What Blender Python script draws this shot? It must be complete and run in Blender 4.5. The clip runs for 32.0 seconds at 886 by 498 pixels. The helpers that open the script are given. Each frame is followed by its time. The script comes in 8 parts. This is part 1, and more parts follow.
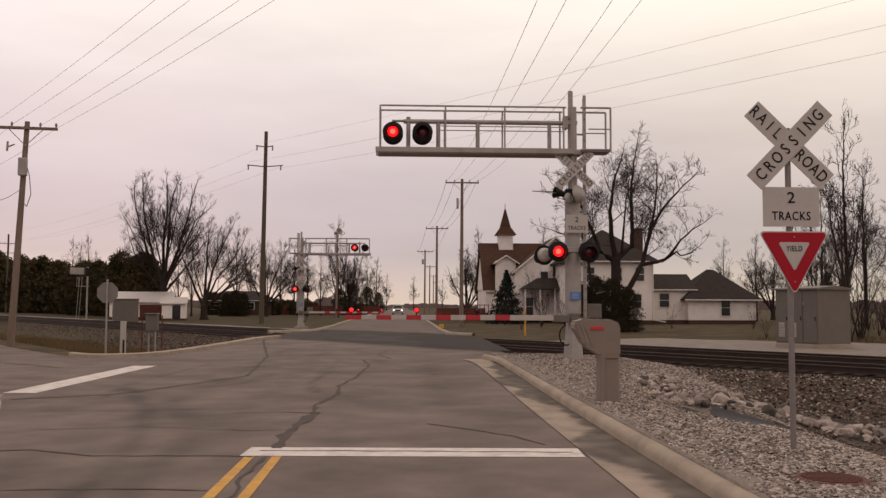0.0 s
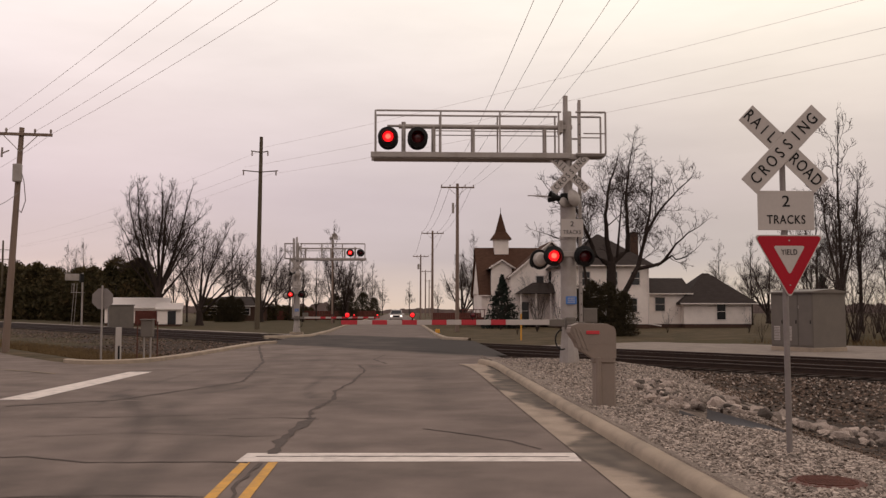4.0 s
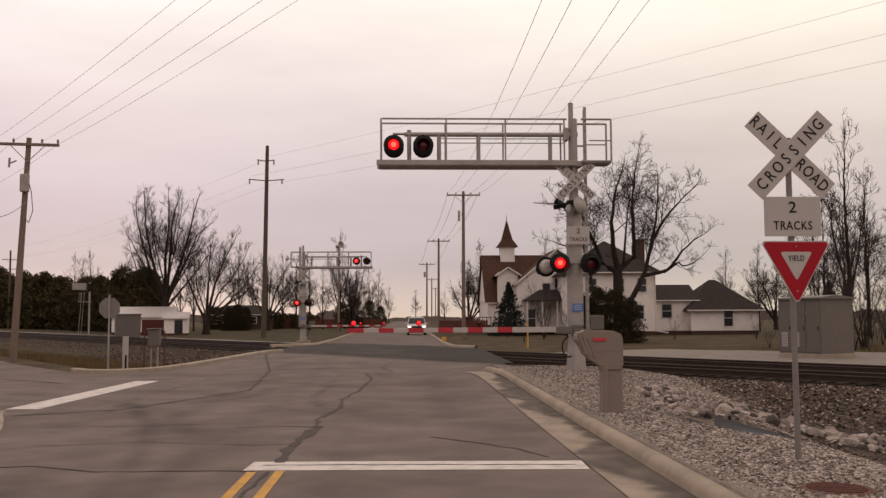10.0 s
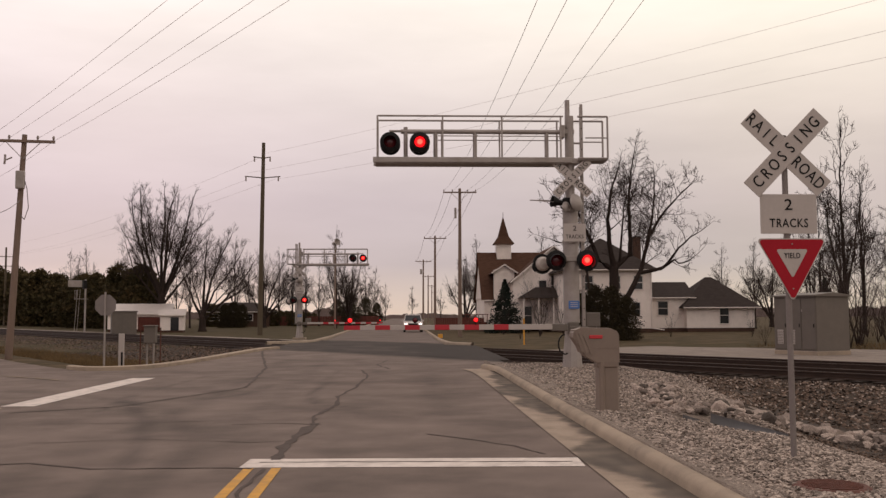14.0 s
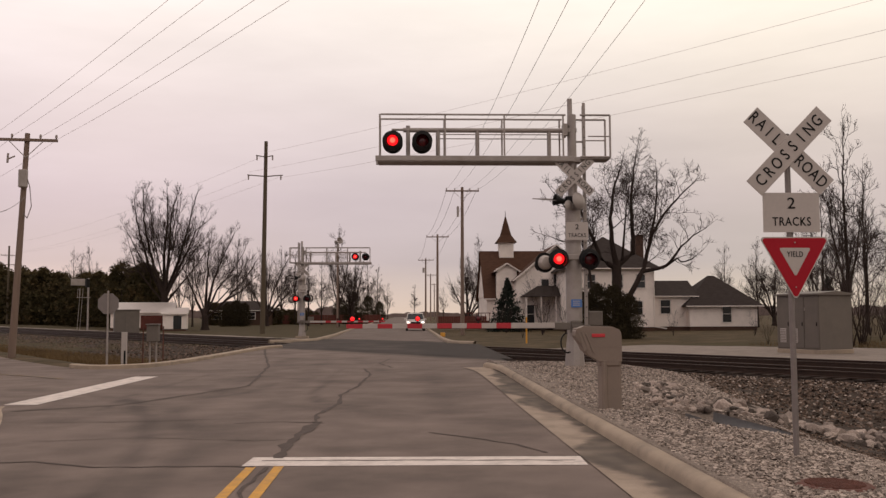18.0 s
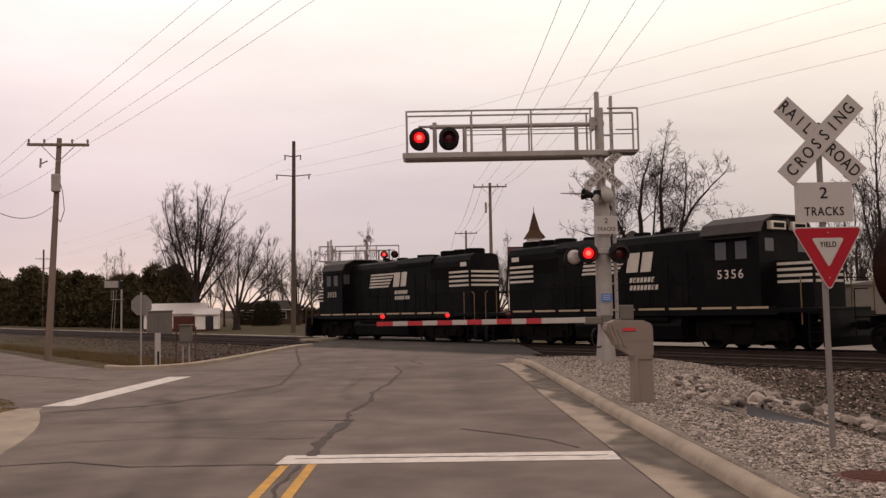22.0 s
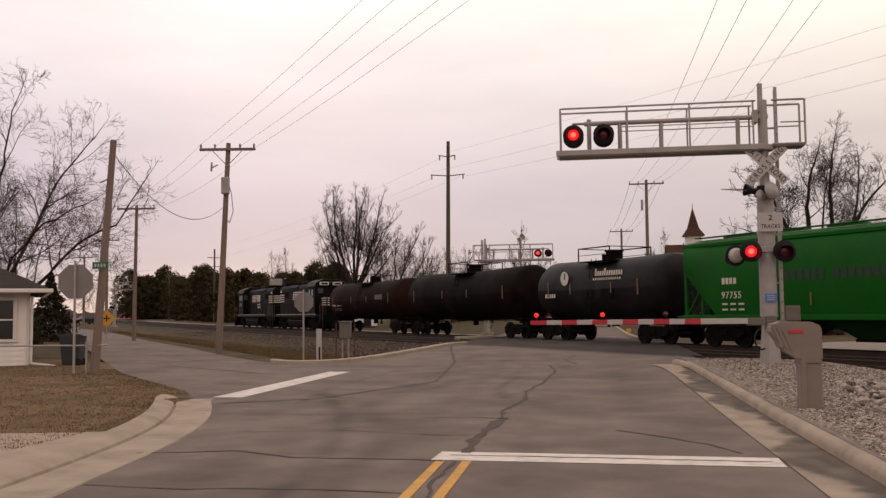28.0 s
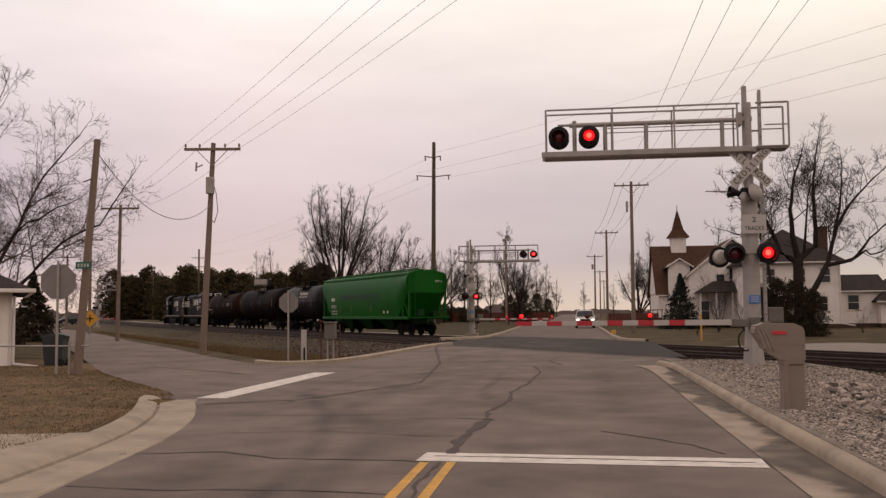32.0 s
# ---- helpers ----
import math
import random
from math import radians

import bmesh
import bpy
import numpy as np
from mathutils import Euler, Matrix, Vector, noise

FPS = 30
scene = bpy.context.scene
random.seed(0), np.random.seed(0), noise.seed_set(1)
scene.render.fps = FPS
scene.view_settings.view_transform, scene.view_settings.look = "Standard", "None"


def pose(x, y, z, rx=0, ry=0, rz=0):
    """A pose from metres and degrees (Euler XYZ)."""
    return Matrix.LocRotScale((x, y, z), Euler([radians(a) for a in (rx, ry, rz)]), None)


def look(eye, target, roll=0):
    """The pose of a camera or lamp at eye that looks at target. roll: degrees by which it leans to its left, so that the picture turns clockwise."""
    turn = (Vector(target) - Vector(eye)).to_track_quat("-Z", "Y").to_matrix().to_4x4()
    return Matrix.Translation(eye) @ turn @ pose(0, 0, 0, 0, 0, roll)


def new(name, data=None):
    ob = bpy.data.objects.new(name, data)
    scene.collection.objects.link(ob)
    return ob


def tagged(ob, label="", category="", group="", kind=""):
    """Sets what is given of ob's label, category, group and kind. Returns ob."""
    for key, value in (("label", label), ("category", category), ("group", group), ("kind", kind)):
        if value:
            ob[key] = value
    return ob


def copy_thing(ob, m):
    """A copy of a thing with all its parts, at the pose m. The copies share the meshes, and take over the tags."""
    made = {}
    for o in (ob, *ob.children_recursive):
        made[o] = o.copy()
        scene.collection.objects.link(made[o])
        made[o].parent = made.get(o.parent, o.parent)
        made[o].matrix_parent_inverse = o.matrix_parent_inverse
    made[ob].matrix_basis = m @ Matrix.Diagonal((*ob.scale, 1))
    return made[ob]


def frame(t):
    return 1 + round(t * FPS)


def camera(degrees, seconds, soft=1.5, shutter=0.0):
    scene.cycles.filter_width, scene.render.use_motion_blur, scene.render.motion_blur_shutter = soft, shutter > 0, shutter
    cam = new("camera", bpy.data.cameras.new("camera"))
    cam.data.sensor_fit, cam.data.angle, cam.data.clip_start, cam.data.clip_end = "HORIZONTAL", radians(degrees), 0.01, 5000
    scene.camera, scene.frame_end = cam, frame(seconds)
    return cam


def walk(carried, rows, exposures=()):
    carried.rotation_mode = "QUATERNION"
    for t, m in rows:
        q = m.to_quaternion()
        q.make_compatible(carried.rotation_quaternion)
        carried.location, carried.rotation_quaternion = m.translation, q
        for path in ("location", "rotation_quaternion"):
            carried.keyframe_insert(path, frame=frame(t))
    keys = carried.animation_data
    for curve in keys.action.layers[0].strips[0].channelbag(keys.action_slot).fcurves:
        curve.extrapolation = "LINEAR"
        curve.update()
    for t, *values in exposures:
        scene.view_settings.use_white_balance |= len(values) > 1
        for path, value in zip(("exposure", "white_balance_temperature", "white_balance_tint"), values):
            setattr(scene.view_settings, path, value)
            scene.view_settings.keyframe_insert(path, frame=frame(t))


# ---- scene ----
# The camera turns on one spot at eye height; the lens is the same all along.
EYE = (0.0, 0.0, 1.65)
cam = camera(50.8, 32.0, soft=1.4)
CAMERA_ROWS = (
    (0, 93.481, -0.200, -2.457), (0.5, 93.541, -0.095, -2.502), (1, 93.641, 0.118, -2.580), (1.5, 93.738, 0.062, -2.664),
    (2, 93.797, 0.065, -2.706), (2.5, 93.800, 0.075, -2.715), (3, 93.788, 0.028, -2.709), (3.5, 93.769, 0.015, -2.712),
    (5.5, 93.832, 0.065, -2.721), (6, 93.850, 0.049, -2.717), (6.5, 93.826, -0.029, -2.725), (7, 93.917, 0.093, -2.644),
    (7.5, 94.036, 0.051, -2.571), (8, 94.135, 0.118, -2.560), (8.5, 94.165, 0.217, -2.519), (9, 94.166, 0.042, -2.427),
    (9.5, 94.215, 0.138, -2.325), (10, 94.251, 0.280, -2.319), (10.5, 94.343, 0.300, -2.385), (11, 94.412, 0.395, -2.458),
    (11.5, 94.424, 0.321, -2.550), (12, 94.372, 0.325, -2.574), (12.5, 94.297, 0.402, -2.585), (13, 94.241, 0.417, -2.586),
    (13.5, 94.173, 0.292, -2.569), (14, 94.079, 0.261, -2.542), (14.5, 94.003, 0.242, -2.507), (16.5, 93.935, 0.072, -2.404),
    (17, 93.958, 0.095, -2.390), (17.5, 93.989, 0.142, -2.381), (18, 93.993, 0.255, -2.392), (18.5, 93.993, 0.250, -2.392),
    (19, 93.963, 0.021, -2.398), (19.5, 93.906, 0.326, -2.241), (20, 93.833, 1.016, -2.181), (20.5, 93.785, 1.088, -2.133),
    (21, 93.799, 0.499, -1.898), (21.5, 93.799, 0.533, -1.340), (22, 93.803, 1.125, -0.567),
    (22.5, 93.749, 1.256, 0.379), (23, 93.699, 1.149, 1.613),
    (23.5, 93.600, 1.016, 3.117), (24, 93.562, 0.822, 4.850), (24.5, 93.540, 0.630, 6.486),
    (25, 93.573, 0.695, 7.979), (25.5, 93.625, 0.656, 9.012), (27.5, 93.844, 0.653, 9.058), (28, 93.861, 0.618, 8.838),
    (28.5, 93.868, 0.700, 8.655), (29, 93.851, 0.720, 8.467), (29.5, 93.840, 0.668, 8.302), (30, 93.855, 0.610, 8.176),
    (30.5, 93.875, 0.553, 8.079), (31, 93.885, 0.524, 8.030), (31.5, 93.894, 0.496, 7.978), (32, 93.905, 0.513, 7.932),
)
walk(cam, [(t, pose(*EYE, rx, ry, rz)) for t, rx, ry, rz in CAMERA_ROWS],
     exposures=[(0, 0.0, 6600, 17), (18.5, 0.0, 6600, 17), (20, 0.08, 6600, 17), (23, 0.14, 6600, 17), (30, 0.12, 6600, 17), (31.3, 0.05, 6600, 17), (32, 0.0, 6600, 17)])

# ---------------------------------------------------------------- light: overcast winter evening
world = bpy.data.worlds.new("overcast_sky")
scene.world = world
world.use_nodes = True
wt = world.node_tree
wt.nodes.clear()


def wnode(kind, **inputs):
    nd = wt.nodes.new(kind)
    for k, v in inputs.items():
        nd.inputs[k].default_value = v
    return nd


w_sky = wt.nodes.new("ShaderNodeTexSky")
w_sky.sky_type, w_sky.sun_disc = "NISHITA", False
w_sky.sun_elevation, w_sky.sun_rotation = radians(14), radians(-20)
w_co = wt.nodes.new("ShaderNodeTexCoord")
w_sep = wt.nodes.new("ShaderNodeSeparateXYZ")
wt.links.new(w_co.outputs["Generated"], w_sep.inputs[0])
w_ramp = wt.nodes.new("ShaderNodeValToRGB")
stops = [(0.0, (0.68, 0.565, 0.50)), (0.012, (0.66, 0.56, 0.52)), (0.055, (0.52, 0.455, 0.49)), (0.12, (0.60, 0.515, 0.55)),
         (0.20, (0.78, 0.685, 0.68)), (0.33, (1.12, 1.03, 0.95)), (0.6, (0.90, 0.81, 0.77)), (1.0, (0.80, 0.72, 0.69))]
while len(w_ramp.color_ramp.elements) < len(stops):
    w_ramp.color_ramp.elements.new(0.5)
for el, (p, c) in zip(w_ramp.color_ramp.elements, stops):
    el.position, el.color = p, (*c, 1)
wt.links.new(w_sep.outputs["Z"], w_ramp.inputs[0])
# soft cloud bands, stretched along the horizon
w_map = wt.nodes.new("ShaderNodeMapping")
w_map.inputs["Scale"].default_value = (1.6, 1.6, 7.0)
w_noise = wnode("ShaderNodeTexNoise", Scale=2.2, Detail=5.0, Roughness=0.55)
wt.links.new(w_co.outputs["Generated"], w_map.inputs[0])
wt.links.new(w_map.outputs[0], w_noise.inputs["Vector"])
w_cl = wnode("ShaderNodeMapRange", **{"From Min": 0.3, "From Max": 0.7, "To Min": 0.93, "To Max": 1.07})
wt.links.new(w_noise.outputs["Fac"], w_cl.inputs["Value"])
# the cloud is thinner to the right
w_thin = wnode("ShaderNodeMapRange", **{"From Min": -0.45, "From Max": 0.45, "To Min": 0.92, "To Max": 1.08})
wt.links.new(w_sep.outputs["X"], w_thin.inputs["Value"])
w_both = wt.nodes.new("ShaderNodeMath")
w_both.operation = "MULTIPLY"
wt.links.new(w_cl.outputs[0], w_both.inputs[0])
wt.links.new(w_thin.outputs[0], w_both.inputs[1])
w_mul = wt.nodes.new("ShaderNodeVectorMath")
w_mul.operation = "SCALE"
wt.links.new(w_ramp.outputs[0], w_mul.inputs[0])
wt.links.new(w_both.outputs[0], w_mul.inputs["Scale"])
# the cloud is warmer to the right
w_warm = wnode("ShaderNodeMapRange", **{"From Min": -0.35, "From Max": 0.35, "To Min": -0.10, "To Max": 0.11})
wt.links.new(w_sep.outputs["X"], w_warm.inputs["Value"])
w_low = wnode("ShaderNodeMapRange", **{"From Min": 0.10, "From Max": 0.60, "To Min": 1.0, "To Max": 0.0})
wt.links.new(w_sep.outputs["Z"], w_low.inputs["Value"])
w_part = wt.nodes.new("ShaderNodeMath")
w_part.operation = "MULTIPLY"
wt.links.new(w_warm.outputs[0], w_part.inputs[0])
wt.links.new(w_low.outputs[0], w_part.inputs[1])
w_less = wt.nodes.new("ShaderNodeMath")
w_less.operation = "SUBTRACT"
w_less.inputs[0].default_value = 0.962
wt.links.new(w_part.outputs[0], w_less.inputs[1])
w_tint = wt.nodes.new("ShaderNodeCombineXYZ")
w_tint.inputs["X"].default_value, w_tint.inputs["Y"].default_value = 0.972, 1.0
wt.links.new(w_less.outputs[0], w_tint.inputs["Z"])
w_col = wt.nodes.new("ShaderNodeVectorMath")
w_col.operation = "MULTIPLY"
wt.links.new(w_mul.outputs[0], w_col.inputs[0])
wt.links.new(w_tint.outputs[0], w_col.inputs[1])
w_bg1 = wnode("ShaderNodeBackground", Strength=0.06)
wt.links.new(w_sky.outputs[0], w_bg1.inputs["Color"])
w_bg2 = wnode("ShaderNodeBackground", Strength=1.0)
wt.links.new(w_col.outputs[0], w_bg2.inputs["Color"])
w_mix = wnode("ShaderNodeMixShader", Fac=0.93)
wt.links.new(w_bg1.outputs[0], w_mix.inputs[1])
wt.links.new(w_bg2.outputs[0], w_mix.inputs[2])
w_out = wt.nodes.new("ShaderNodeOutputWorld")
wt.links.new(w_mix.outputs[0], w_out.inputs[0])

sun = new("sun", bpy.data.lights.new("sun", "SUN"))
sun.data.energy, sun.data.angle, sun.data.color = 0.25, radians(25), (1.0, 0.93, 0.86)
sun.matrix_world = look((0, 0, 50), (10, -20, 0))


# ---------------------------------------------------------------- materials
def material(name, base, rough=0.8, metal=0.0, var=0.25, scale=6.0, fine=60.0, bump=0.15, stain=None, stain_amount=0.0, stain_scale=1.5,
             vary=0.0, glow=None, glow_power=0.0, depth=0.01, stretch=(1, 1, 1), shine=None):
    shine = shine if shine is not None else 0.12 if rough >= 0.9 else 0.5
    base = tuple(c * w for c, w in zip(base, (1.06, 0.955, 0.90)))
    stain = stain and tuple(c * w for c, w in zip(stain, (1.06, 0.955, 0.90)))
    m = bpy.data.materials.new(name)
    m.use_nodes = True
    nt = m.node_tree
    b = nt.nodes["Principled BSDF"]
    b.inputs["Roughness"].default_value, b.inputs["Metallic"].default_value = rough, metal
    b.inputs["Specular IOR Level"].default_value = shine
    co = nt.nodes.new("ShaderNodeTexCoord")
    mp = nt.nodes.new("ShaderNodeMapping")
    mp.inputs["Scale"].default_value = stretch
    nt.links.new(co.outputs["Object"], mp.inputs[0])
    big = nt.nodes.new("ShaderNodeTexNoise")
    big.inputs["Scale"].default_value, big.inputs["Detail"].default_value = scale, 6
    small = nt.nodes.new("ShaderNodeTexNoise")
    small.inputs["Scale"].default_value, small.inputs["Detail"].default_value = fine, 3
    for nd in (big, small):
        nt.links.new(mp.outputs[0], nd.inputs["Vector"])
    mixn = nt.nodes.new("ShaderNodeMix")
    mixn.inputs["Factor"].default_value = 0.45
    nt.links.new(big.outputs["Fac"], mixn.inputs["A"])
    nt.links.new(small.outputs["Fac"], mixn.inputs["B"])
    ramp = nt.nodes.new("ShaderNodeValToRGB")
    e0, e1 = ramp.color_ramp.elements
    e0.position, e1.position = 0.32, 0.68
    e0.color = (*[c * (1 - var) for c in base], 1)
    e1.color = (*[min(1, c * (1 + var)) for c in base], 1)
    nt.links.new(mixn.outputs[0], ramp.inputs[0])
    col = ramp.outputs[0]
    if stain:
        st = nt.nodes.new("ShaderNodeTexNoise")
        st.inputs["Scale"].default_value, st.inputs["Detail"].default_value, st.inputs["Roughness"].default_value = stain_scale, 8, 0.65
        nt.links.new(mp.outputs[0], st.inputs["Vector"])
        sr = nt.nodes.new("ShaderNodeMapRange")
        sr.inputs["From Min"].default_value, sr.inputs["From Max"].default_value = 0.46, 0.68
        sr.inputs["To Max"].default_value = stain_amount
        nt.links.new(st.outputs["Fac"], sr.inputs["Value"])
        mx = nt.nodes.new("ShaderNodeMix")
        mx.data_type = "RGBA"
        nt.links.new(sr.outputs[0], mx.inputs["Factor"])
        nt.links.new(col, mx.inputs["A"])
        mx.inputs["B"].default_value = (*stain, 1)
        col = mx.outputs["Result"]
    if vary:
        oi = nt.nodes.new("ShaderNodeObjectInfo")
        ge = nt.nodes.new("ShaderNodeNewGeometry")
        ad = nt.nodes.new("ShaderNodeMath")
        ad.operation = "ADD"
        nt.links.new(oi.outputs["Random"], ad.inputs[0])
        nt.links.new(ge.outputs["Random Per Island"], ad.inputs[1])
        fr = nt.nodes.new("ShaderNodeMath")
        fr.operation = "FRACT"
        nt.links.new(ad.outputs[0], fr.inputs[0])
        vr = nt.nodes.new("ShaderNodeMapRange")
        vr.inputs["To Min"].default_value, vr.inputs["To Max"].default_value = 1 - vary, 1 + vary
        nt.links.new(fr.outputs[0], vr.inputs["Value"])
        vm = nt.nodes.new("ShaderNodeVectorMath")
        vm.operation = "SCALE"
        nt.links.new(col, vm.inputs[0])
        nt.links.new(vr.outputs[0], vm.inputs["Scale"])
        col = vm.outputs[0]
    nt.links.new(col, b.inputs["Base Color"])
    if bump:
        bp = nt.nodes.new("ShaderNodeBump")
        bp.inputs["Strength"].default_value, bp.inputs["Distance"].default_value = bump, depth
        nt.links.new(mixn.outputs[0], bp.inputs["Height"])
        nt.links.new(bp.outputs[0], b.inputs["Normal"])
    if glow:
        b.inputs["Emission Color"].default_value, b.inputs["Emission Strength"].default_value = (*glow, 1), glow_power
    return m


ASPHALT = material("aged_asphalt", (0.177, 0.150, 0.136), 0.9, var=0.26, scale=1.1, fine=120, bump=0.45, stain=(0.098, 0.083, 0.075), stain_amount=0.8, stain_scale=0.4)
TAR = material("crack_sealant", (0.092, 0.079, 0.073), 0.92, var=0.2, scale=8, fine=80, bump=0.1)
CONCRETE = material("kerb_concrete", (0.34, 0.295, 0.238), 0.9, var=0.14, scale=2.5, fine=90, bump=0.25, stain=(0.18, 0.16, 0.138), stain_amount=0.6, stain_scale=1.2)
DITCH = material("dark_ditch_gravel", (0.060, 0.050, 0.043), 0.95, var=0.45, scale=9, fine=40, bump=0.9, depth=0.03, stain=(0.10, 0.088, 0.075), stain_amount=0.6, stain_scale=1.2)
GUTTER = material("stained_gutter_concrete", (0.33, 0.285, 0.235), 0.9, var=0.18, scale=2.0, fine=80, bump=0.25, stain=(0.20, 0.17, 0.14), stain_amount=0.8, stain_scale=0.9)
WHITE_LINE = material("worn_white_road_paint", (0.62, 0.59, 0.56), 0.8, var=0.12, scale=5, fine=120, bump=0.2, stain=(0.25, 0.23, 0.22), stain_amount=0.55, stain_scale=3.5)
YELLOW_LINE = material("worn_yellow_road_paint", (0.55, 0.30, 0.045), 0.8, var=0.16, scale=5, fine=120, bump=0.2, stain=(0.2, 0.16, 0.1), stain_amount=0.6, stain_scale=3.0)
YELLOW_FAINT = material("faded_yellow_road_paint", (0.22, 0.165, 0.10), 0.85, var=0.2, scale=5, fine=120, bump=0.2, stain=(0.16, 0.15, 0.14), stain_amount=0.9, stain_scale=2.0)
GRASS = material("winter_grass", (0.062, 0.050, 0.026), 0.95, var=0.4, scale=0.9, fine=25, bump=0.6, depth=0.04, stain=(0.115, 0.085, 0.052), stain_amount=0.8, stain_scale=0.45)
LAWN = material("mown_winter_lawn", (0.052, 0.043, 0.019), 0.95, var=0.3, scale=0.5, fine=20, bump=0.5, depth=0.03, stain=(0.078, 0.057, 0.033), stain_amount=0.7, stain_scale=0.25)
DRY = material("dry_grass", (0.150, 0.104, 0.062), 0.95, var=0.3, scale=1.2, fine=30, bump=0.6, depth=0.04, stain=(0.075, 0.062, 0.030), stain_amount=0.75, stain_scale=0.4)
BLADES = material("dry_grass_blades", (0.132, 0.094, 0.048), 0.9, var=0.3, scale=0.6, fine=30, bump=0, vary=0.3)
GRAVEL = material("pale_crushed_limestone", (0.235, 0.208, 0.182), 0.95, var=0.45, scale=30, fine=90, bump=0.9, depth=0.03, stain=(0.13, 0.112, 0.098), stain_amount=0.6, stain_scale=1.5)
STONES = material("limestone_chips", (0.30, 0.268, 0.240), 0.95, var=0.2, scale=9, fine=50, bump=0.3, vary=0.6)
FOULED = material("fouled_dark_ballast", (0.024, 0.016, 0.012), 0.95, var=0.5, scale=14, fine=45, bump=0.9, depth=0.03)
BALLAST = material("track_ballast_bed", (0.052, 0.041, 0.033), 0.95, var=0.5, scale=16, fine=45, bump=1.0, depth=0.04, stain=(0.03, 0.025, 0.023), stain_amount=0.6, stain_scale=0.8)
BALLAST_STONES = material("ballast_stones", (0.108, 0.083, 0.067), 0.95, var=0.25, scale=9, fine=50, bump=0.3, vary=0.9)
RIPRAP = material("riprap_limestone", (0.27, 0.238, 0.215), 0.95, var=0.2, scale=5, fine=40, bump=0.6, depth=0.02, stain=(0.17, 0.145, 0.125), stain_amount=0.6, stain_scale=4, vary=0.75)
SERVICE = material("packed_gravel_road", (0.225, 0.205, 0.186), 0.95, var=0.3, scale=1.6, fine=30, bump=0.5, stain=(0.19, 0.165, 0.14), stain_amount=0.6, stain_scale=0.5)
TIE_WOOD = material("creosoted_tie_wood", (0.032, 0.025, 0.021), 0.9, var=0.35, scale=3, fine=30, bump=0.5, stretch=(6, 1, 1), vary=0.4)
RAIL_STEEL = material("rusty_rail_steel", (0.042, 0.025, 0.018), 0.75, 0.3, var=0.3, scale=4, fine=60, bump=0.2)
RAIL_HEAD = material("polished_rail_head", (0.085, 0.07, 0.062), 0.65, 0.3, var=0.15, scale=4, fine=60, bump=0.05)


def worn(m, layer, colour, strength):
    """Lets a painted-on layer of dirt or wear of the mesh tint the material."""
    nt = m.node_tree
    socket = nt.nodes["Principled BSDF"].inputs["Base Color"]
    before = socket.links[0].from_socket
    at = nt.nodes.new("ShaderNodeAttribute")
    at.attribute_name = layer
    k = nt.nodes.new("ShaderNodeMath")
    k.operation = "MULTIPLY"
    k.inputs[1].default_value = strength
    mix = nt.nodes.new("ShaderNodeMixRGB")
    mix.inputs["Color2"].default_value = (*colour, 1)
    nt.links.new(at.outputs["Fac"], k.inputs[0])
    nt.links.new(k.outputs[0], mix.inputs["Fac"])
    nt.links.new(before, mix.inputs["Color1"])
    nt.links.new(mix.outputs["Color"], socket)


worn(ASPHALT, "wear", (0.044, 0.036, 0.032), 0.97)
worn(GUTTER, "dirt", (0.082, 0.066, 0.056), 0.92)


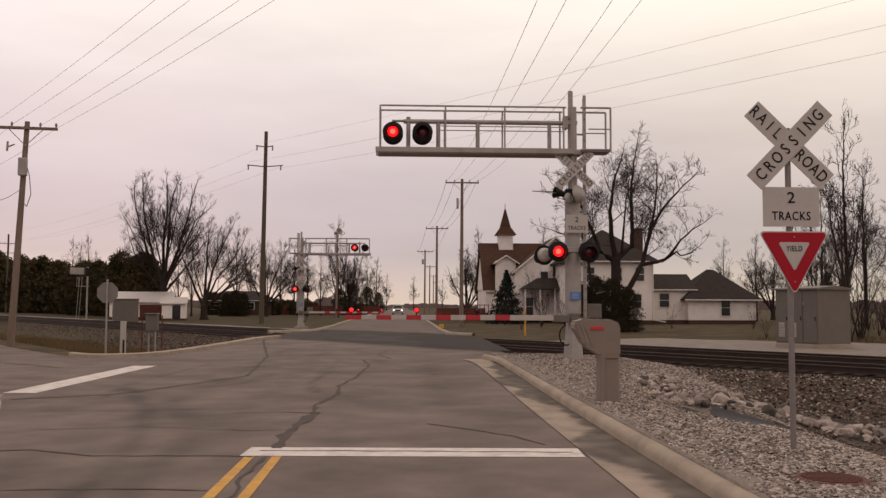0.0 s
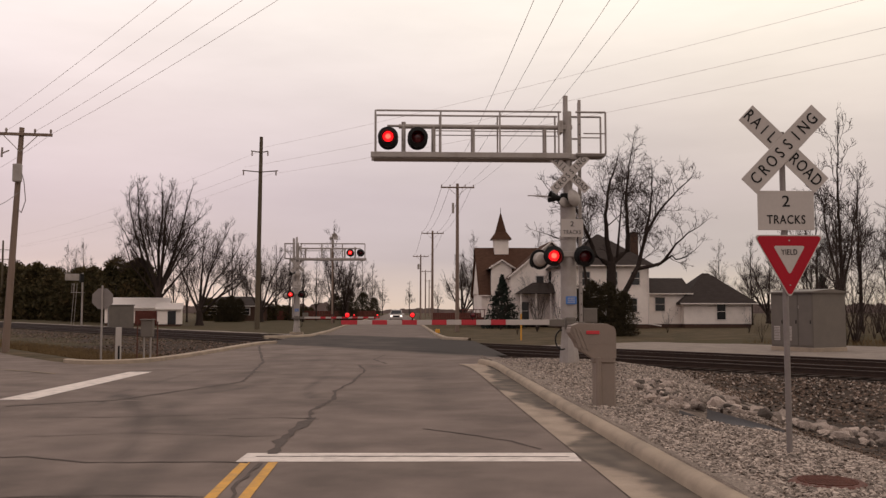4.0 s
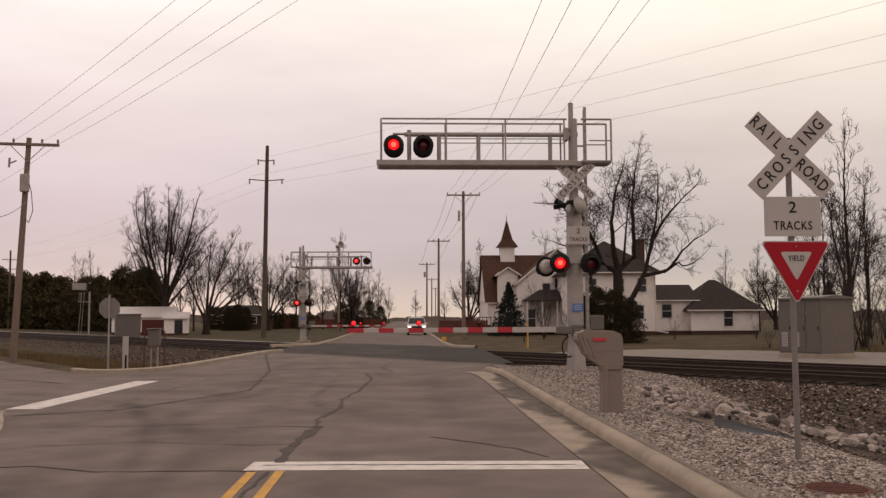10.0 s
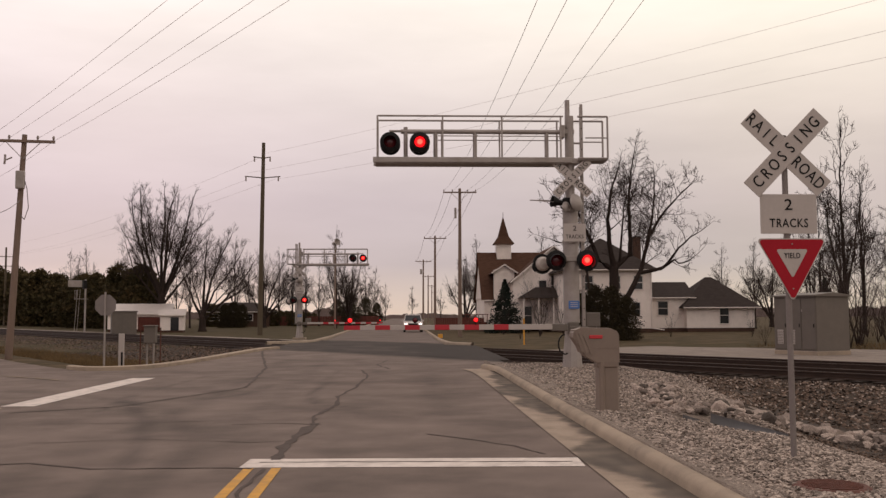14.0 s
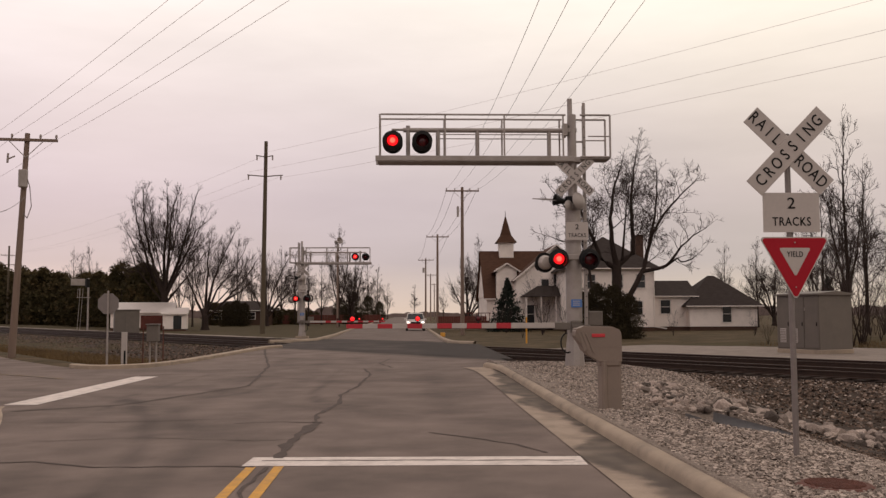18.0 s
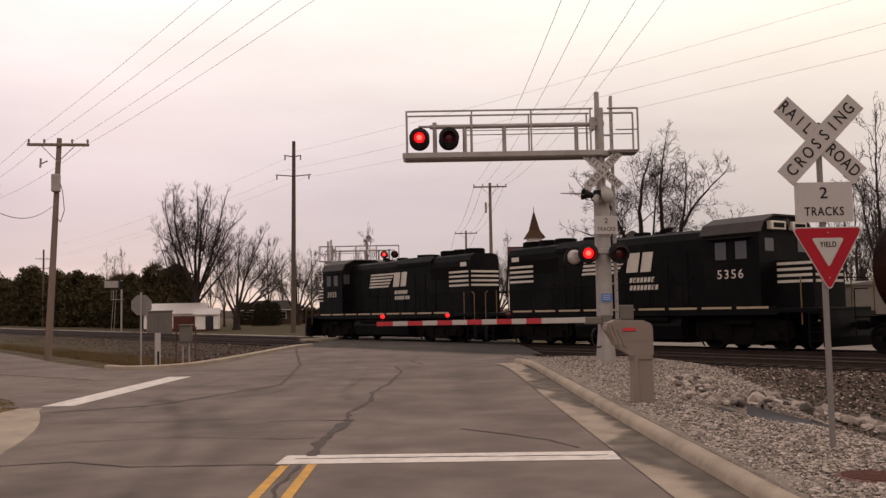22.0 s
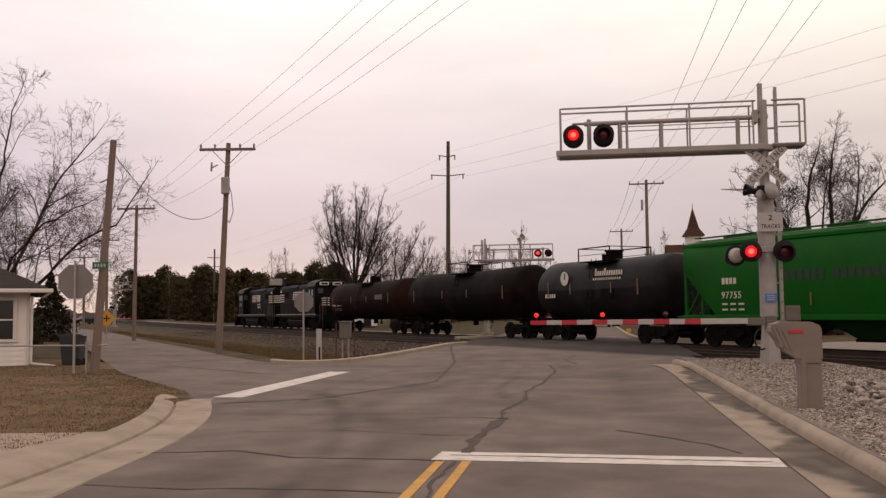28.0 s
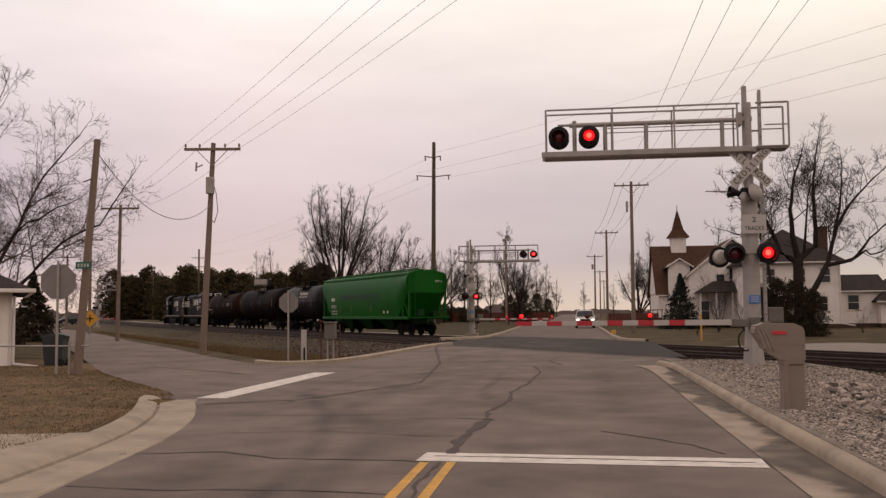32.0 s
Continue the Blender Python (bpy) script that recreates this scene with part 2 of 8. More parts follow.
# ---------------------------------------------------------------- mesh helpers
class Geo:
    """Collects vertices and faces of one mesh."""

    def __init__(self):
        self.v, self.f = [], []

    def add(self, vs, fs):
        o = len(self.v)
        self.v += [tuple(p) for p in vs]
        self.f += [tuple(i + o for i in q) for q in fs]
        return self

    def box(self, c, s, b=0.0, m=None):
        """A box with its centre and full sizes, its edges chamfered by b."""
        hx, hy, hz = s[0] / 2, s[1] / 2, s[2] / 2
        bm = bmesh.new()
        bmesh.ops.create_cube(bm, size=1.0, matrix=Matrix.Diagonal((s[0], s[1], s[2], 1)))
        if b:
            bmesh.ops.bevel(bm, geom=list(bm.edges), offset=min(b, 0.45 * min(s)), segments=1, affect="EDGES")
        mm = Matrix.Translation(c) @ (m or Matrix())
        self.add([mm @ v.co for v in bm.verts], [[v.index for v in f.verts] for f in bm.faces])
        bm.free()
        return self

    def tube(self, p0, p1, r0, r1=None, n=10, cap=True):
        p0, p1 = Vector(p0), Vector(p1)
        r1 = r0 if r1 is None else r1
        ax = (p1 - p0).normalized()
        a = ax.orthogonal().normalized()
        b = ax.cross(a)
        ring = [(math.cos(2 * math.pi * i / n), math.sin(2 * math.pi * i / n)) for i in range(n)]
        vs = [p0 + (a * c + b * s) * r0 for c, s in ring] + [p1 + (a * c + b * s) * r1 for c, s in ring]
        fs = [(i, (i + 1) % n, n + (i + 1) % n, n + i) for i in range(n)]
        if cap:
            fs += [tuple(range(n - 1, -1, -1)), tuple(range(n, 2 * n))]
        return self.add(vs, fs)

    def pipe(self, pts, r, n=8):
        for a, b in zip(pts, pts[1:]):
            self.tube(a, b, r, n=n)
        return self

    def prism(self, outline, a0, a1, axis="x"):
        """A flat outline drawn out along an axis from a0 to a1."""
        k = len(outline)
        put = {"x": lambda a, p: (a, p[0], p[1]), "y": lambda a, p: (p[0], a, p[1]), "z": lambda a, p: (p[0], p[1], a)}[axis]
        vs = [put(a0, p) for p in outline] + [put(a1, p) for p in outline]
        fs = [tuple(range(k)), tuple(range(2 * k - 1, k - 1, -1))] + [(i, k + i, k + (i + 1) % k, (i + 1) % k) for i in range(k)]
        return self.add(vs, fs)

    def lathe(self, prof, n=20, m=None):
        """A profile of (radius, height) turned about z."""
        m = m or Matrix()
        k = len(prof)
        vs = [m @ Vector((r * math.cos(2 * math.pi * i / n), r * math.sin(2 * math.pi * i / n), z)) for i in range(n) for r, z in prof]
        fs = [(i * k + j, ((i + 1) % n) * k + j, ((i + 1) % n) * k + j + 1, i * k + j + 1) for i in range(n) for j in range(k - 1)]
        fs += [tuple(i * k for i in range(n - 1, -1, -1)), tuple(i * k + k - 1 for i in range(n))]
        return self.add(vs, fs)

    def strip(self, rows):
        """A sheet through rows of points."""
        w = len(rows[0])
        vs = [p for r in rows for p in r]
        fs = [(i * w + j, i * w + j + 1, (i + 1) * w + j + 1, (i + 1) * w + j) for i in range(len(rows) - 1) for j in range(w - 1)]
        return self.add(vs, fs)

    def mesh(self, name, mats, smooth=False, fix=True):
        me = bpy.data.meshes.new(name)
        me.from_pydata(self.v, [], self.f)
        for mt in mats if isinstance(mats, (list, tuple)) else [mats]:
            me.materials.append(mt)
        if fix and len(self.f) < 30000:
            bm = bmesh.new()
            bm.from_mesh(me)
            bmesh.ops.recalc_face_normals(bm, faces=bm.faces)
            bm.to_mesh(me)
            bm.free()
        if smooth:
            me.polygons.foreach_set("use_smooth", [True] * len(me.polygons))
            if hasattr(me, "set_sharp_from_angle"):
                me.set_sharp_from_angle(angle=radians(40))
        me.update()
        return me


def part(name, g, mt, parent, label="", smooth=False, at=None):
    """One mesh object under a thing or under a part."""
    ob = new(name, g.mesh(name, mt, smooth) if isinstance(g, Geo) else g)
    ob.parent = parent
    if at is not None:
        ob.matrix_basis = at
    if label:
        tagged(ob, label)
    return ob


def thing(name, label, category, m=None, group="", kind=""):
    ob = new(name)
    ob.empty_display_size = 0.2
    if m is not None:
        ob.matrix_basis = m
    return tagged(ob, label, category, group, kind)


def setting(name, g, mt, label, category, kind="structure", smooth=False, fix=True):
    return tagged(new(name, g.mesh(name, mt, smooth, fix)), label, category, "", kind)


def text_mesh(words, size, depth=0.004, stretch=1.0, align="CENTER"):
    cu = bpy.data.curves.new("letters", "FONT")
    cu.offset = size * 0.005
    cu.space_character = 1.12
    cu.body, cu.size, cu.extrude, cu.align_x, cu.align_y, cu.resolution_u = words, size, depth, align, "CENTER", 3
    ob = bpy.data.objects.new("letters", cu)
    scene.collection.objects.link(ob)
    me = bpy.data.meshes.new_from_object(ob.evaluated_get(bpy.context.evaluated_depsgraph_get()))
    bpy.data.objects.remove(ob)
    if stretch != 1.0:
        me.transform(Matrix.Diagonal((stretch, 1, 1, 1)))
    return me


def lettering(name, words, size, mt, parent, m, depth=0.004, stretch=1.0, label=""):
    me = text_mesh(words, size, depth, stretch)
    me.materials.clear()
    me.materials.append(mt)
    ob = new(name, me)
    ob.parent = parent
    ob.matrix_basis = m
    if label:
        tagged(ob, label)
    return ob


def smooth(a, b, x):
    t = min(1.0, max(0.0, (x - a) / (b - a)))
    return t * t * (3 - 2 * t)


def lerp(table, x):
    """Piecewise straight values from rows of (x, value)."""
    if x <= table[0][0]:
        return table[0][1]
    for (a, u), (b, w) in zip(table, table[1:]):
        if x <= b:
            return u + (w - u) * (x - a) / (b - a)
    return table[-1][1]


# ---------------------------------------------------------------- the plan: a road along +y, two tracks across it at a slant
TRACK_TURN = 36.0
ALONG = Vector((-math.sin(radians(TRACK_TURN)), math.cos(radians(TRACK_TURN)), 0))
ACROSS = Vector((ALONG.y, -ALONG.x, 0))
RAIL_TOP = 0.09
TRACKS = (24.5, 28.7)
SIDE_TURN = 33.0


def bend(s):
    """The tracks curve gently away to the right."""
    return 0.0002 * max(0.0, s - 5) ** 2


def track_point(s, n, z=0.0):
    p = ALONG * s + ACROSS * (n + bend(s))
    return (p.x, p.y, z)


def track_offset(x, y):
    return ACROSS.x * x + ACROSS.y * y - bend(ALONG.x * x + ALONG.y * y)


def track_pose(s, n, z):
    return pose(*track_point(s, n, z), 0, 0, 90 + TRACK_TURN - math.degrees(0.0004 * max(0.0, s - 5)))


def road_height(x, y):
    n = track_offset(x, y)
    return RAIL_TOP * smooth(11, 21, n) * (1 - smooth(30.5, 40, n))


def bank_edge(y):
    return lerp(((-20, 5.2), (6, 4.5), (9, 4.25), (12.5, 4.3), (15, 4.7), (18, 5.4), (24, 6.3), (27, 5.8), (30, 3.2)), y)


LEFT_EDGE = ((-12, -4.55), (6, -4.75), (8, -4.87), (9.5, -5.08), (11.7, -5.35), (13.9, -5.9), (16.0, -6.7), (17.0, -7.15), (17.6, -7.35), (17.7, -9.0), (22, -8.9), (29, -8.6), (30.0, -8.0),
             (35, -7.35), (45, -6.45), (47, -6.0), (55, -4.75), (94, -5.6), (400, -5.6))
SIDE_LEFT = ((-6.4, 16.0), (-7.3, 17.6), (-8.6, 19.2), (-10.5, 21.6), (-13.4, 25.4), (-17.3, 31.6), (-26.2, 45.8), (-39.3, 66.2), (-54.7, 90.1), (-79.5, 127.2), (-160, 251))
SIDE_RIGHT = ((-6.6, 30.6), (-7.4, 30.4), (-8.4, 30.0), (-9.6, 29.6), (-11.3, 31.3), (-14.3, 35.6), (-20.2, 45.0), (-28.5, 57.4), (-42, 79.0), (-65, 113.0), (-148, 245))


CULVERT = (Vector((4.53, 13.8)), Vector((4.86, 12.4)))


def from_culvert(x, y):
    a, b = CULVERT
    p = Vector((x, y))
    f = min(1.0, max(0.0, (p - a).dot(b - a) / (b - a).length_squared))
    return (p - a.lerp(b, f)).length


def ground_height(x, y):
    z = plain_height(x, y)
    if 3.5 < x < 6.2 and 11.5 < y < 16:
        z -= 0.38 * (1 - smooth(0.32, 0.56, from_culvert(x, y)))
    return z


def plain_height(x, y):
    n = track_offset(x, y)
    side_n = math.cos(radians(SIDE_TURN)) * (x + 13.4) + math.sin(radians(SIDE_TURN)) * (y - 25.4)
    # bed of the tracks
    bed = -0.17 if 21.6 < n < 31.0 else -0.44 + 0.27 * smooth(15.2, 21.6, n) if n <= 21.6 else -0.17 - 0.01 * smooth(31.0, 33.5, n)
    if n > 31.0:
        return bed + 0.12 * smooth(60, 120, n)
    if x > -1.5:
        low = -0.46 * smooth(0.0, 2.6, x - bank_edge(y)) if x > 2.0 else 0.0
        bank = (0.11 + 0.05 * smooth(16, 24, y)) * (1 - smooth(28.5, 30.5, y))
        z = (bank if x > 2.7 else -0.1) + low
        if y < -6:
            z = -0.1
        z = max(z, bed) if n > 14.6 else z
        if x <= 2.7:
            z = road_height(x, y) - 0.1
        return z
    if y < 17.8 and x > lerp(LEFT_EDGE, y) - 1.08:
        return -0.1
    left = -7.2 if y < 24 else -8.0
    if x > left and y > 28 or x > -5 and y <= 28:
        return road_height(x, y) - 0.1
    ditch = -0.05 - 0.40 * smooth(5.6, 9.0, side_n)
    if side_n > 5.2:
        return max(ditch, bed) if n > 14.6 else ditch
    if side_n < -0.3:
        return -0.05 + 0.11 * smooth(0.3, 1.8, -side_n) if y > 17 else 0.06 if y > 5 else 0.02
    return -0.1


# ---------------------------------------------------------------- ground, roads, kerbs
def spaced(near, far, step, grow):
    out, s = [0.0], step
    while out[-1] < far:
        if out[-1] > near:
            s *= grow
        out.append(out[-1] + s)
    return out


xs_r, xs_l = spaced(16, 2600, 0.45, 1.22), spaced(24, 2600, 0.6, 1.2)
ys_f, ys_b = spaced(62, 2800, 0.5, 1.16), spaced(4, 900, 1.0, 1.5)
gx = [-v for v in reversed(xs_l[1:])] + xs_r
gy = [-v for v in reversed(ys_b[1:])] + ys_f
g = Geo()
g.strip([[(x, y, ground_height(x, y) - (0.2 if 3.2 < x < 17 and -6 < y < 24 else 0) + (0.03 * noise.noise((x * 0.7, y * 0.7, 0)) if abs(x) < 60 and y < 160 else 0)) for x in gx] for y in gy])
setting("ground", g, GRASS, "rough brown-green winter grass ground", "ground", smooth=True, fix=False)


def sheet(name, mt, rows, label, category, kind="structure"):
    return setting(name, Geo().strip(rows), mt, label, category, kind, smooth=True, fix=False)


def road_rows(left, right, y0, y1, step, lift=0.0, cuts=8):
    rows, y = [], y0
    while y < y1 + 0.01:
        a, b = left(y), right(y)
        rows.append([(a + (b - a) * i / cuts, y, road_height(a + (b - a) * i / cuts, y) + lift) for i in range(cuts + 1)])
        y += step if y < 70 else 10
    return rows


def layer(ob, name, value):
    """Stores a value between 0 and 1 for each point of a sheet."""
    at = ob.data.attributes.new(name, "FLOAT", "POINT")
    at.data.foreach_set("value", [min(1.0, max(0.0, value(*v.co))) for v in ob.data.vertices])


# darker tracks of tyres, arcs of turning cars, stains: lines, half width, strength
TRACES = (([(-5.3, 18.6), (-3.9, 14.6), (-3.3, 11.9), (-2.9, 9.4), (-2.7, 5)], 0.16, 0.55), ([(-5.4, 26.4), (-5.7, 20.5), (-5.3, 16.8)], 0.10, 0.5), ([(-3.9, 18.9), (-3.3, 20.3), (-3.1, 23.0)], 0.13, 0.45),
          ([(-1.9, 28.2), (-1.9, 19.7), (-1.6, 17.6), (-1.0, 17.2)], 0.10, 0.5), ([(0.8, 30), (0.75, 18), (0.85, 2)], 0.30, 0.22), ([(-0.7, 30), (-0.8, 18), (-0.75, 2)], 0.30, 0.20),
          ([(-2.6, 32), (-2.5, 18), (-2.6, 2)], 0.30, 0.20), ([(-4.1, 34), (-3.9, 18), (-3.9, 2)], 0.30, 0.22), ([(-8.8, 21.5), (-6.2, 19.6), (-4.2, 17.2), (-2.6, 12), (-2.3, 6)], 0.22, 0.3),
          ([(0.0, 9.6), (0.9, 9.3), (1.6, 8.2)], 0.12, 0.3), ([(-4.0, 8.0), (-3.0, 7.0), (-2.6, 5.0)], 0.14, 0.35))


def wear(x, y, z):
    if y > 60 or y < -2:
        return 0.15
    n = track_offset(x, y) + 0.5 * noise.noise((x * 0.6, y * 0.6, 3)) + 0.25 * noise.noise((x * 2.2, y * 2.2, 3))
    # oil and rubber carried over the tracks
    total = smooth(20.2, 21.8, n) * (1 - smooth(31.0, 34.0, n)) * (1.05 + 0.35 * noise.noise((x * 0.8, y * 0.8, 11))) * (0.8 + 0.35 * smooth(-1.0, 2.8, x))
    total += 0.22 * max(0.0, noise.noise((x * 0.5, y * 0.35, 7))) + 0.10 * noise.noise((x * 2.1, y * 1.6, 5))
    p = Vector((x, y))
    for line, w, power in TRACES:
        d = 9.0
        for a, b in zip(line, line[1:]):
            a, b = Vector(a), Vector(b)
            f = min(1.0, max(0.0, (p - a).dot(b - a) / (b - a).length_squared))
            d = min(d, (p - a.lerp(b, f)).length)
        if d < 3 * w:
            total += power * math.exp(-(d / w) ** 2) * (0.7 + 0.8 * noise.noise((x * 0.9, y * 0.7, w * 30)))
    return total


main_road = sheet("road", ASPHALT, road_rows(lambda y: lerp(LEFT_EDGE, y), lambda y: lerp(((0, 2.1), (17, 2.15), (30, 2.6), (34, 3.0), (50, 2.3), (92, 2.45)), y), -12, 1500, 0.25, cuts=64),
                  "aged grey asphalt road with cracks", "road")
layer(main_road, "wear", wear)
cuts = 6
rows = []
for (a, b), (c, d) in zip(SIDE_LEFT, SIDE_RIGHT):
    rows.append([(a + (c - a) * i / cuts, b + (d - b) * i / cuts, -0.008) for i in range(cuts + 1)])
dense = []
for r0, r1 in zip(rows, rows[1:]):
    for k in range(6):
        dense.append([tuple(Vector(p).lerp(Vector(q), k / 6)) for p, q in zip(r0, r1)])
dense.append(rows[-1])
side_road = sheet("side_road", ASPHALT, dense, "worn grey asphalt side road along the tracks", "road")


def swept(points, profile, closed=False):
    """A kerb-like bar: the profile of (outward, height) along a line on the road; outward lies to the left of the way."""
    rows = []
    for i, p in enumerate(points):
        a, b = Vector(points[max(0, i - 1)]), Vector(points[min(len(points) - 1, i + 1)])
        t = (b - a).normalized()
        o = Vector((-t.y, t.x))
        z = road_height(*p)
        rows.append([(p[0] + o.x * u, p[1] + o.y * u, z + h) for u, h in profile])
    return rows


def fine_line(points, step=0.5):
    out = []
    for a, b in zip(points, points[1:]):
        k = max(1, int((Vector(b) - Vector(a)).length / step))
        out += [tuple(Vector(a).lerp(Vector(b), i / k)) for i in range(k)]
    return out + [tuple(points[-1])]


def round_line(points, times=3):
    for _ in range(times):
        out = [points[0]]
        for a, b in zip(points, points[1:]):
            a, b = Vector(a), Vector(b)
            out += [tuple(a.lerp(b, 0.25)), tuple(a.lerp(b, 0.75))]
        points = out + [points[-1]]
    return points


KERB = ((0.0, -0.05), (0.0, 0.08), (0.03, 0.125), (0.08, 0.145), (0.17, 0.145), (0.21, 0.12), (0.22, -0.1))
right_kerb_line = fine_line(round_line([(2.66, -12), (2.66, 12), (2.68, 20), (2.66, 24.5), (2.58, 26.6), (2.34, 27.7)]))[::-1]
g = Geo().strip(swept(right_kerb_line, KERB))
setting("kerb", g, CONCRETE, "pale concrete kerb with rounded top", "kerb", smooth=True)
def gutter_dirt(x, y, z):
    """Dirt washed along the kerb, wider here and there."""
    inner = lerp(((4, 2.32), (8.2, 2.26), (9.2, 2.40), (9.8, 2.2), (10.2, 2.0), (11.3, 2.0), (11.9, 2.34), (12.6, 2.52), (15.4, 2.54), (16.2, 2.3), (17.2, 2.05), (18.6, 2.3), (19.3, 2.03), (21, 2.0), (21.6, 2.32), (22.4, 2.14), (23.2, 2.42), (24.2, 2.24), (25.4, 2.5), (27.6, 2.6)), y)
    inner += 0.12 * noise.noise((x * 1.5, y * 2.1, 4)) + 0.07 * noise.noise((x * 4, y * 6.3, 9)) + 0.04 * noise.noise((x * 12, y * 15, 2))
    return smooth(inner - 0.09, inner + 0.09, x) * (0.85 + 0.3 * noise.noise((x * 3, y * 3, 1))) + 0.25 * max(0.0, noise.noise((x * 5, y * 2, 6)))


g = Geo().strip(swept(fine_line([p for p in right_kerb_line], 0.07), [(0.012 - 0.632 * i / 18, 0.012 - 0.008 * smooth(0, 0.3, i / 18) + 0.006 * smooth(0.3, 1, i / 18)) for i in range(19)]))
gutter = setting("gutter", g, GUTTER, "dirt-stained concrete gutter beside the kerb", "gutter", smooth=True, fix=False)
layer(gutter, "dirt", gutter_dirt)
left_gutter = fine_line(round_line([(-4.5, -12), (-4.75, 6), (-4.9, 8), (-5.3, 11.5), (-5.9, 14), (-6.7, 16.05), (-7.15, 17.0), (-7.3, 17.55)]), 0.4)
g = Geo().strip(swept(left_gutter, ((-0.25, -0.03), (-0.01, -0.004), (0.0, 0.008), (0.28, 0.002), (0.62, 0.010), (0.635, -0.02), (0.665, -0.02), (0.68, 0.025), (0.76, 0.07), (0.86, 0.10), (1.0, 0.11), (1.02, 0.0))))
setting("kerb_and_gutter", g, CONCRETE, "clean pale concrete kerb and gutter curving round the corner", "kerb", smooth=True)
apron = [p for p in left_gutter if p[1] < 12.2]
g = Geo().strip(swept(apron, ((1.0, 0.11), (1.4, 0.10), (2.4, 0.10), (2.42, 0.0))))
setting("pavement", g, CONCRETE, "pale concrete apron behind the kerb", "pavement", smooth=True)
LOW_KERB = ((0.0, -0.03), (0.0, 0.09), (0.04, 0.12), (0.26, 0.13), (0.34, 0.10), (0.36, -0.2))
for pts in (round_line([(-6.1, 45.2), (-6.6, 44.2), (-7.4, 36), (-8.0, 31.5), (-8.6, 30.1), (-9.6, 29.7), (-10.4, 30.6)]),):
    g = Geo().strip(swept(fine_line(pts[::-1]), [(-u, h) for u, h in LOW_KERB]))
    setting("kerb", g, CONCRETE, "low weathered concrete kerb beside the ditch", "kerb", smooth=True)
    g = Geo().strip(swept(fine_line(pts[::-1]), ((0.0, 0.006), (0.5, 0.006))))
    setting("gutter", g, GUTTER, "concrete gutter along the low kerb", "gutter", smooth=True)
for pts, s in ((round_line([(3.6, 48.6), (2.6, 50.0), (2.35, 53), (2.5, 92), (2.5, 300)]), -1), (round_line([(-7.6, 53.5), (-5.6, 55.0), (-4.95, 58), (-5.75, 94), (-5.75, 300)]), 1)):
    g = Geo().strip(swept(fine_line(pts, 2.0), [(u * s, h) for u, h in KERB]))
    setting("kerb", g, CONCRETE, "concrete kerb beyond the tracks", "kerb", smooth=True)


def ribbon(name, pts, width, mt, lift=0.004, jitter=0.0, seed=1, label="", category="road marking", parent=None):
    """A thin band on the road along a line."""
    rnd = random.Random(seed)
    rows = []
    line = fine_line(pts, 0.25)
    for i, p in enumerate(line):
        a, b = Vector(line[max(0, i - 1)]), Vector(line[min(len(line) - 1, i + 1)])
        t = (b - a).normalized()
        o = Vector((-t.y, t.x)) * width / 2 * max(0.05, 1 + rnd.uniform(-1, 1) * jitter)
        c = Vector(p) + Vector((rnd.uniform(-1, 1), rnd.uniform(-1, 1))) * jitter * 0.05
        rows.append([(c.x + k * o.x, c.y + k * o.y, road_height(c.x + k * o.x, c.y + k * o.y) + lift) for k in (-1, 1)])
    ob = new(name, Geo().strip(rows).mesh(name, mt, fix=False))
    if parent:
        ob.parent = parent
    return tagged(ob, label, "" if parent else category, "", "" if parent else "structure")


ribbon("stop_line", [(-1.76, 10.72), (2.02, 10.55)], 0.62, WHITE_LINE, 0.005, label="worn white painted stop line across one lane")
ribbon("stop_line", [(-7.12, 17.8), (-6.95, 25.7)], 0.62, WHITE_LINE, 0.005, label="white painted stop line at the side road")
for x in (-1.66, -1.36):
    ribbon("yellow_line", [(x + 0.05, -12), (x, 10.36)], 0.105, YELLOW_LINE, 0.005, label="yellow painted centre line, cracked")
ribbon("yellow_line", [(-9.0, 25.1), (-9.9, 26.0), (-11.2, 27.0), (-12.6, 28.1), (-13.6, 29.3)], 0.12, YELLOW_FAINT, 0.004, label="faded yellow centre line of the side road")
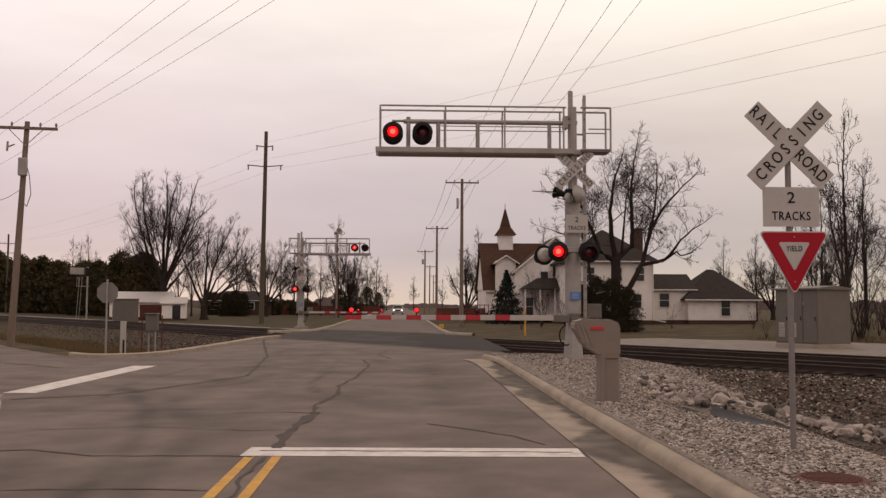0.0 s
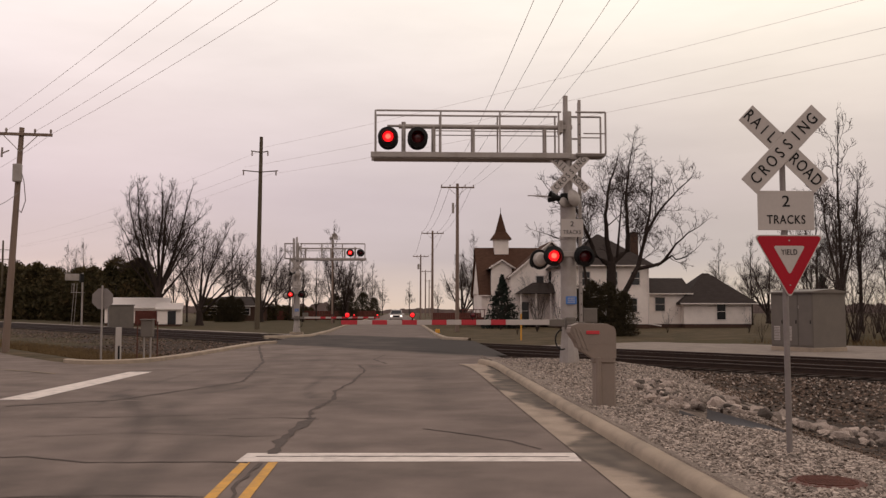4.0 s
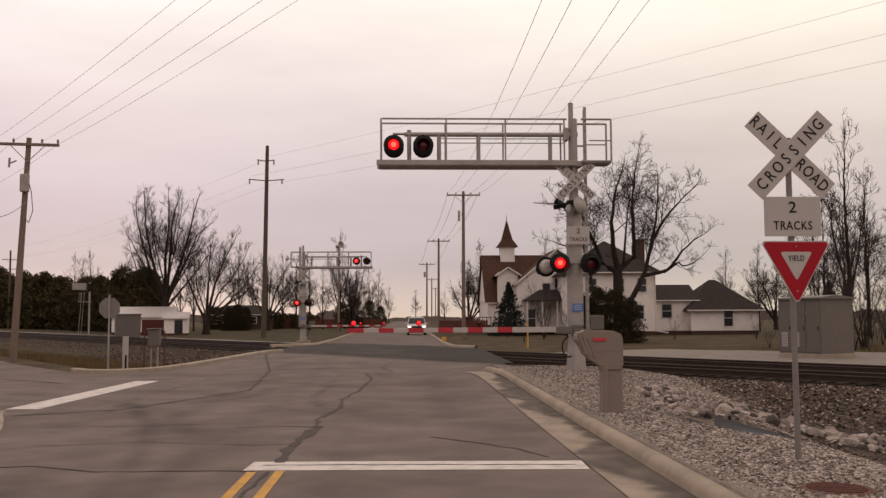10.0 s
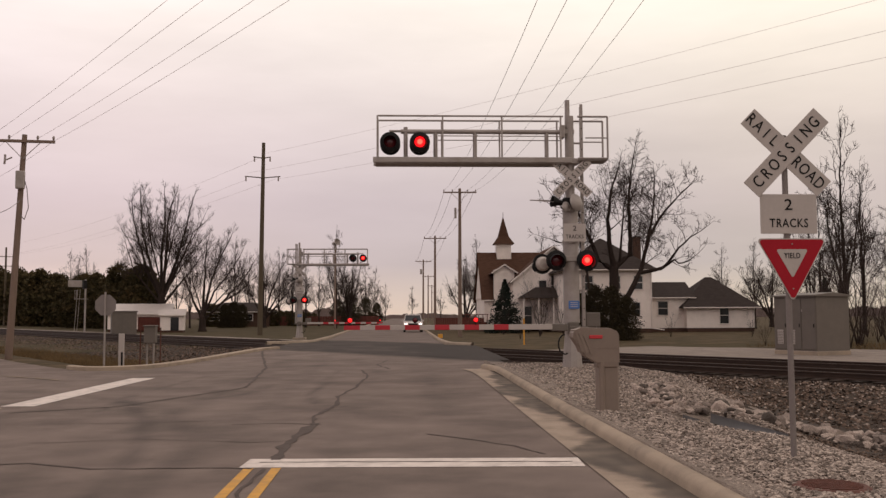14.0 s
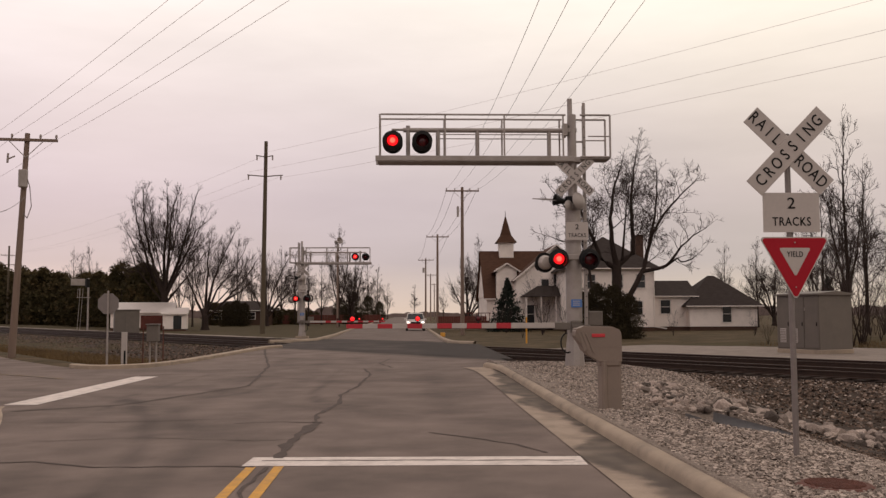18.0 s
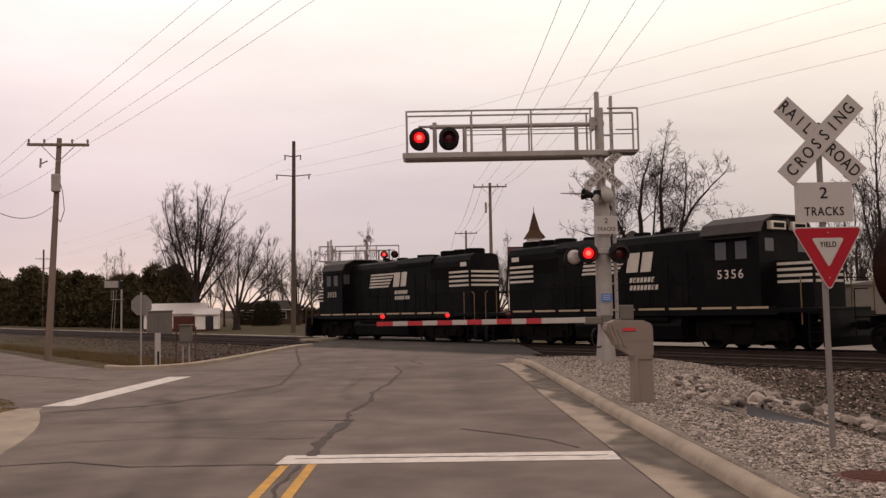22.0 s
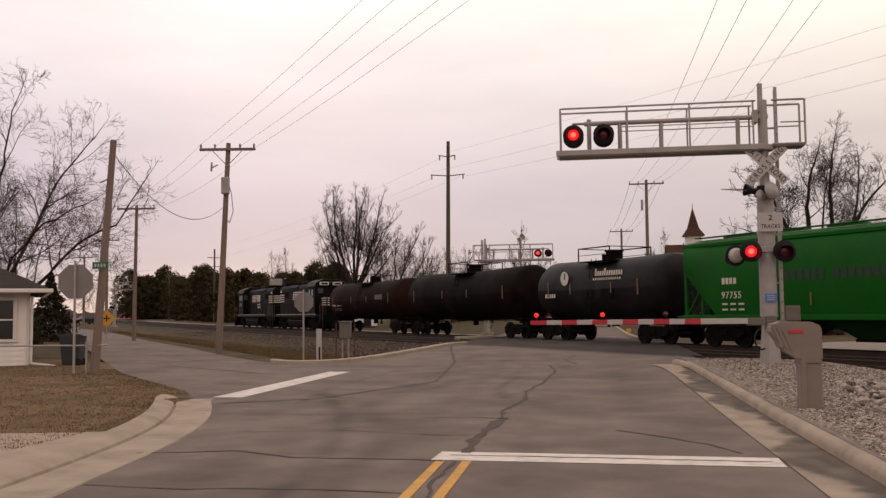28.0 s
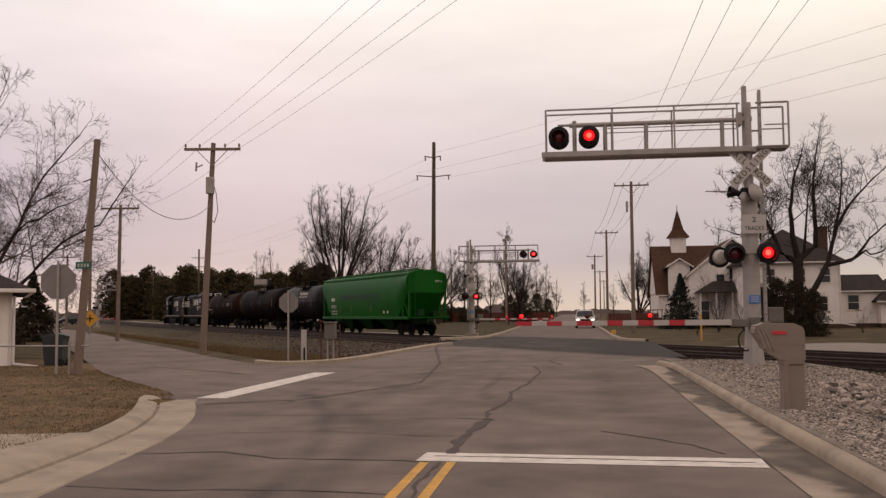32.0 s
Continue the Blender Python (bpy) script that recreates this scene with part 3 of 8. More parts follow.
for k, (pts, w) in enumerate((
        ([(-1.45, 10.95), (-1.5, 12.0), (-1.42, 13.3), (-1.33, 14.6)], 0.13), ([(-1.33, 14.6), (-1.45, 15.5), (-1.2, 17.5), (-1.3, 19.4), (-1.05, 22), (-0.9, 25.5), (-1.2, 28)], 0.06),
        ([(-1.5, 10.3), (-1.53, 9.2), (-1.47, 8.3), (-1.55, 6.5), (-1.5, 3)], 0.035),
        ([(-5.4, 10.6), (-4.2, 10.9), (-3.4, 10.45), (-1.9, 10.4), (-1.65, 10.35)], 0.035), ([(-4.9, 8.6), (-3.8, 8.5), (-2.6, 8.6), (-1.7, 8.5)], 0.03),
        ([(-6.8, 16.6), (-5.2, 17.6), (-3.6, 22), (-4.3, 30), (-5.9, 40), (-6.3, 43)], 0.07), ([(0.35, 13.2), (0.9, 12.6), (1.4, 11.9), (1.7, 11.2)], 0.035),
        ([(-1.6, 10.75), (0.2, 10.68), (1.95, 10.57)], 0.03), ([(-0.5, 33), (-0.8, 30.5), (-0.35, 28.2)], 0.06), ([(-2.6, 14.5), (-1.9, 14.65), (-1.2, 14.4)], 0.04), ([(-6.5, 14.9), (-4.5, 14.8), (-2.2, 15.2)], 0.022), ([(-4.9, 12.6), (-3.5, 12.9), (-2.0, 12.5), (-1.4, 12.6)], 0.018), ([(-4.4, 25.5), (-2.6, 25.1), (-0.9, 25.6)], 0.022))):
    ribbon("crack", pts, w * 1.15, TAR, 0.0075 if k == 7 else 0.006, 0.55, k + 3, parent=main_road)

# dark crossing surface over both tracks
rows = []
for i in range(38):
    n = 21.9 + i * (31.2 - 21.9) / 37
    s0, s1 = [(n * ACROSS.x - x) / math.sin(radians(TRACK_TURN)) for x in (3.7, -6.6)]
    rows.append([track_point(s0 + (s1 - s0) * j / 60, n, RAIL_TOP * (smooth(11, 21, n) * (1 - smooth(30.5, 40, n))) + 0.008) for j in range(61)])
crossing = sheet("crossing_surface", ASPHALT, rows, "dark oil-stained asphalt crossing surface between the rails", "road")
layer(crossing, "wear", wear)
rows = []
for i in range(22):
    y = 30.1 + i * 0.24
    rows.append([(2.3 + 1.1 * j / 10, y, road_height(2.3 + 1.1 * j / 10, y) + 0.006) for j in range(11)])
apron = sheet("crossing_apron", ASPHALT, rows, "dark asphalt apron beside the rails", "road")
layer(apron, "wear", wear)

# gravel bank, ballast, service road
rows = []
for i in range(130):
    y = -11 + i * 0.32
    e = bank_edge(y)
    a = 2.84 - 0.012 * max(0.0, y - 20)
    rows.append([(a - 0.07, y, road_height(a, y) + 0.02), (a - 0.03, y, road_height(a, y) + 0.125)] + [(a + (e + 1.4 - a) * j / 14, y, ground_height(a + (e + 1.4 - a) * j / 14, y) + (0.05 if j < 2 else 0.035) + 0.025 * noise.noise((j * 0.8, y * 1.3, 3))) for j in range(15)])
sheet("gravel_bank", GRAVEL, rows, "pale crushed-stone verge beside the kerb", "gravel")


def across_sheet(name, mt, n0, n1, s0, s1, label, lift=0.03, dn=0.5, ds=2.0, rough=0.04):
    rows = []
    kn, ks = max(2, int((n1 - n0) / dn)), max(2, int((s1 - s0) / ds))
    for i in range(ks + 1):
        s = s0 + (s1 - s0) * i / ks
        row = []
        for j in range(kn + 1):
            x, y, _ = track_point(s, n0 + (n1 - n0) * j / kn)
            row.append((x, y, ground_height(x, y) + lift + rough * noise.noise((s * 0.9, n0 + (n1 - n0) * j / kn, 5))))
        rows.append(row)
    return sheet(name, mt, rows, label, "gravel")


def crossing_span(n):
    """Where the road crosses, along the tracks."""
    k = math.sin(radians(TRACK_TURN))
    return (n * ACROSS.x - 3.2) / k, (n * ACROSS.x + 6.2) / k


rows = []
for i in range(60):
    y = -8 + i * 0.45
    e = bank_edge(y) + 1.0
    rows.append([(e + 14 * j / 20, y, ground_height(e + 14 * j / 20, y) + 0.022 + 0.03 * noise.noise((j * 0.9, y, 8))) for j in range(21)])
sheet("ditch", DITCH, rows, "muddy dark gravel in the ditch bottom", "gravel")
across_sheet("ballast", BALLAST, 20.6, 31.4, 24.0, 31.0, "grey-brown track ballast beside the crossing", ds=0.8)
across_sheet("ballast", BALLAST, 14.9, 31.4, -60, 24.0, "grey-brown track ballast with ties", ds=0.8)
across_sheet("ballast", BALLAST, 14.8, 31.4, 42.0, 330, "grey-brown track ballast with ties", ds=2.0)
across_sheet("ballast", BALLAST, 14.9, 31.4, -340, -60.5, "grey-brown track ballast beyond the ditch", ds=6.0, dn=2.0)
rows = []
for i in range(110):
    s = -75 + i
    edge = lerp(((-75, 42), (5, 44.5), (22, 45.5), (34, 41.5)), s) + 0.9 * noise.noise((s * 0.35, 0, 1)) + 0.5 * noise.noise((s * 1.3, 0, 1))
    rows.append([(lambda p: (p[0], p[1], ground_height(p[0], p[1]) + 0.06))(track_point(s, 31.5 + (edge - 31.5) * j / 10)) for j in range(11)])
sheet("service_road", SERVICE, rows, "pale packed gravel service road beside the tracks", "gravel")
across_sheet("fouled_ballast", FOULED, 22.6, 31.0, 25.0, 31.0, "oily dark ballast beside the crossing", 0.045, ds=0.8, rough=0.03)
across_sheet("fouled_ballast", FOULED, 22.6, 31.0, -60, 25.0, "oily dark ballast between the rails", 0.045, ds=0.8, rough=0.03)
across_sheet("fouled_ballast", FOULED, 22.2, 31.0, 42.0, 330, "oily dark ballast between the rails", 0.045, ds=3.0)
across_sheet("service_road", SERVICE, 31.6, 35.0, 49.0, 300, "pale packed gravel service road beside the tracks", 0.05)
across_sheet("lawn", LAWN, 38.0, 110, -90, 34.5, "mown winter lawn before the houses", 0.03, 3, 4)
rows = []
for i in range(40):
    y = 54 + i * 4
    rows.append([(-6.1 - 70 * j / 16, y, ground_height(-6.1 - 70 * j / 16, y) + 0.04) for j in range(17)])
sheet("lawn", LAWN, rows, "mown winter lawn beyond the tracks", "lawn")
LAWN_EDGE = ((3, -6.9), (12, -6.6), (14, -7.0), (16, -7.7), (17.6, -7.75), (19.2, -8.62), (21.6, -10.52), (25.4, -13.42), (31.6, -17.32))


def lawn_height(x, y):
    """The corner lawn lies at the kerb's height and runs down to the side road."""
    in_from_edge = lerp(LAWN_EDGE, y) - x
    return 0.095 - 0.10 * smooth(16.2, 18.0, y) * (1 - smooth(0.0, 1.9, in_from_edge)) + 0.02 * noise.noise((x * 0.7, y, 6))


rows = []
for i in range(95):
    y = 3 + i * 0.3
    e = lerp(LAWN_EDGE, y) + 0.10 * noise.noise((0, y * 1.3, 2)) + 0.05 * noise.noise((0, y * 4.1, 2))
    rows.append([(e + 0.10, y, -0.03 if y > 17 else -0.10)] + [(e - 26 * (j / 24) ** 1.6, y, lawn_height(e - 26 * (j / 24) ** 1.6, y)) for j in range(25)])
sheet("lawn", DRY, rows, "patchy dry brown winter lawn", "lawn")

# ---------------------------------------------------------------- rails and ties
RAIL = ((-0.075, 0), (0.075, 0), (0.075, 0.012), (0.012, 0.03), (0.012, 0.125), (0.036, 0.135), (0.036, 0.165), (0.028, 0.172), (-0.028, 0.172), (-0.036, 0.165), (-0.036, 0.135), (-0.012, 0.125), (-0.012, 0.03), (-0.075, 0.012))
tie_mesh = Geo().box((0, 0, 0), (2.59, 0.23, 0.18), 0.012).mesh("tie", TIE_WOOD)
for k, centre in enumerate(TRACKS):
    tr = thing("railway_track", "railway track with rusty rails on dark wooden ties", "railway track", group="railway tracks", kind="structure")
    for side in (-0.755, 0.755):
        g = Geo()
        for s0, s1 in ((-330, 0), (0, 60), (60, 340)):
            rows = [[tuple(Vector(track_point(s, centre + side + u)) + Vector((0, 0, RAIL_TOP - 0.172 + h))) for u, h in RAIL + RAIL[:1]] for s in range(s0, s1 + 1, 10)]
            g.strip(rows)
        part("rail", g, RAIL_STEEL, tr)
        g = Geo()
        for s0, s1 in ((-330, 340),):
            g.strip([[tuple(Vector(track_point(s, centre + side + u)) + Vector((0, 0, RAIL_TOP + 0.002))) for u in (-0.026, 0.026)] for s in range(s0, s1 + 1, 10)])
        part("rail_head", g, RAIL_HEAD, tr, "worn bright running surface")
    rnd = random.Random(k)
    rest = Geo()
    a, b = crossing_span(centre)
    for i in range(560):
        s = -62 + i * 0.55
        if a + 0.8 < s < b - 0.8:
            continue
        m = Matrix.Translation(track_point(s + rnd.uniform(-0.04, 0.04), centre + rnd.uniform(-0.06, 0.06), RAIL_TOP - 0.172 - 0.085)) @ pose(0, 0, 0, 0, 0, 90 + TRACK_TURN - 90 + rnd.uniform(-1.5, 1.5))
        if k == 0 and -8 < s < a or k == 0 and b < s < b + 30:
            ob = new("tie", tie_mesh)
            ob.parent, ob.matrix_basis = tr, m
        else:
            rest.add([m @ v.co for v in tie_mesh.vertices], [tuple(p.vertices) for p in tie_mesh.polygons])
    tagged(part("ties", rest, TIE_WOOD, tr), kind="stuff")


# ---------------------------------------------------------------- more materials
GALV = material("galvanised_steel", (0.33, 0.315, 0.305), 0.55, 0.35, var=0.14, scale=3, fine=40, bump=0.1, stain=(0.24, 0.215, 0.19), stain_amount=0.5, stain_scale=2.0)
ALU = material("painted_aluminium", (0.46, 0.44, 0.42), 0.5, 0.3, var=0.12, scale=3, fine=40, bump=0.08, stain=(0.27, 0.25, 0.23), stain_amount=0.5, stain_scale=1.6)
BLACK = material("black_enamel", (0.010, 0.0095, 0.0095), 0.5, shine=0.2, var=0.3, scale=5, fine=50, bump=0.05)
WHITE_SIGN = material("reflective_white_sheeting", (0.43, 0.41, 0.395), 0.5, var=0.06, scale=3, fine=30, bump=0.03)
RED_SIGN = material("reflective_red_sheeting", (0.34, 0.008, 0.02), 0.5, shine=0.2, var=0.08, scale=3, fine=30, bump=0.03)
BLUE_SIGN = material("blue_sign_face", (0.05, 0.16, 0.45), 0.5, var=0.08, scale=4, fine=30, bump=0.03)
GREEN_SIGN = material("green_sign_face", (0.01, 0.12, 0.07), 0.5, var=0.08, scale=4, fine=30, bump=0.03)
YELLOW_SIGN = material("yellow_sign_face", (0.60, 0.30, 0.03), 0.5, var=0.08, scale=4, fine=30, bump=0.03)
SIGN_BACK = material("bare_aluminium_sign_back", (0.20, 0.185, 0.18), 0.55, 0.2, var=0.12, scale=3, fine=30, bump=0.05)
ARM_WHITE = material("gate_arm_white", (0.42, 0.40, 0.385), 0.5, var=0.08, scale=4, fine=40, bump=0.03)
ARM_RED = material("gate_arm_red", (0.42, 0.018, 0.03), 0.5, var=0.1, scale=4, fine=40, bump=0.03)
LENS_DARK = material("unlit_red_lens", (0.09, 0.008, 0.012), 0.25, var=0.1, scale=30, fine=60, bump=0.1)
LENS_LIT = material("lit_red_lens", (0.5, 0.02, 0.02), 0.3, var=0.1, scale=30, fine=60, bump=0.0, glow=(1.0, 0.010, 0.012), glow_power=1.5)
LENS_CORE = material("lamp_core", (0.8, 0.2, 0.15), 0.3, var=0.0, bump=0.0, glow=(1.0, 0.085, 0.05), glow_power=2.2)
HEADLIGHT = material("lit_headlight", (0.9, 0.9, 0.85), 0.2, var=0.0, bump=0.0, glow=(1.0, 0.93, 0.85), glow_power=3.0)
TAUPE = material("taupe_plastic", (0.205, 0.168, 0.140), 0.6, var=0.08, scale=4, fine=60, bump=0.08, stain=(0.17, 0.14, 0.12), stain_amount=0.4, stain_scale=3)
RED_FLAG = material("red_plastic", (0.5, 0.03, 0.04), 0.5, var=0.05, bump=0.0)
RUST = material("rusty_cast_iron", (0.105, 0.042, 0.03), 0.85, 0.2, var=0.3, scale=8, fine=60, bump=0.5)
CORRUGATED = material("corrugated_galvanised_pipe", (0.17, 0.18, 0.19), 0.5, 0.4, var=0.2, scale=3, fine=40, bump=0.2, stain=(0.05, 0.045, 0.04), stain_amount=0.5)
POLE_WOOD = material("weathered_pole_wood", (0.205, 0.160, 0.135), 0.9, var=0.2, scale=2, fine=30, bump=0.4, stain=(0.15, 0.12, 0.10), stain_amount=0.6, stain_scale=1.0, stretch=(5, 5, 0.4))
POLE_DARK = material("treated_pole_wood", (0.10, 0.085, 0.062), 0.9, var=0.2, scale=2, fine=30, bump=0.4, stretch=(5, 5, 0.4))
WIRE = material("weathered_wire", (0.16, 0.145, 0.145), 0.6, var=0.0, bump=0.0)
WIRE_PALE = material("bare_aluminium_wire", (0.5, 0.45, 0.45), 0.8, var=0.0, bump=0.0)
PORCELAIN = material("grey_porcelain", (0.28, 0.25, 0.24), 0.35, var=0.1, bump=0.0)
CABINET = material("silver_cabinet_aluminium", (0.135, 0.122, 0.108), 0.6, 0.2, var=0.12, scale=2, fine=30, bump=0.08, stain=(0.12, 0.11, 0.10), stain_amount=0.5, stain_scale=1.2)

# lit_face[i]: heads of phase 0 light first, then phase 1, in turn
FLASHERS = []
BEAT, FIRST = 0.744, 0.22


def light_head(parent, x, y, z, turn=0.0, phase=None, size=0.30, board=0.285):
    """A round flasher on its black background, with visor and lens, facing -y turned by turn."""
    g = Geo().lathe([(0.001, 0), (board - 0.02, 0), (board, 0.008), (board, 0.02), (0.001, 0.022)], 24, pose(0, 0, 0, -90))
    head = part("light_head", g, BLACK, parent, "black round flasher with visor", True, at=pose(x, y, z, 0, 0, turn))
    part("housing", Geo().lathe([(0.205, 0.0225), (0.20, 0.09), (0.15, 0.16), (0.001, 0.185)], 20, pose(0, 0, 0, -90)), ALU, head, "pale rounded lamp housing", True)
    g = Geo()
    rows = []
    for i in range(15):
        a = radians(-60 + 300 * i / 14)
        rows.append([(r * math.cos(a), yy, r * math.sin(a) - dz) for r, yy, dz in ((0.185, -0.002, 0), (0.195, -0.26, 0.05), (0.188, -0.26, 0.05), (0.178, -0.002, 0))])
    g.strip(rows)
    part("visor", g, BLACK, head, smooth=True)
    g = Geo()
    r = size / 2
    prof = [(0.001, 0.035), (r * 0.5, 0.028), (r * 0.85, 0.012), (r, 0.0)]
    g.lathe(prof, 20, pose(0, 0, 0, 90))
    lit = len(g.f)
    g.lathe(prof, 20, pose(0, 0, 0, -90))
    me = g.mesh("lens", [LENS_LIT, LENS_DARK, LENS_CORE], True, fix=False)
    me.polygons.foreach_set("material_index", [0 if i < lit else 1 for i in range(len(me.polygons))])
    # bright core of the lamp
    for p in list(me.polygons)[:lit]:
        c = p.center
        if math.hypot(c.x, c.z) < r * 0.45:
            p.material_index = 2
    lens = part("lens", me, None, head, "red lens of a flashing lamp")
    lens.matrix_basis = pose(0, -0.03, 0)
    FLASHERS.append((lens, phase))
    return head


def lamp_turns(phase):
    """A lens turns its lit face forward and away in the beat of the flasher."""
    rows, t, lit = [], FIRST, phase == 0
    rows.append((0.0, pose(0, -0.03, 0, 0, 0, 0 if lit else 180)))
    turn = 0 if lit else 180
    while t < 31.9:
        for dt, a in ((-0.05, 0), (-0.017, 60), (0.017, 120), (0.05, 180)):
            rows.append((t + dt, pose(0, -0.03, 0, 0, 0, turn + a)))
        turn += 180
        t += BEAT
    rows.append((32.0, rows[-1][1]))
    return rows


def sign_letters(words, size, parent, m, stretch=1.0):
    return lettering("lettering", words, size, BLACK, parent, m @ pose(0, 0, 0, 90), 0.003, stretch, "black lettering")


def spaced_letters(words, size, pitch, parent, x, y, z, stretch):
    """Narrow letters set one by one along a blade."""
    for i, c in enumerate(words):
        lettering("letter", c, size, BLACK, parent, pose(x + (i - (len(words) - 1) / 2) * pitch, y, z) @ pose(0, 0, 0, 90), 0.002, stretch, "black letter")


def crossbuck(parent, x, y, z, length=1.22, width=0.235):
    """Two crossed blades with their words, facing -y."""
    f = length / 1.12
    for k, turn in enumerate((-44, 46)):
        blade = part("blade", Geo().box((0, 0, 0), (length, 0.008, width), 0.003), WHITE_SIGN, parent, at=pose(x, y - 0.012 * k, z, 0, -turn, 0))
        if k:
            spaced_letters("CROSSING", 0.178 * f, 0.127 * f, blade, 0, -0.0065, 0, 0.78)
        else:
            spaced_letters("RAIL", 0.178 * f, 0.112 * f, blade, -0.345 * f, -0.0065, 0, 0.78)
            spaced_letters("ROAD", 0.178 * f, 0.108 * f, blade, 0.315 * f, -0.0065, 0, 0.78)


def tracks_plate(parent, x, y, z, w=0.61, h=0.42, wide=0.95):
    pl = part("plate", Geo().box((0, 0, 0), (w, 0.006, h), 0.002), WHITE_SIGN, parent, "white plate with black lettering", at=pose(x, y, z))
    sign_letters("2", h * 0.40, pl, pose(0, -0.005, h * 0.22), 1.1)
    sign_letters("TRACKS", h * 0.31, pl, pose(0, -0.005, -h * 0.24), wide * 0.84)
    return pl


def gate_arm(parent, x0, x1, y, z, phases):
    """A striped arm from x0 (at the mast) to its tip x1, with its three lamps."""
    s = 1 if x1 > x0 else -1
    arm = part("gate_arm", Geo().box(((x0 + x1) / 2, y + 0.02, z), (abs(x1 - x0), 0.02, 0.05), 0.004), ALU, parent, "striped red and white gate arm")
    cuts = [x0 / s] + [1.82 + 0.404 * i for i in range(12) if 1.82 + 0.404 * i < abs(x1) - 0.05] + [abs(x1)]
    for i, (a, b) in enumerate(zip(cuts, cuts[1:])):
        h = 0.15 - 0.035 * i / 12
        part("stripe", Geo().box((s * (a + b) / 2, y, z), (b - a - 0.002, 0.025, h), 0.006), ARM_RED if i % 2 else ARM_WHITE, arm)
    for (f, ph) in phases:
        xl = x0 + (x1 - x0) * f
        g = Geo().tube((xl, y, z + 0.06), (xl, y, z + 0.12), 0.02, n=8).lathe([(0.02, 0), (0.075, 0.02), (0.08, 0.1), (0.05, 0.12)], 12, pose(xl, y + 0.06, z + 0.2, 90))
        lamp = part("arm_lamp", g, BLACK, arm, "small red lamp on the arm")
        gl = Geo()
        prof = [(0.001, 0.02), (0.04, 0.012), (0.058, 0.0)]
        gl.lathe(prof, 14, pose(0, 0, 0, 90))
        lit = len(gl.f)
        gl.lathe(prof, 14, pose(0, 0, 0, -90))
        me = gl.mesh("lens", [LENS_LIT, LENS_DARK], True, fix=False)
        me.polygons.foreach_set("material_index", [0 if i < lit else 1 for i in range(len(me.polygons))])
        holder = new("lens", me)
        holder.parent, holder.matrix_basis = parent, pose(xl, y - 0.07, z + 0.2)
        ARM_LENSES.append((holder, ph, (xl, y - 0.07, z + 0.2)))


ARM_LENSES = []


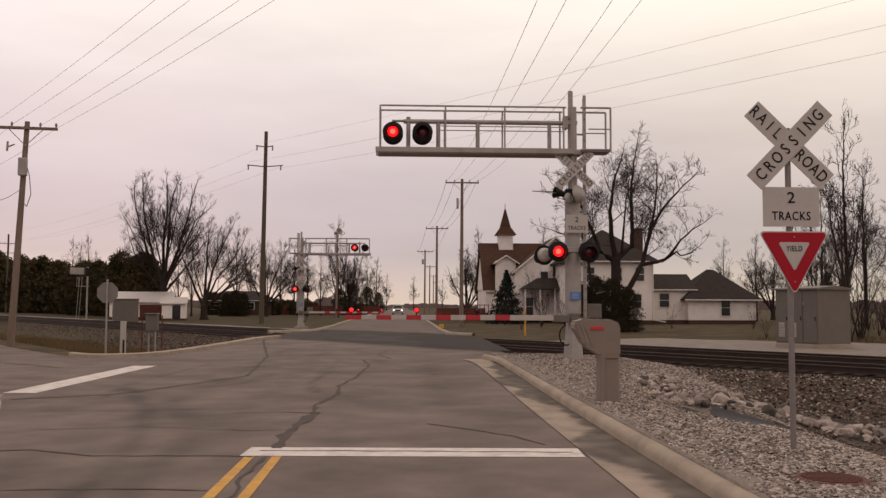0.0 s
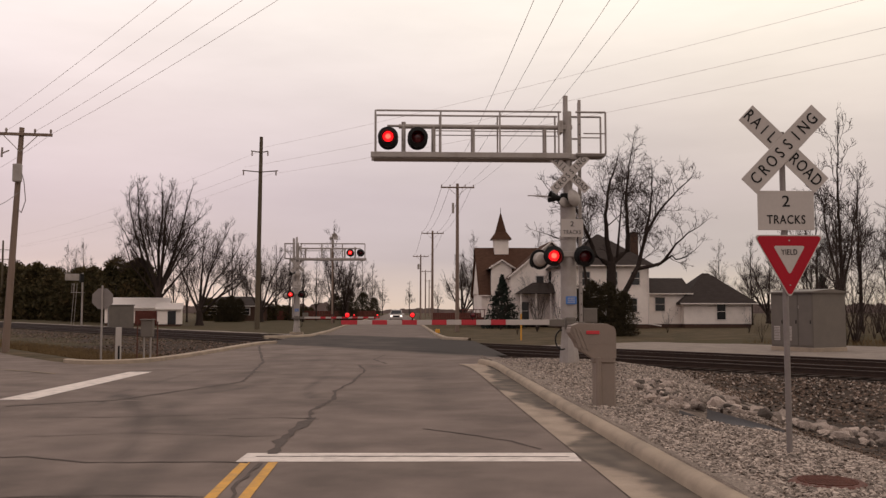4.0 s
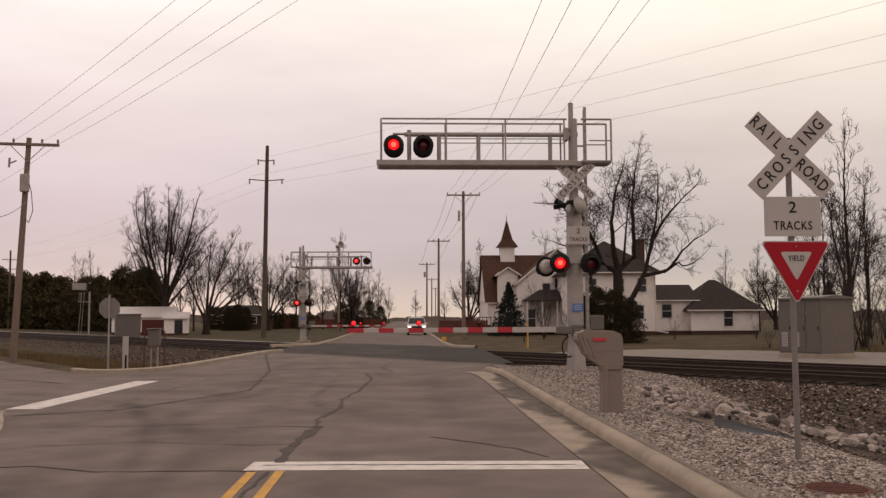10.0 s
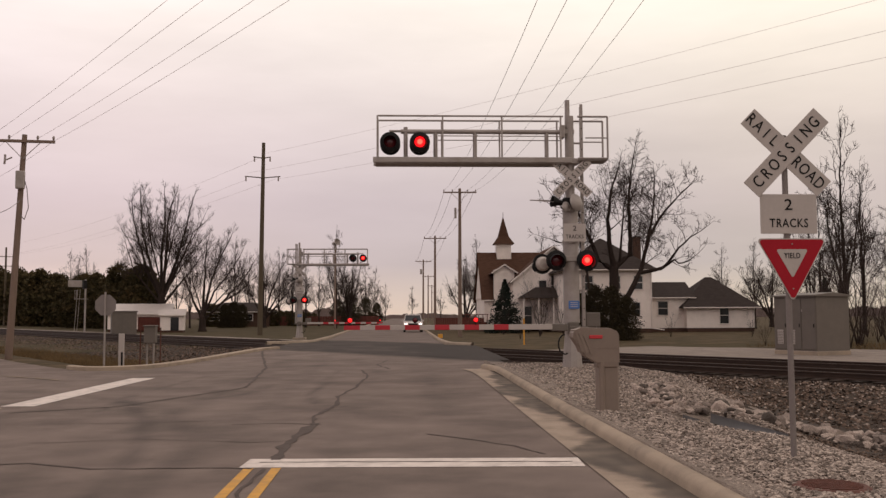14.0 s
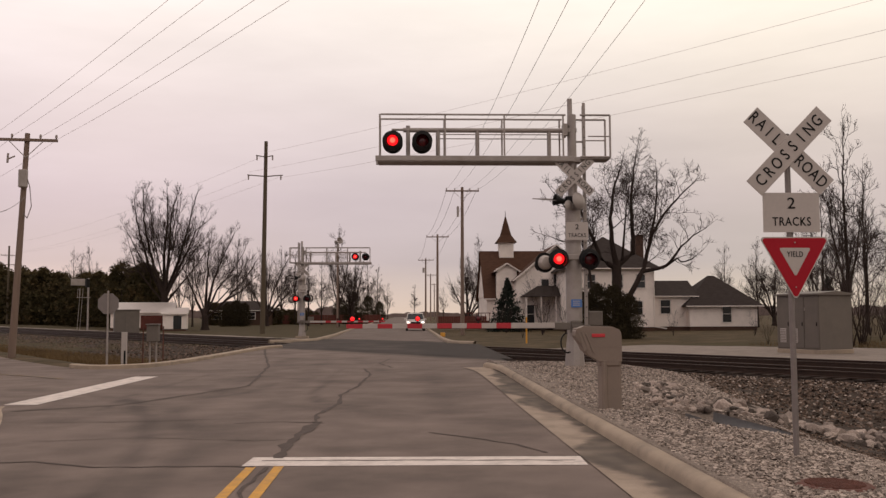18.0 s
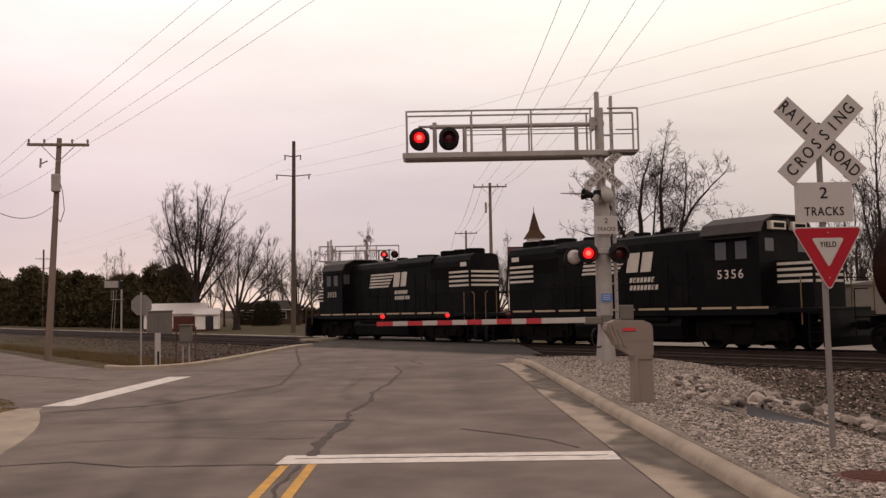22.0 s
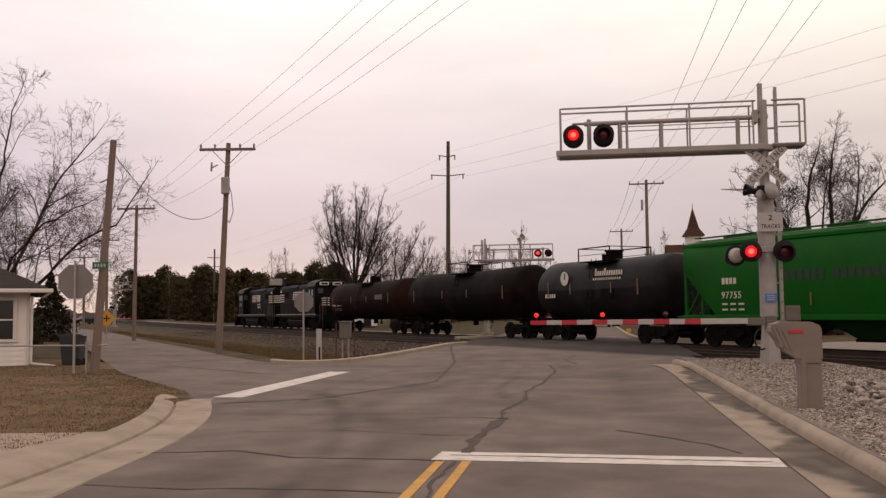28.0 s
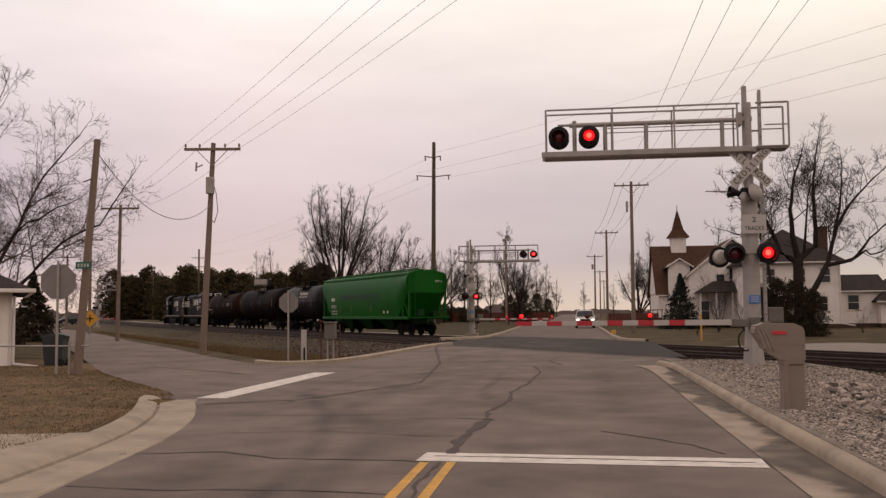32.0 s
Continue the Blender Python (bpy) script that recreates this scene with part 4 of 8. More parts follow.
def cantilever(m, reach, counter, mirrored=False, phases=(0, 1), tip=-6.3, detail=True):
    """Crossing signal: mast with skirt, walkway truss over the road with two flashers, lower flashers, crossbuck, gate. Local x runs to the right."""
    c = thing("crossing_signal", "grey steel cantilever crossing signal with red flashers and gate", "crossing signal", m, "crossing signals")
    k = -1 if mirrored else 1
    part("foundation", Geo().prism([(-0.5, -0.25), (0.5, -0.25), (0.48, 0.07), (-0.48, 0.07)], -0.4, 0.4, "y"), CONCRETE, c)
    part("skirt", Geo().lathe([(0.285, 0.05), (0.28, 0.12), (0.205, 0.95), (0.19, 1.32)], 10), GALV, c, "flared sheet-metal mast base")
    part("mast", Geo().tube((0, 0, 1.30), (0, 0, 4.55), 0.225, 0.215, 18).tube((0, 0, 4.5), (0, 0, 7.12), 0.135, 0.125, 16).tube((-0.05, 0, 7.05), (-0.05, 0, 7.58), 0.07, n=12), GALV, c, smooth=True)
    part("mast_collar", Geo().tube((0, 0, 4.42), (0, 0, 4.6), 0.24, 0.16, 16), GALV, c)
    part("mast_collar", Geo().tube((0, 0, 3.5), (0, 0, 3.6), 0.245, n=16), GALV, c)
    z0, z1, zt = 5.77, 7.05, 6.67
    left, right = -reach * k, counter * k
    for y in (-0.32, 0.32):
        part("beam", Geo().box(((left - 0.12 * k) / 2, y, z0 + 0.05), (abs(left - 0.12 * k), 0.07, 0.15), 0.01), GALV, c)
        part("top_rail", Geo().box((left / 2 - 0.1 * k, y, z1), (abs(left) - 0.25, 0.045, 0.045), 0.005), GALV, c)
        part("mid_rail", Geo().box((left * 0.36, y, z0 + 0.72), (abs(left) * 0.66, 0.025, 0.025), 0.004), GALV, c)
        for f in (0.0, 0.335, 0.64, 0.945):
            part("rail_post", Geo().box((left * (1 - f), y, (z0 + z1) / 2), (0.045, 0.045, z1 - z0), 0.005), GALV, c)
        # small landing behind the mast
        part("landing_rail", Geo().pipe([(0.18 * k, y, z1), (right, y, z1), (right, y, z0 + 0.1), (0.18 * k, y, z0 + 0.1)], 0.028, 6), GALV, c)
        part("landing_rail", Geo().tube((0.4 * k, y, z0 + 0.68), (right, y, z0 + 0.68), 0.018, n=6), GALV, c)
    part("end_rail", Geo().pipe([(left, -0.32, z1), (left, 0.32, z1), (left, 0.32, z0), (left, -0.32, z0)], 0.022, 6), GALV, c)
    part("deck", Geo().box(((left - 0.2 * k) / 2, 0, z0 - 0.03), (abs(left) - 0.1, 0.62, 0.04), 0.005), GALV, c, "walkway grating")
    part("deck", Geo().box(((right + 0.2 * k) / 2, 0, z0 + 0.07), (abs(right) - 0.2, 0.62, 0.05), 0.005), GALV, c)
    part("truss_tube", Geo().tube((left * 0.88, 0, zt), (-0.1 * k, 0, zt), 0.065, n=12), GALV, c, smooth=True)
    for f in (0.855, 0.70, 0.495, 0.12):
        part("truss_post", Geo().tube((left * f, 0, z0), (left * f, 0, zt + (0.12 if f > 0.8 else 0)), 0.06, n=10), GALV, c, smooth=True)
    part("clamp", Geo().box((-0.2 * k, 0, zt), (0.12, 0.34, 0.36), 0.02).box((-0.05 * k, 0, zt), (0.36, 0.22, 0.14), 0.02), GALV, c)
    part("clamp", Geo().box((0, 0, z0 + 0.05), (0.5, 0.4, 0.16), 0.02), GALV, c)
    part("light_arm", Geo().tube((left * 0.94, 0.05, zt + 0.02), (left * 0.77, 0.05, zt + 0.02), 0.035, n=8), GALV, c)
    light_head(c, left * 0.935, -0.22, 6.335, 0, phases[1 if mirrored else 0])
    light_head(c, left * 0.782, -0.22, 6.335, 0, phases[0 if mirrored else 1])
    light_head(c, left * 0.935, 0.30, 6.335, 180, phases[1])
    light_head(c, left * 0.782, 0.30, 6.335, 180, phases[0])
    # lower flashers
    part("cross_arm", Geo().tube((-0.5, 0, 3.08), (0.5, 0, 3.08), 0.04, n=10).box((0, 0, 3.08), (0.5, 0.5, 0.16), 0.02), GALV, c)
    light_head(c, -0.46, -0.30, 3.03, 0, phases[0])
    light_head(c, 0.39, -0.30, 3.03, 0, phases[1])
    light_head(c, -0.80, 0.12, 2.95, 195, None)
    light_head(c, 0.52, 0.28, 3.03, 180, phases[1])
    crossbuck(c, 0.02, -0.24, 5.33, 1.36, 0.245)
    tracks_plate(c, 0.06, -0.30, 3.80, 0.62, 0.50)
    # bell and its bracket
    part("bell", Geo().lathe([(0.01, 0.0), (0.2, 0.015), (0.25, 0.06), (0.20, 0.12), (0.06, 0.16)], 20, pose(0.06, -0.34, 4.62, 80, 0, 38)).lathe([(0.01, 0.0), (0.12, 0.01), (0.15, 0.06), (0.06, 0.12)], 16, pose(-0.2, -0.32, 4.5, 80, 0, 30)), GALV, c, "grey dished warning bell", True)
    part("horn", Geo().lathe([(0.06, 0), (0.09, 0.16), (0.17, 0.34), (0.16, 0.35), (0.05, 0.1)], 14, pose(-0.22, -0.2, 4.62, 0, -80, 10)).box((-0.1, -0.2, 4.68), (0.3, 0.22, 0.2), 0.03), BLACK, c)
    part("bracket", Geo().tube((-1.12, 0.1, 4.75), (0, 0, 4.72), 0.014, n=6).tube((-1.05, -0.25, 4.70), (0, -0.1, 4.64), 0.012, n=6), GALV, c, "thin steel rods")
    # ladder
    for dy in (0.12, 0.50):
        part("ladder_rail", Geo().box((0.35 * k + 0.16 * dy, dy, 4.35), (0.085, 0.04, 6.3), 0.005), GALV, c)
    for i in range(20):
        part("rung", Geo().tube((0.35 * k + 0.02, 0.12, 1.4 + i * 0.3), (0.35 * k + 0.08, 0.50, 1.4 + i * 0.3), 0.012, n=6), GALV, c)
        part("rung_end", Geo().tube((0.37 * k, 0.094, 1.4 + i * 0.3), (0.37 * k, 0.10, 1.4 + i * 0.3), 0.016, n=8), BLACK, c)
    for z in (2.2, 4.2, 6.4):
        part("ladder_stay", Geo().box((0.2 * k, 0.25, z), (0.45, 0.04, 0.05), 0.005), GALV, c)
    box = part("junction_box", Geo().box((0.62, 0.25, 1.38), (0.42, 0.25, 0.42), 0.02), CABINET, c)
    part("lid", Geo().box((0.62, 0.118, 1.38), (0.36, 0.012, 0.36), 0.01), CABINET, box)
    sgn = part("blue_sign", Geo().box((0.02, -0.27, 1.80), (0.30, 0.006, 0.22), 0.01), BLUE_SIGN, c, "small blue emergency notice")
    for i in range(3):
        part("line_of_print", Geo().box((0.02, -0.275, 1.86 - i * 0.055), (0.2, 0.003, 0.018)), WHITE_SIGN, sgn)
    # gate machine
    mach = part("gate_machine", Geo().box((0.0, -0.14, 1.16), (0.30, 0.34, 0.34), 0.03).box((-0.42 * k, -0.40, 1.18), (0.46, 0.10, 0.20), 0.02), CABINET, c, "grey gate machine with arm bracket")
    part("counterweight", Geo().box((0.12 * k, -0.38, 1.16), (0.5, 0.07, 0.10), 0.01), CABINET, mach)
    cable = [(-0.28 * k + 0.18 * math.sin(a) * -k, -0.45, 0.72 + 0.27 * math.cos(a)) for a in [i * 0.45 for i in range(9)]]
    part("cable", Geo().pipe(cable, 0.022, 6), BLACK, c)
    x0 = -0.62 * k
    gate_arm(c, x0, tip * k, -0.45, 1.20, ((0.97, None), (0.66, phases[0]), (0.37, phases[1])))
    return c


cantilever(pose(4.74, 25.88, 0.13), 5.40, 1.02)
far_signal = cantilever(pose(-7.75, 71.7, -0.04) @ Matrix.Diagonal((1, 1, 0.965, 1)), 5.15, 0.95, True, (0, 1), -6.3)
copy_thing(far_signal, pose(-74, 138, 0.0, 0, 0, -35))

# ---------------------------------------------------------------- yield and crossbuck sign post
yield_post = thing("crossbuck_sign", "crossbuck sign with two-tracks plate and red yield sign on a post", "road sign", pose(4.09, 9.65, 0.10))
part("post", Geo().tube((0, 0.04, -0.3), (-0.01, 0.04, 3.45), 0.031, n=12), SIGN_BACK, yield_post, "round galvanised steel post", True)
crossbuck(yield_post, -0.01, -0.012, 3.26, 1.12, 0.225)
tracks_plate(yield_post, 0.0, -0.008, 2.605)


def triangle(w, h, r):
    pts = []
    for cx, cz, a0 in ((-w / 2 + r * 1.73, -r, 90), (0, -h + r * 2, 210), (w / 2 - r * 1.73, -r, 330)):
        pts += [(cx + r * math.cos(radians(a0 + k * 20)), cz + r * math.sin(radians(a0 + k * 20))) for k in range(7)]
    return pts


tri = part("yield_sign", Geo().prism(triangle(0.755, 0.672, 0.03), -0.004, 0.004, "y"), WHITE_SIGN, yield_post, "red and white triangular yield sign", at=pose(0.02, -0.012, 2.345))
part("red_face", Geo().prism([(x * 0.955, z * 0.955 - 0.012) for x, z in triangle(0.755, 0.672, 0.03)], -0.0075, -0.005, "y"), RED_SIGN, tri)
part("white_face", Geo().prism([(x * 0.455, z * 0.455 - 0.115) for x, z in triangle(0.755, 0.672, 0.035)], -0.011, -0.0085, "y"), WHITE_SIGN, tri)
sign_letters("YIELD", 0.082, tri, pose(0, -0.0125, -0.185), 0.74)
for z in (-0.06, -0.53):
    part("bolt", Geo().tube((0, -0.012, z), (0, -0.02, z), 0.008, n=6), GALV, tri)

# ---------------------------------------------------------------- mailbox
mail = thing("mailbox", "taupe moulded plastic mailbox on its own post with red flag", "mailbox", pose(3.25, 14.77, 0.1))
prof = [(-0.56, 1.20), (-0.555, 1.27), (-0.52, 1.315), (-0.44, 1.335), (0.06, 1.325), (0.13, 1.30), (0.162, 1.25), (0.17, 1.18), (0.17, 0.80), (-0.20, 0.80), (-0.25, 0.84), (-0.36, 0.90), (-0.44, 1.02)]
part("box", Geo().prism(prof, -0.17, 0.17, "y"), TAUPE, mail, "dome-topped plastic box")
part("dome", Geo().prism([(-0.50, 1.318), (-0.42, 1.352), (0.04, 1.342), (0.12, 1.302)], -0.125, 0.125, "y"), TAUPE, mail)
for k, (x, z) in enumerate(((-0.545, 1.20), (-0.475, 1.16), (-0.40, 1.12))):
    part("lip", Geo().prism([(x, z + 0.11), (x + 0.03, z + 0.12), (x + 0.17, z - 0.21 + 0.02 * k), (x + 0.12, z - 0.24 + 0.02 * k)], -0.185, 0.185, "y"), TAUPE, mail, "moulded front lip")
part("flag", Geo().box((-0.2, -0.182, 1.205), (0.21, 0.012, 0.055), 0.01), RED_FLAG, mail, "red plastic flag")
part("seam", Geo().box((-0.1, -0.172, 1.03), (0.50, 0.006, 0.012)), TAUPE, mail)
part("post", Geo().box((0.015, 0, 0.32), (0.305, 0.28, 1.06), 0.03).box((-0.105, -0.01, 0.32), (0.10, 0.33, 1.04), 0.03).box((-0.005, 0, 0.78), (0.345, 0.33, 0.16), 0.04), TAUPE, mail, "hollow ribbed plastic post")

# ---------------------------------------------------------------- manhole cover, culvert, riprap
cover = thing("manhole_cover", "rusty cast-iron manhole cover on gravel", "manhole cover", pose(3.72, 8.04, 0.155) @ Matrix.Diagonal((0.91, 0.91, 1, 1)))
part("rim", Geo().lathe([(0.30, -0.1), (0.36, -0.1), (0.36, 0.0), (0.33, 0.018), (0.31, 0.018)], 28), RUST, cover, smooth=True)
part("lid", Geo().lathe([(0.001, -0.02), (0.31, -0.02), (0.305, 0.012), (0.001, 0.016)], 28), RUST, cover)
for i in range(9):
    w = 0.27 * math.sqrt(1 - ((i - 4) / 4.6) ** 2)
    part("rib", Geo().box((0, (i - 4) * 0.062, 0.02), (2 * w, 0.022, 0.018), 0.004), RUST, cover)

culvert = thing("culvert_pipe", "dark corrugated metal culvert end in a rock-lined ditch", "culvert", pose(4.47, 14.1, 0.07, 0, 0, 193))
rows = []
for i in range(26):
    yy = i * 0.07
    wide = 0.24 + 0.007 * (i % 2) + 0.10 * smooth(0.2, 1.7, yy)
    rim = 0.03 - 0.065 * yy
    rows.append([(wide * math.sin(radians(b)), yy, rim + (0.05 if abs(b) > 95 else 0.02) - (0.30 - 0.17 * smooth(0.2, 1.75, yy)) * max(0.0, math.cos(radians(b)))) for b in (-98, -88, -75, -60, -45, -30, -15, 0, 15, 30, 45, 60, 75, 88, 98)])
part("end_section", Geo().strip(rows), CORRUGATED, culvert, "flared open end section", smooth=True)
part("pipe_mouth", Geo().tube((0, 0.06, -0.15), (0, -0.8, -0.20), 0.14, n=18, cap=False), CORRUGATED, culvert, "dark mouth of the buried pipe")


def stone_mesh(seed, flat=0.75, corners=7):
    """An angular chip: the hull of a few points."""
    rnd = random.Random(seed)
    bm = bmesh.new()
    for i in range(corners):
        p = Vector((rnd.gauss(0, 1), rnd.gauss(0, 1), rnd.gauss(0, 1))).normalized() * rnd.uniform(0.8, 1.1)
        bm.verts.new((p.x * 1.15, p.y * 0.95, p.z * flat))
    bmesh.ops.convex_hull(bm, input=list(bm.verts))
    for v in [v for v in bm.verts if not v.link_faces]:
        bm.verts.remove(v)
    bmesh.ops.recalc_face_normals(bm, faces=bm.faces)
    bmesh.ops.triangulate(bm, faces=bm.faces)
    me = bpy.data.meshes.new("stone")
    bm.to_mesh(me)
    bm.free()
    return me


def rock_mesh(seed):
    me = stone_mesh(seed, 0.9, 20)
    me.name = "rock"
    me.materials.append(RIPRAP)
    return me


ROCKS = [rock_mesh(50 + i) for i in range(9)]
rnd = random.Random(8)


def rock(x, y, r):
    ob = new("rock", rnd.choice(ROCKS))
    z = ground_height(x, y) + 0.03
    ob.matrix_basis = pose(x, y, z + r * 0.42, rnd.uniform(-25, 25), rnd.uniform(-25, 25), rnd.uniform(0, 360)) @ Matrix.Diagonal((r * rnd.uniform(0.9, 1.3), r, r * rnd.uniform(0.75, 1.05), 1))
    tagged(ob, "pale angular limestone rock in the ditch lining", "rock", "riprap rocks")


def in_rocks(x, y):
    """Whether a spot lies in the rock lining beside or beyond the culvert."""
    k = (y - 14.0) / 5.4
    if 0 < k < 1 and abs(x - (4.30 + 0.90 * k)) < 0.36 + 0.12 * math.sin(9 * k):
        return 1
    near, beyond = 13.8 - 0.4 * (x - 5.86), 15.6 - 0.5 * (x - 5.9)
    left = 4.95 if y < 15.2 else 4.95 + 0.55 * (y - 15.2)
    return 2 if left < x < 10 and near < y + 0.2 * math.sin(3 * x) < beyond else 0


laid, small = [0, 0], []
for i in range(9000):
    x, y = rnd.uniform(3.7, 11), rnd.uniform(12, 19.5)
    k = in_rocks(x, y)
    if not k or from_culvert(x, y) < (0.52 if k == 1 else 0.44) or y < 14.1 and x < 4.75 + (14.1 - y) * 0.2:
        continue
    if laid[k - 1] > (0, 120, 240)[k]:
        if len(small) < 420:
            small.append((x, y, ground_height(x, y) + 0.05))
        continue
    laid[k - 1] += 1
    rock(x, y, rnd.choice((0.045, 0.06, 0.07, 0.09)) if k == 1 else rnd.choice((0.05, 0.06, 0.07, 0.085, 0.10, 0.14)))


def scatter(name, mt, spots, sizes, label, seed, kinds=6, flat=0.75):
    """Loose stones as one mesh."""
    r = np.random.default_rng(seed)
    bases = [stone_mesh(seed * 10 + i, flat) for i in range(kinds)]
    vb = [np.array([tuple(v.co) for v in b.vertices]) for b in bases]
    fb = [np.array([tuple(p.vertices) for p in b.polygons]) for b in bases]
    vs, fs, o = [], [], 0
    for (x, y, z) in spots:
        k = int(r.integers(kinds))
        a, s = r.uniform(0, 6.28), r.uniform(*sizes)
        ca, sa = math.cos(a), math.sin(a)
        v = vb[k] * s
        v = np.stack([v[:, 0] * ca - v[:, 1] * sa + x, v[:, 0] * sa + v[:, 1] * ca + y, v[:, 2] + z], 1)
        vs.append(v)
        fs.append(fb[k] + o)
        o += len(v)
    v, f = np.concatenate(vs), np.concatenate(fs)
    me = bpy.data.meshes.new(name)
    me.from_pydata(v.tolist(), [], f.tolist())
    me.materials.append(mt)
    me.update()
    return tagged(new(name, me), label, "stones", "", "stuff")


scatter("small_rocks", RIPRAP, small, (0.03, 0.085), "small broken limestone between the ditch rocks", 17, flat=0.85)
rnd = random.Random(21)
spots = []
for i in range(33000):
    y = 6.3 + 22 * rnd.random() ** 1.8
    x = 2.9 + (bank_edge(y) + 1.0 - 2.9) * rnd.random()
    if in_rocks(x, y) and rnd.random() < 0.8 or from_culvert(x, y) < 0.40:
        continue
    spots.append((x, y, ground_height(x, y) + 0.045))
scatter("gravel_stones", STONES, spots, (0.012, 0.040), "loose pale limestone chips on the verge", 4)
spots = []
for i in range(5200):
    y = 8.5 + 6.5 * rnd.random()
    x = bank_edge(y) + 0.75 + 3.4 * rnd.random()
    if from_culvert(x, y) > 0.45 and in_rocks(x, y) != 2:
        spots.append((x, y, ground_height(x, y) + 0.03))
scatter("ditch_stones", BALLAST_STONES, spots, (0.012, 0.038), "small dark stones in the ditch mud", 12)
spots = []
for i in range(24000):
    s, n = -14 + 36 * rnd.random(), 15.4 + 7.5 * rnd.random() ** 0.9
    x, y, _ = track_point(s, n)
    if x < bank_edge(y) + 0.9 and y < 29 or x < 3.4 or in_rocks(x, y):
        continue
    spots.append((x, y, ground_height(x, y) + 0.04))
scatter("ballast_stones", BALLAST_STONES, spots, (0.022, 0.062), "loose grey-brown ballast stones", 5)
scatter("pale_stones", STONES, [(x + 0.03, y, z + 0.02) for x, y, z in spots[::6]], (0.018, 0.045), "scattered pale stones in the ballast", 7)
spots = []
for i in range(7000):
    s, n = 41 + 60 * rnd.random() ** 1.5, 15.0 + 7.8 * rnd.random()
    x, y, _ = track_point(s, n)
    if x > -6.9:
        continue
    spots.append((x, y, ground_height(x, y) + 0.04))
scatter("ballast_stones", BALLAST_STONES, spots, (0.04, 0.08), "loose grey-brown ballast stones beyond the ditch", 6)


# ---------------------------------------------------------------- the train
LOCO_BLACK = material("black_locomotive_paint", (0.0042, 0.004, 0.0046), 0.55, var=0.35, scale=1.2, fine=20, bump=0.05, stain=(0.016, 0.014, 0.013), stain_amount=0.5, stain_scale=0.9, shine=0.07)
FRAME_BLACK = material("grimy_running_gear", (0.0055, 0.0048, 0.0045), 0.85, 0.0, var=0.4, scale=3, fine=30, bump=0.3, stain=(0.012, 0.009, 0.008), stain_amount=0.5, stain_scale=2, shine=0.06)
WHITE_PAINT = material("off_white_lettering", (0.62, 0.59, 0.52), 0.6, var=0.1, scale=3, fine=30, bump=0.0, stain=(0.35, 0.32, 0.28), stain_amount=0.5, stain_scale=1.5)
SAFETY_YELLOW = material("handrail_yellow", (0.16, 0.088, 0.026), 0.6, var=0.15, bump=0.0)
DIM_YELLOW = material("dull_reflective_strip", (0.42, 0.34, 0.22), 0.6, var=0.15, bump=0.0)
CAB_ROOF = material("grey_weathered_cab_roof", (0.050, 0.045, 0.044), 0.6, var=0.2, scale=2, fine=20, bump=0.05, shine=0.12)
GLASS = material("window_glass", (0.05, 0.055, 0.06), 0.06, 0.0, var=0.0, bump=0.0)
# opaque panes: sky showing through them is put into the paler grey
SKY_GLASS = material("opaque_sky_toned_glazing", (0.07, 0.07, 0.075), 0.1, 0.0, var=0.05, bump=0.0)
TANK_RUST = material("rust_streaked_tank_black", (0.011, 0.0062, 0.005), 0.7, var=0.35, scale=0.8, fine=12, bump=0.08, stain=(0.036, 0.014, 0.009), stain_amount=0.95, stain_scale=0.35, shine=0.04)
TANK_BLACK = material("dusty_tank_black", (0.0072, 0.005, 0.0045), 0.65, var=0.35, scale=0.8, fine=12, bump=0.08, stain=(0.020, 0.010, 0.008), stain_amount=0.8, stain_scale=0.4, shine=0.04)
TANK_GREY = material("faded_tank_charcoal", (0.012, 0.011, 0.0125), 0.5, var=0.25, scale=0.8, fine=12, bump=0.06, stain=(0.034, 0.027, 0.024), stain_amount=0.5, stain_scale=0.7, shine=0.1)
HOPPER_GREEN = material("hopper_green_paint", (0.005, 0.098, 0.008), 0.4, var=0.16, scale=0.7, fine=10, bump=0.04, stain=(0.012, 0.072, 0.014), stain_amount=0.6, stain_scale=0.6, shine=0.08)
# darker copy of the hopper green: shade under the car put into the colour
HOPPER_DARK = material("green_underframe_painted_shade", (0.006, 0.035, 0.009), 0.6, var=0.25, scale=1, fine=10, bump=0.05, shine=0.12)
DARK_PRINT = material("faded_dark_lettering", (0.007, 0.028, 0.010), 0.6, var=0.2, bump=0.0)
WHEEL_STEEL = material("wheel_steel", (0.007, 0.006, 0.0055), 0.75, 0.05, var=0.3, scale=4, fine=30, bump=0.1, shine=0.12)


DULL_PRINT = material("faded_grey_stencil", (0.11, 0.10, 0.09), 0.7, var=0.2, scale=3, fine=30, bump=0.0)


def wheelset(parent, x, r, z=None):
    z = r if z is None else z
    g = Geo()
    for s in (-1, 1):
        g.lathe([(0.02, -0.02), (r * 0.35, -0.03), (r * 0.8, 0.0), (r * 0.86, -0.05), (r, -0.055), (r, 0.05), (r + 0.03, 0.06), (r + 0.03, 0.085), (0.02, 0.06)], 22, Matrix.Translation((x, 0.8 * s, z)) @ pose(0, 0, 0, 90 if s > 0 else -90))
    g.tube((x, -0.8, z), (x, 0.8, z), 0.09, n=8)
    return part("wheelset", g, WHEEL_STEEL, parent, smooth=True)


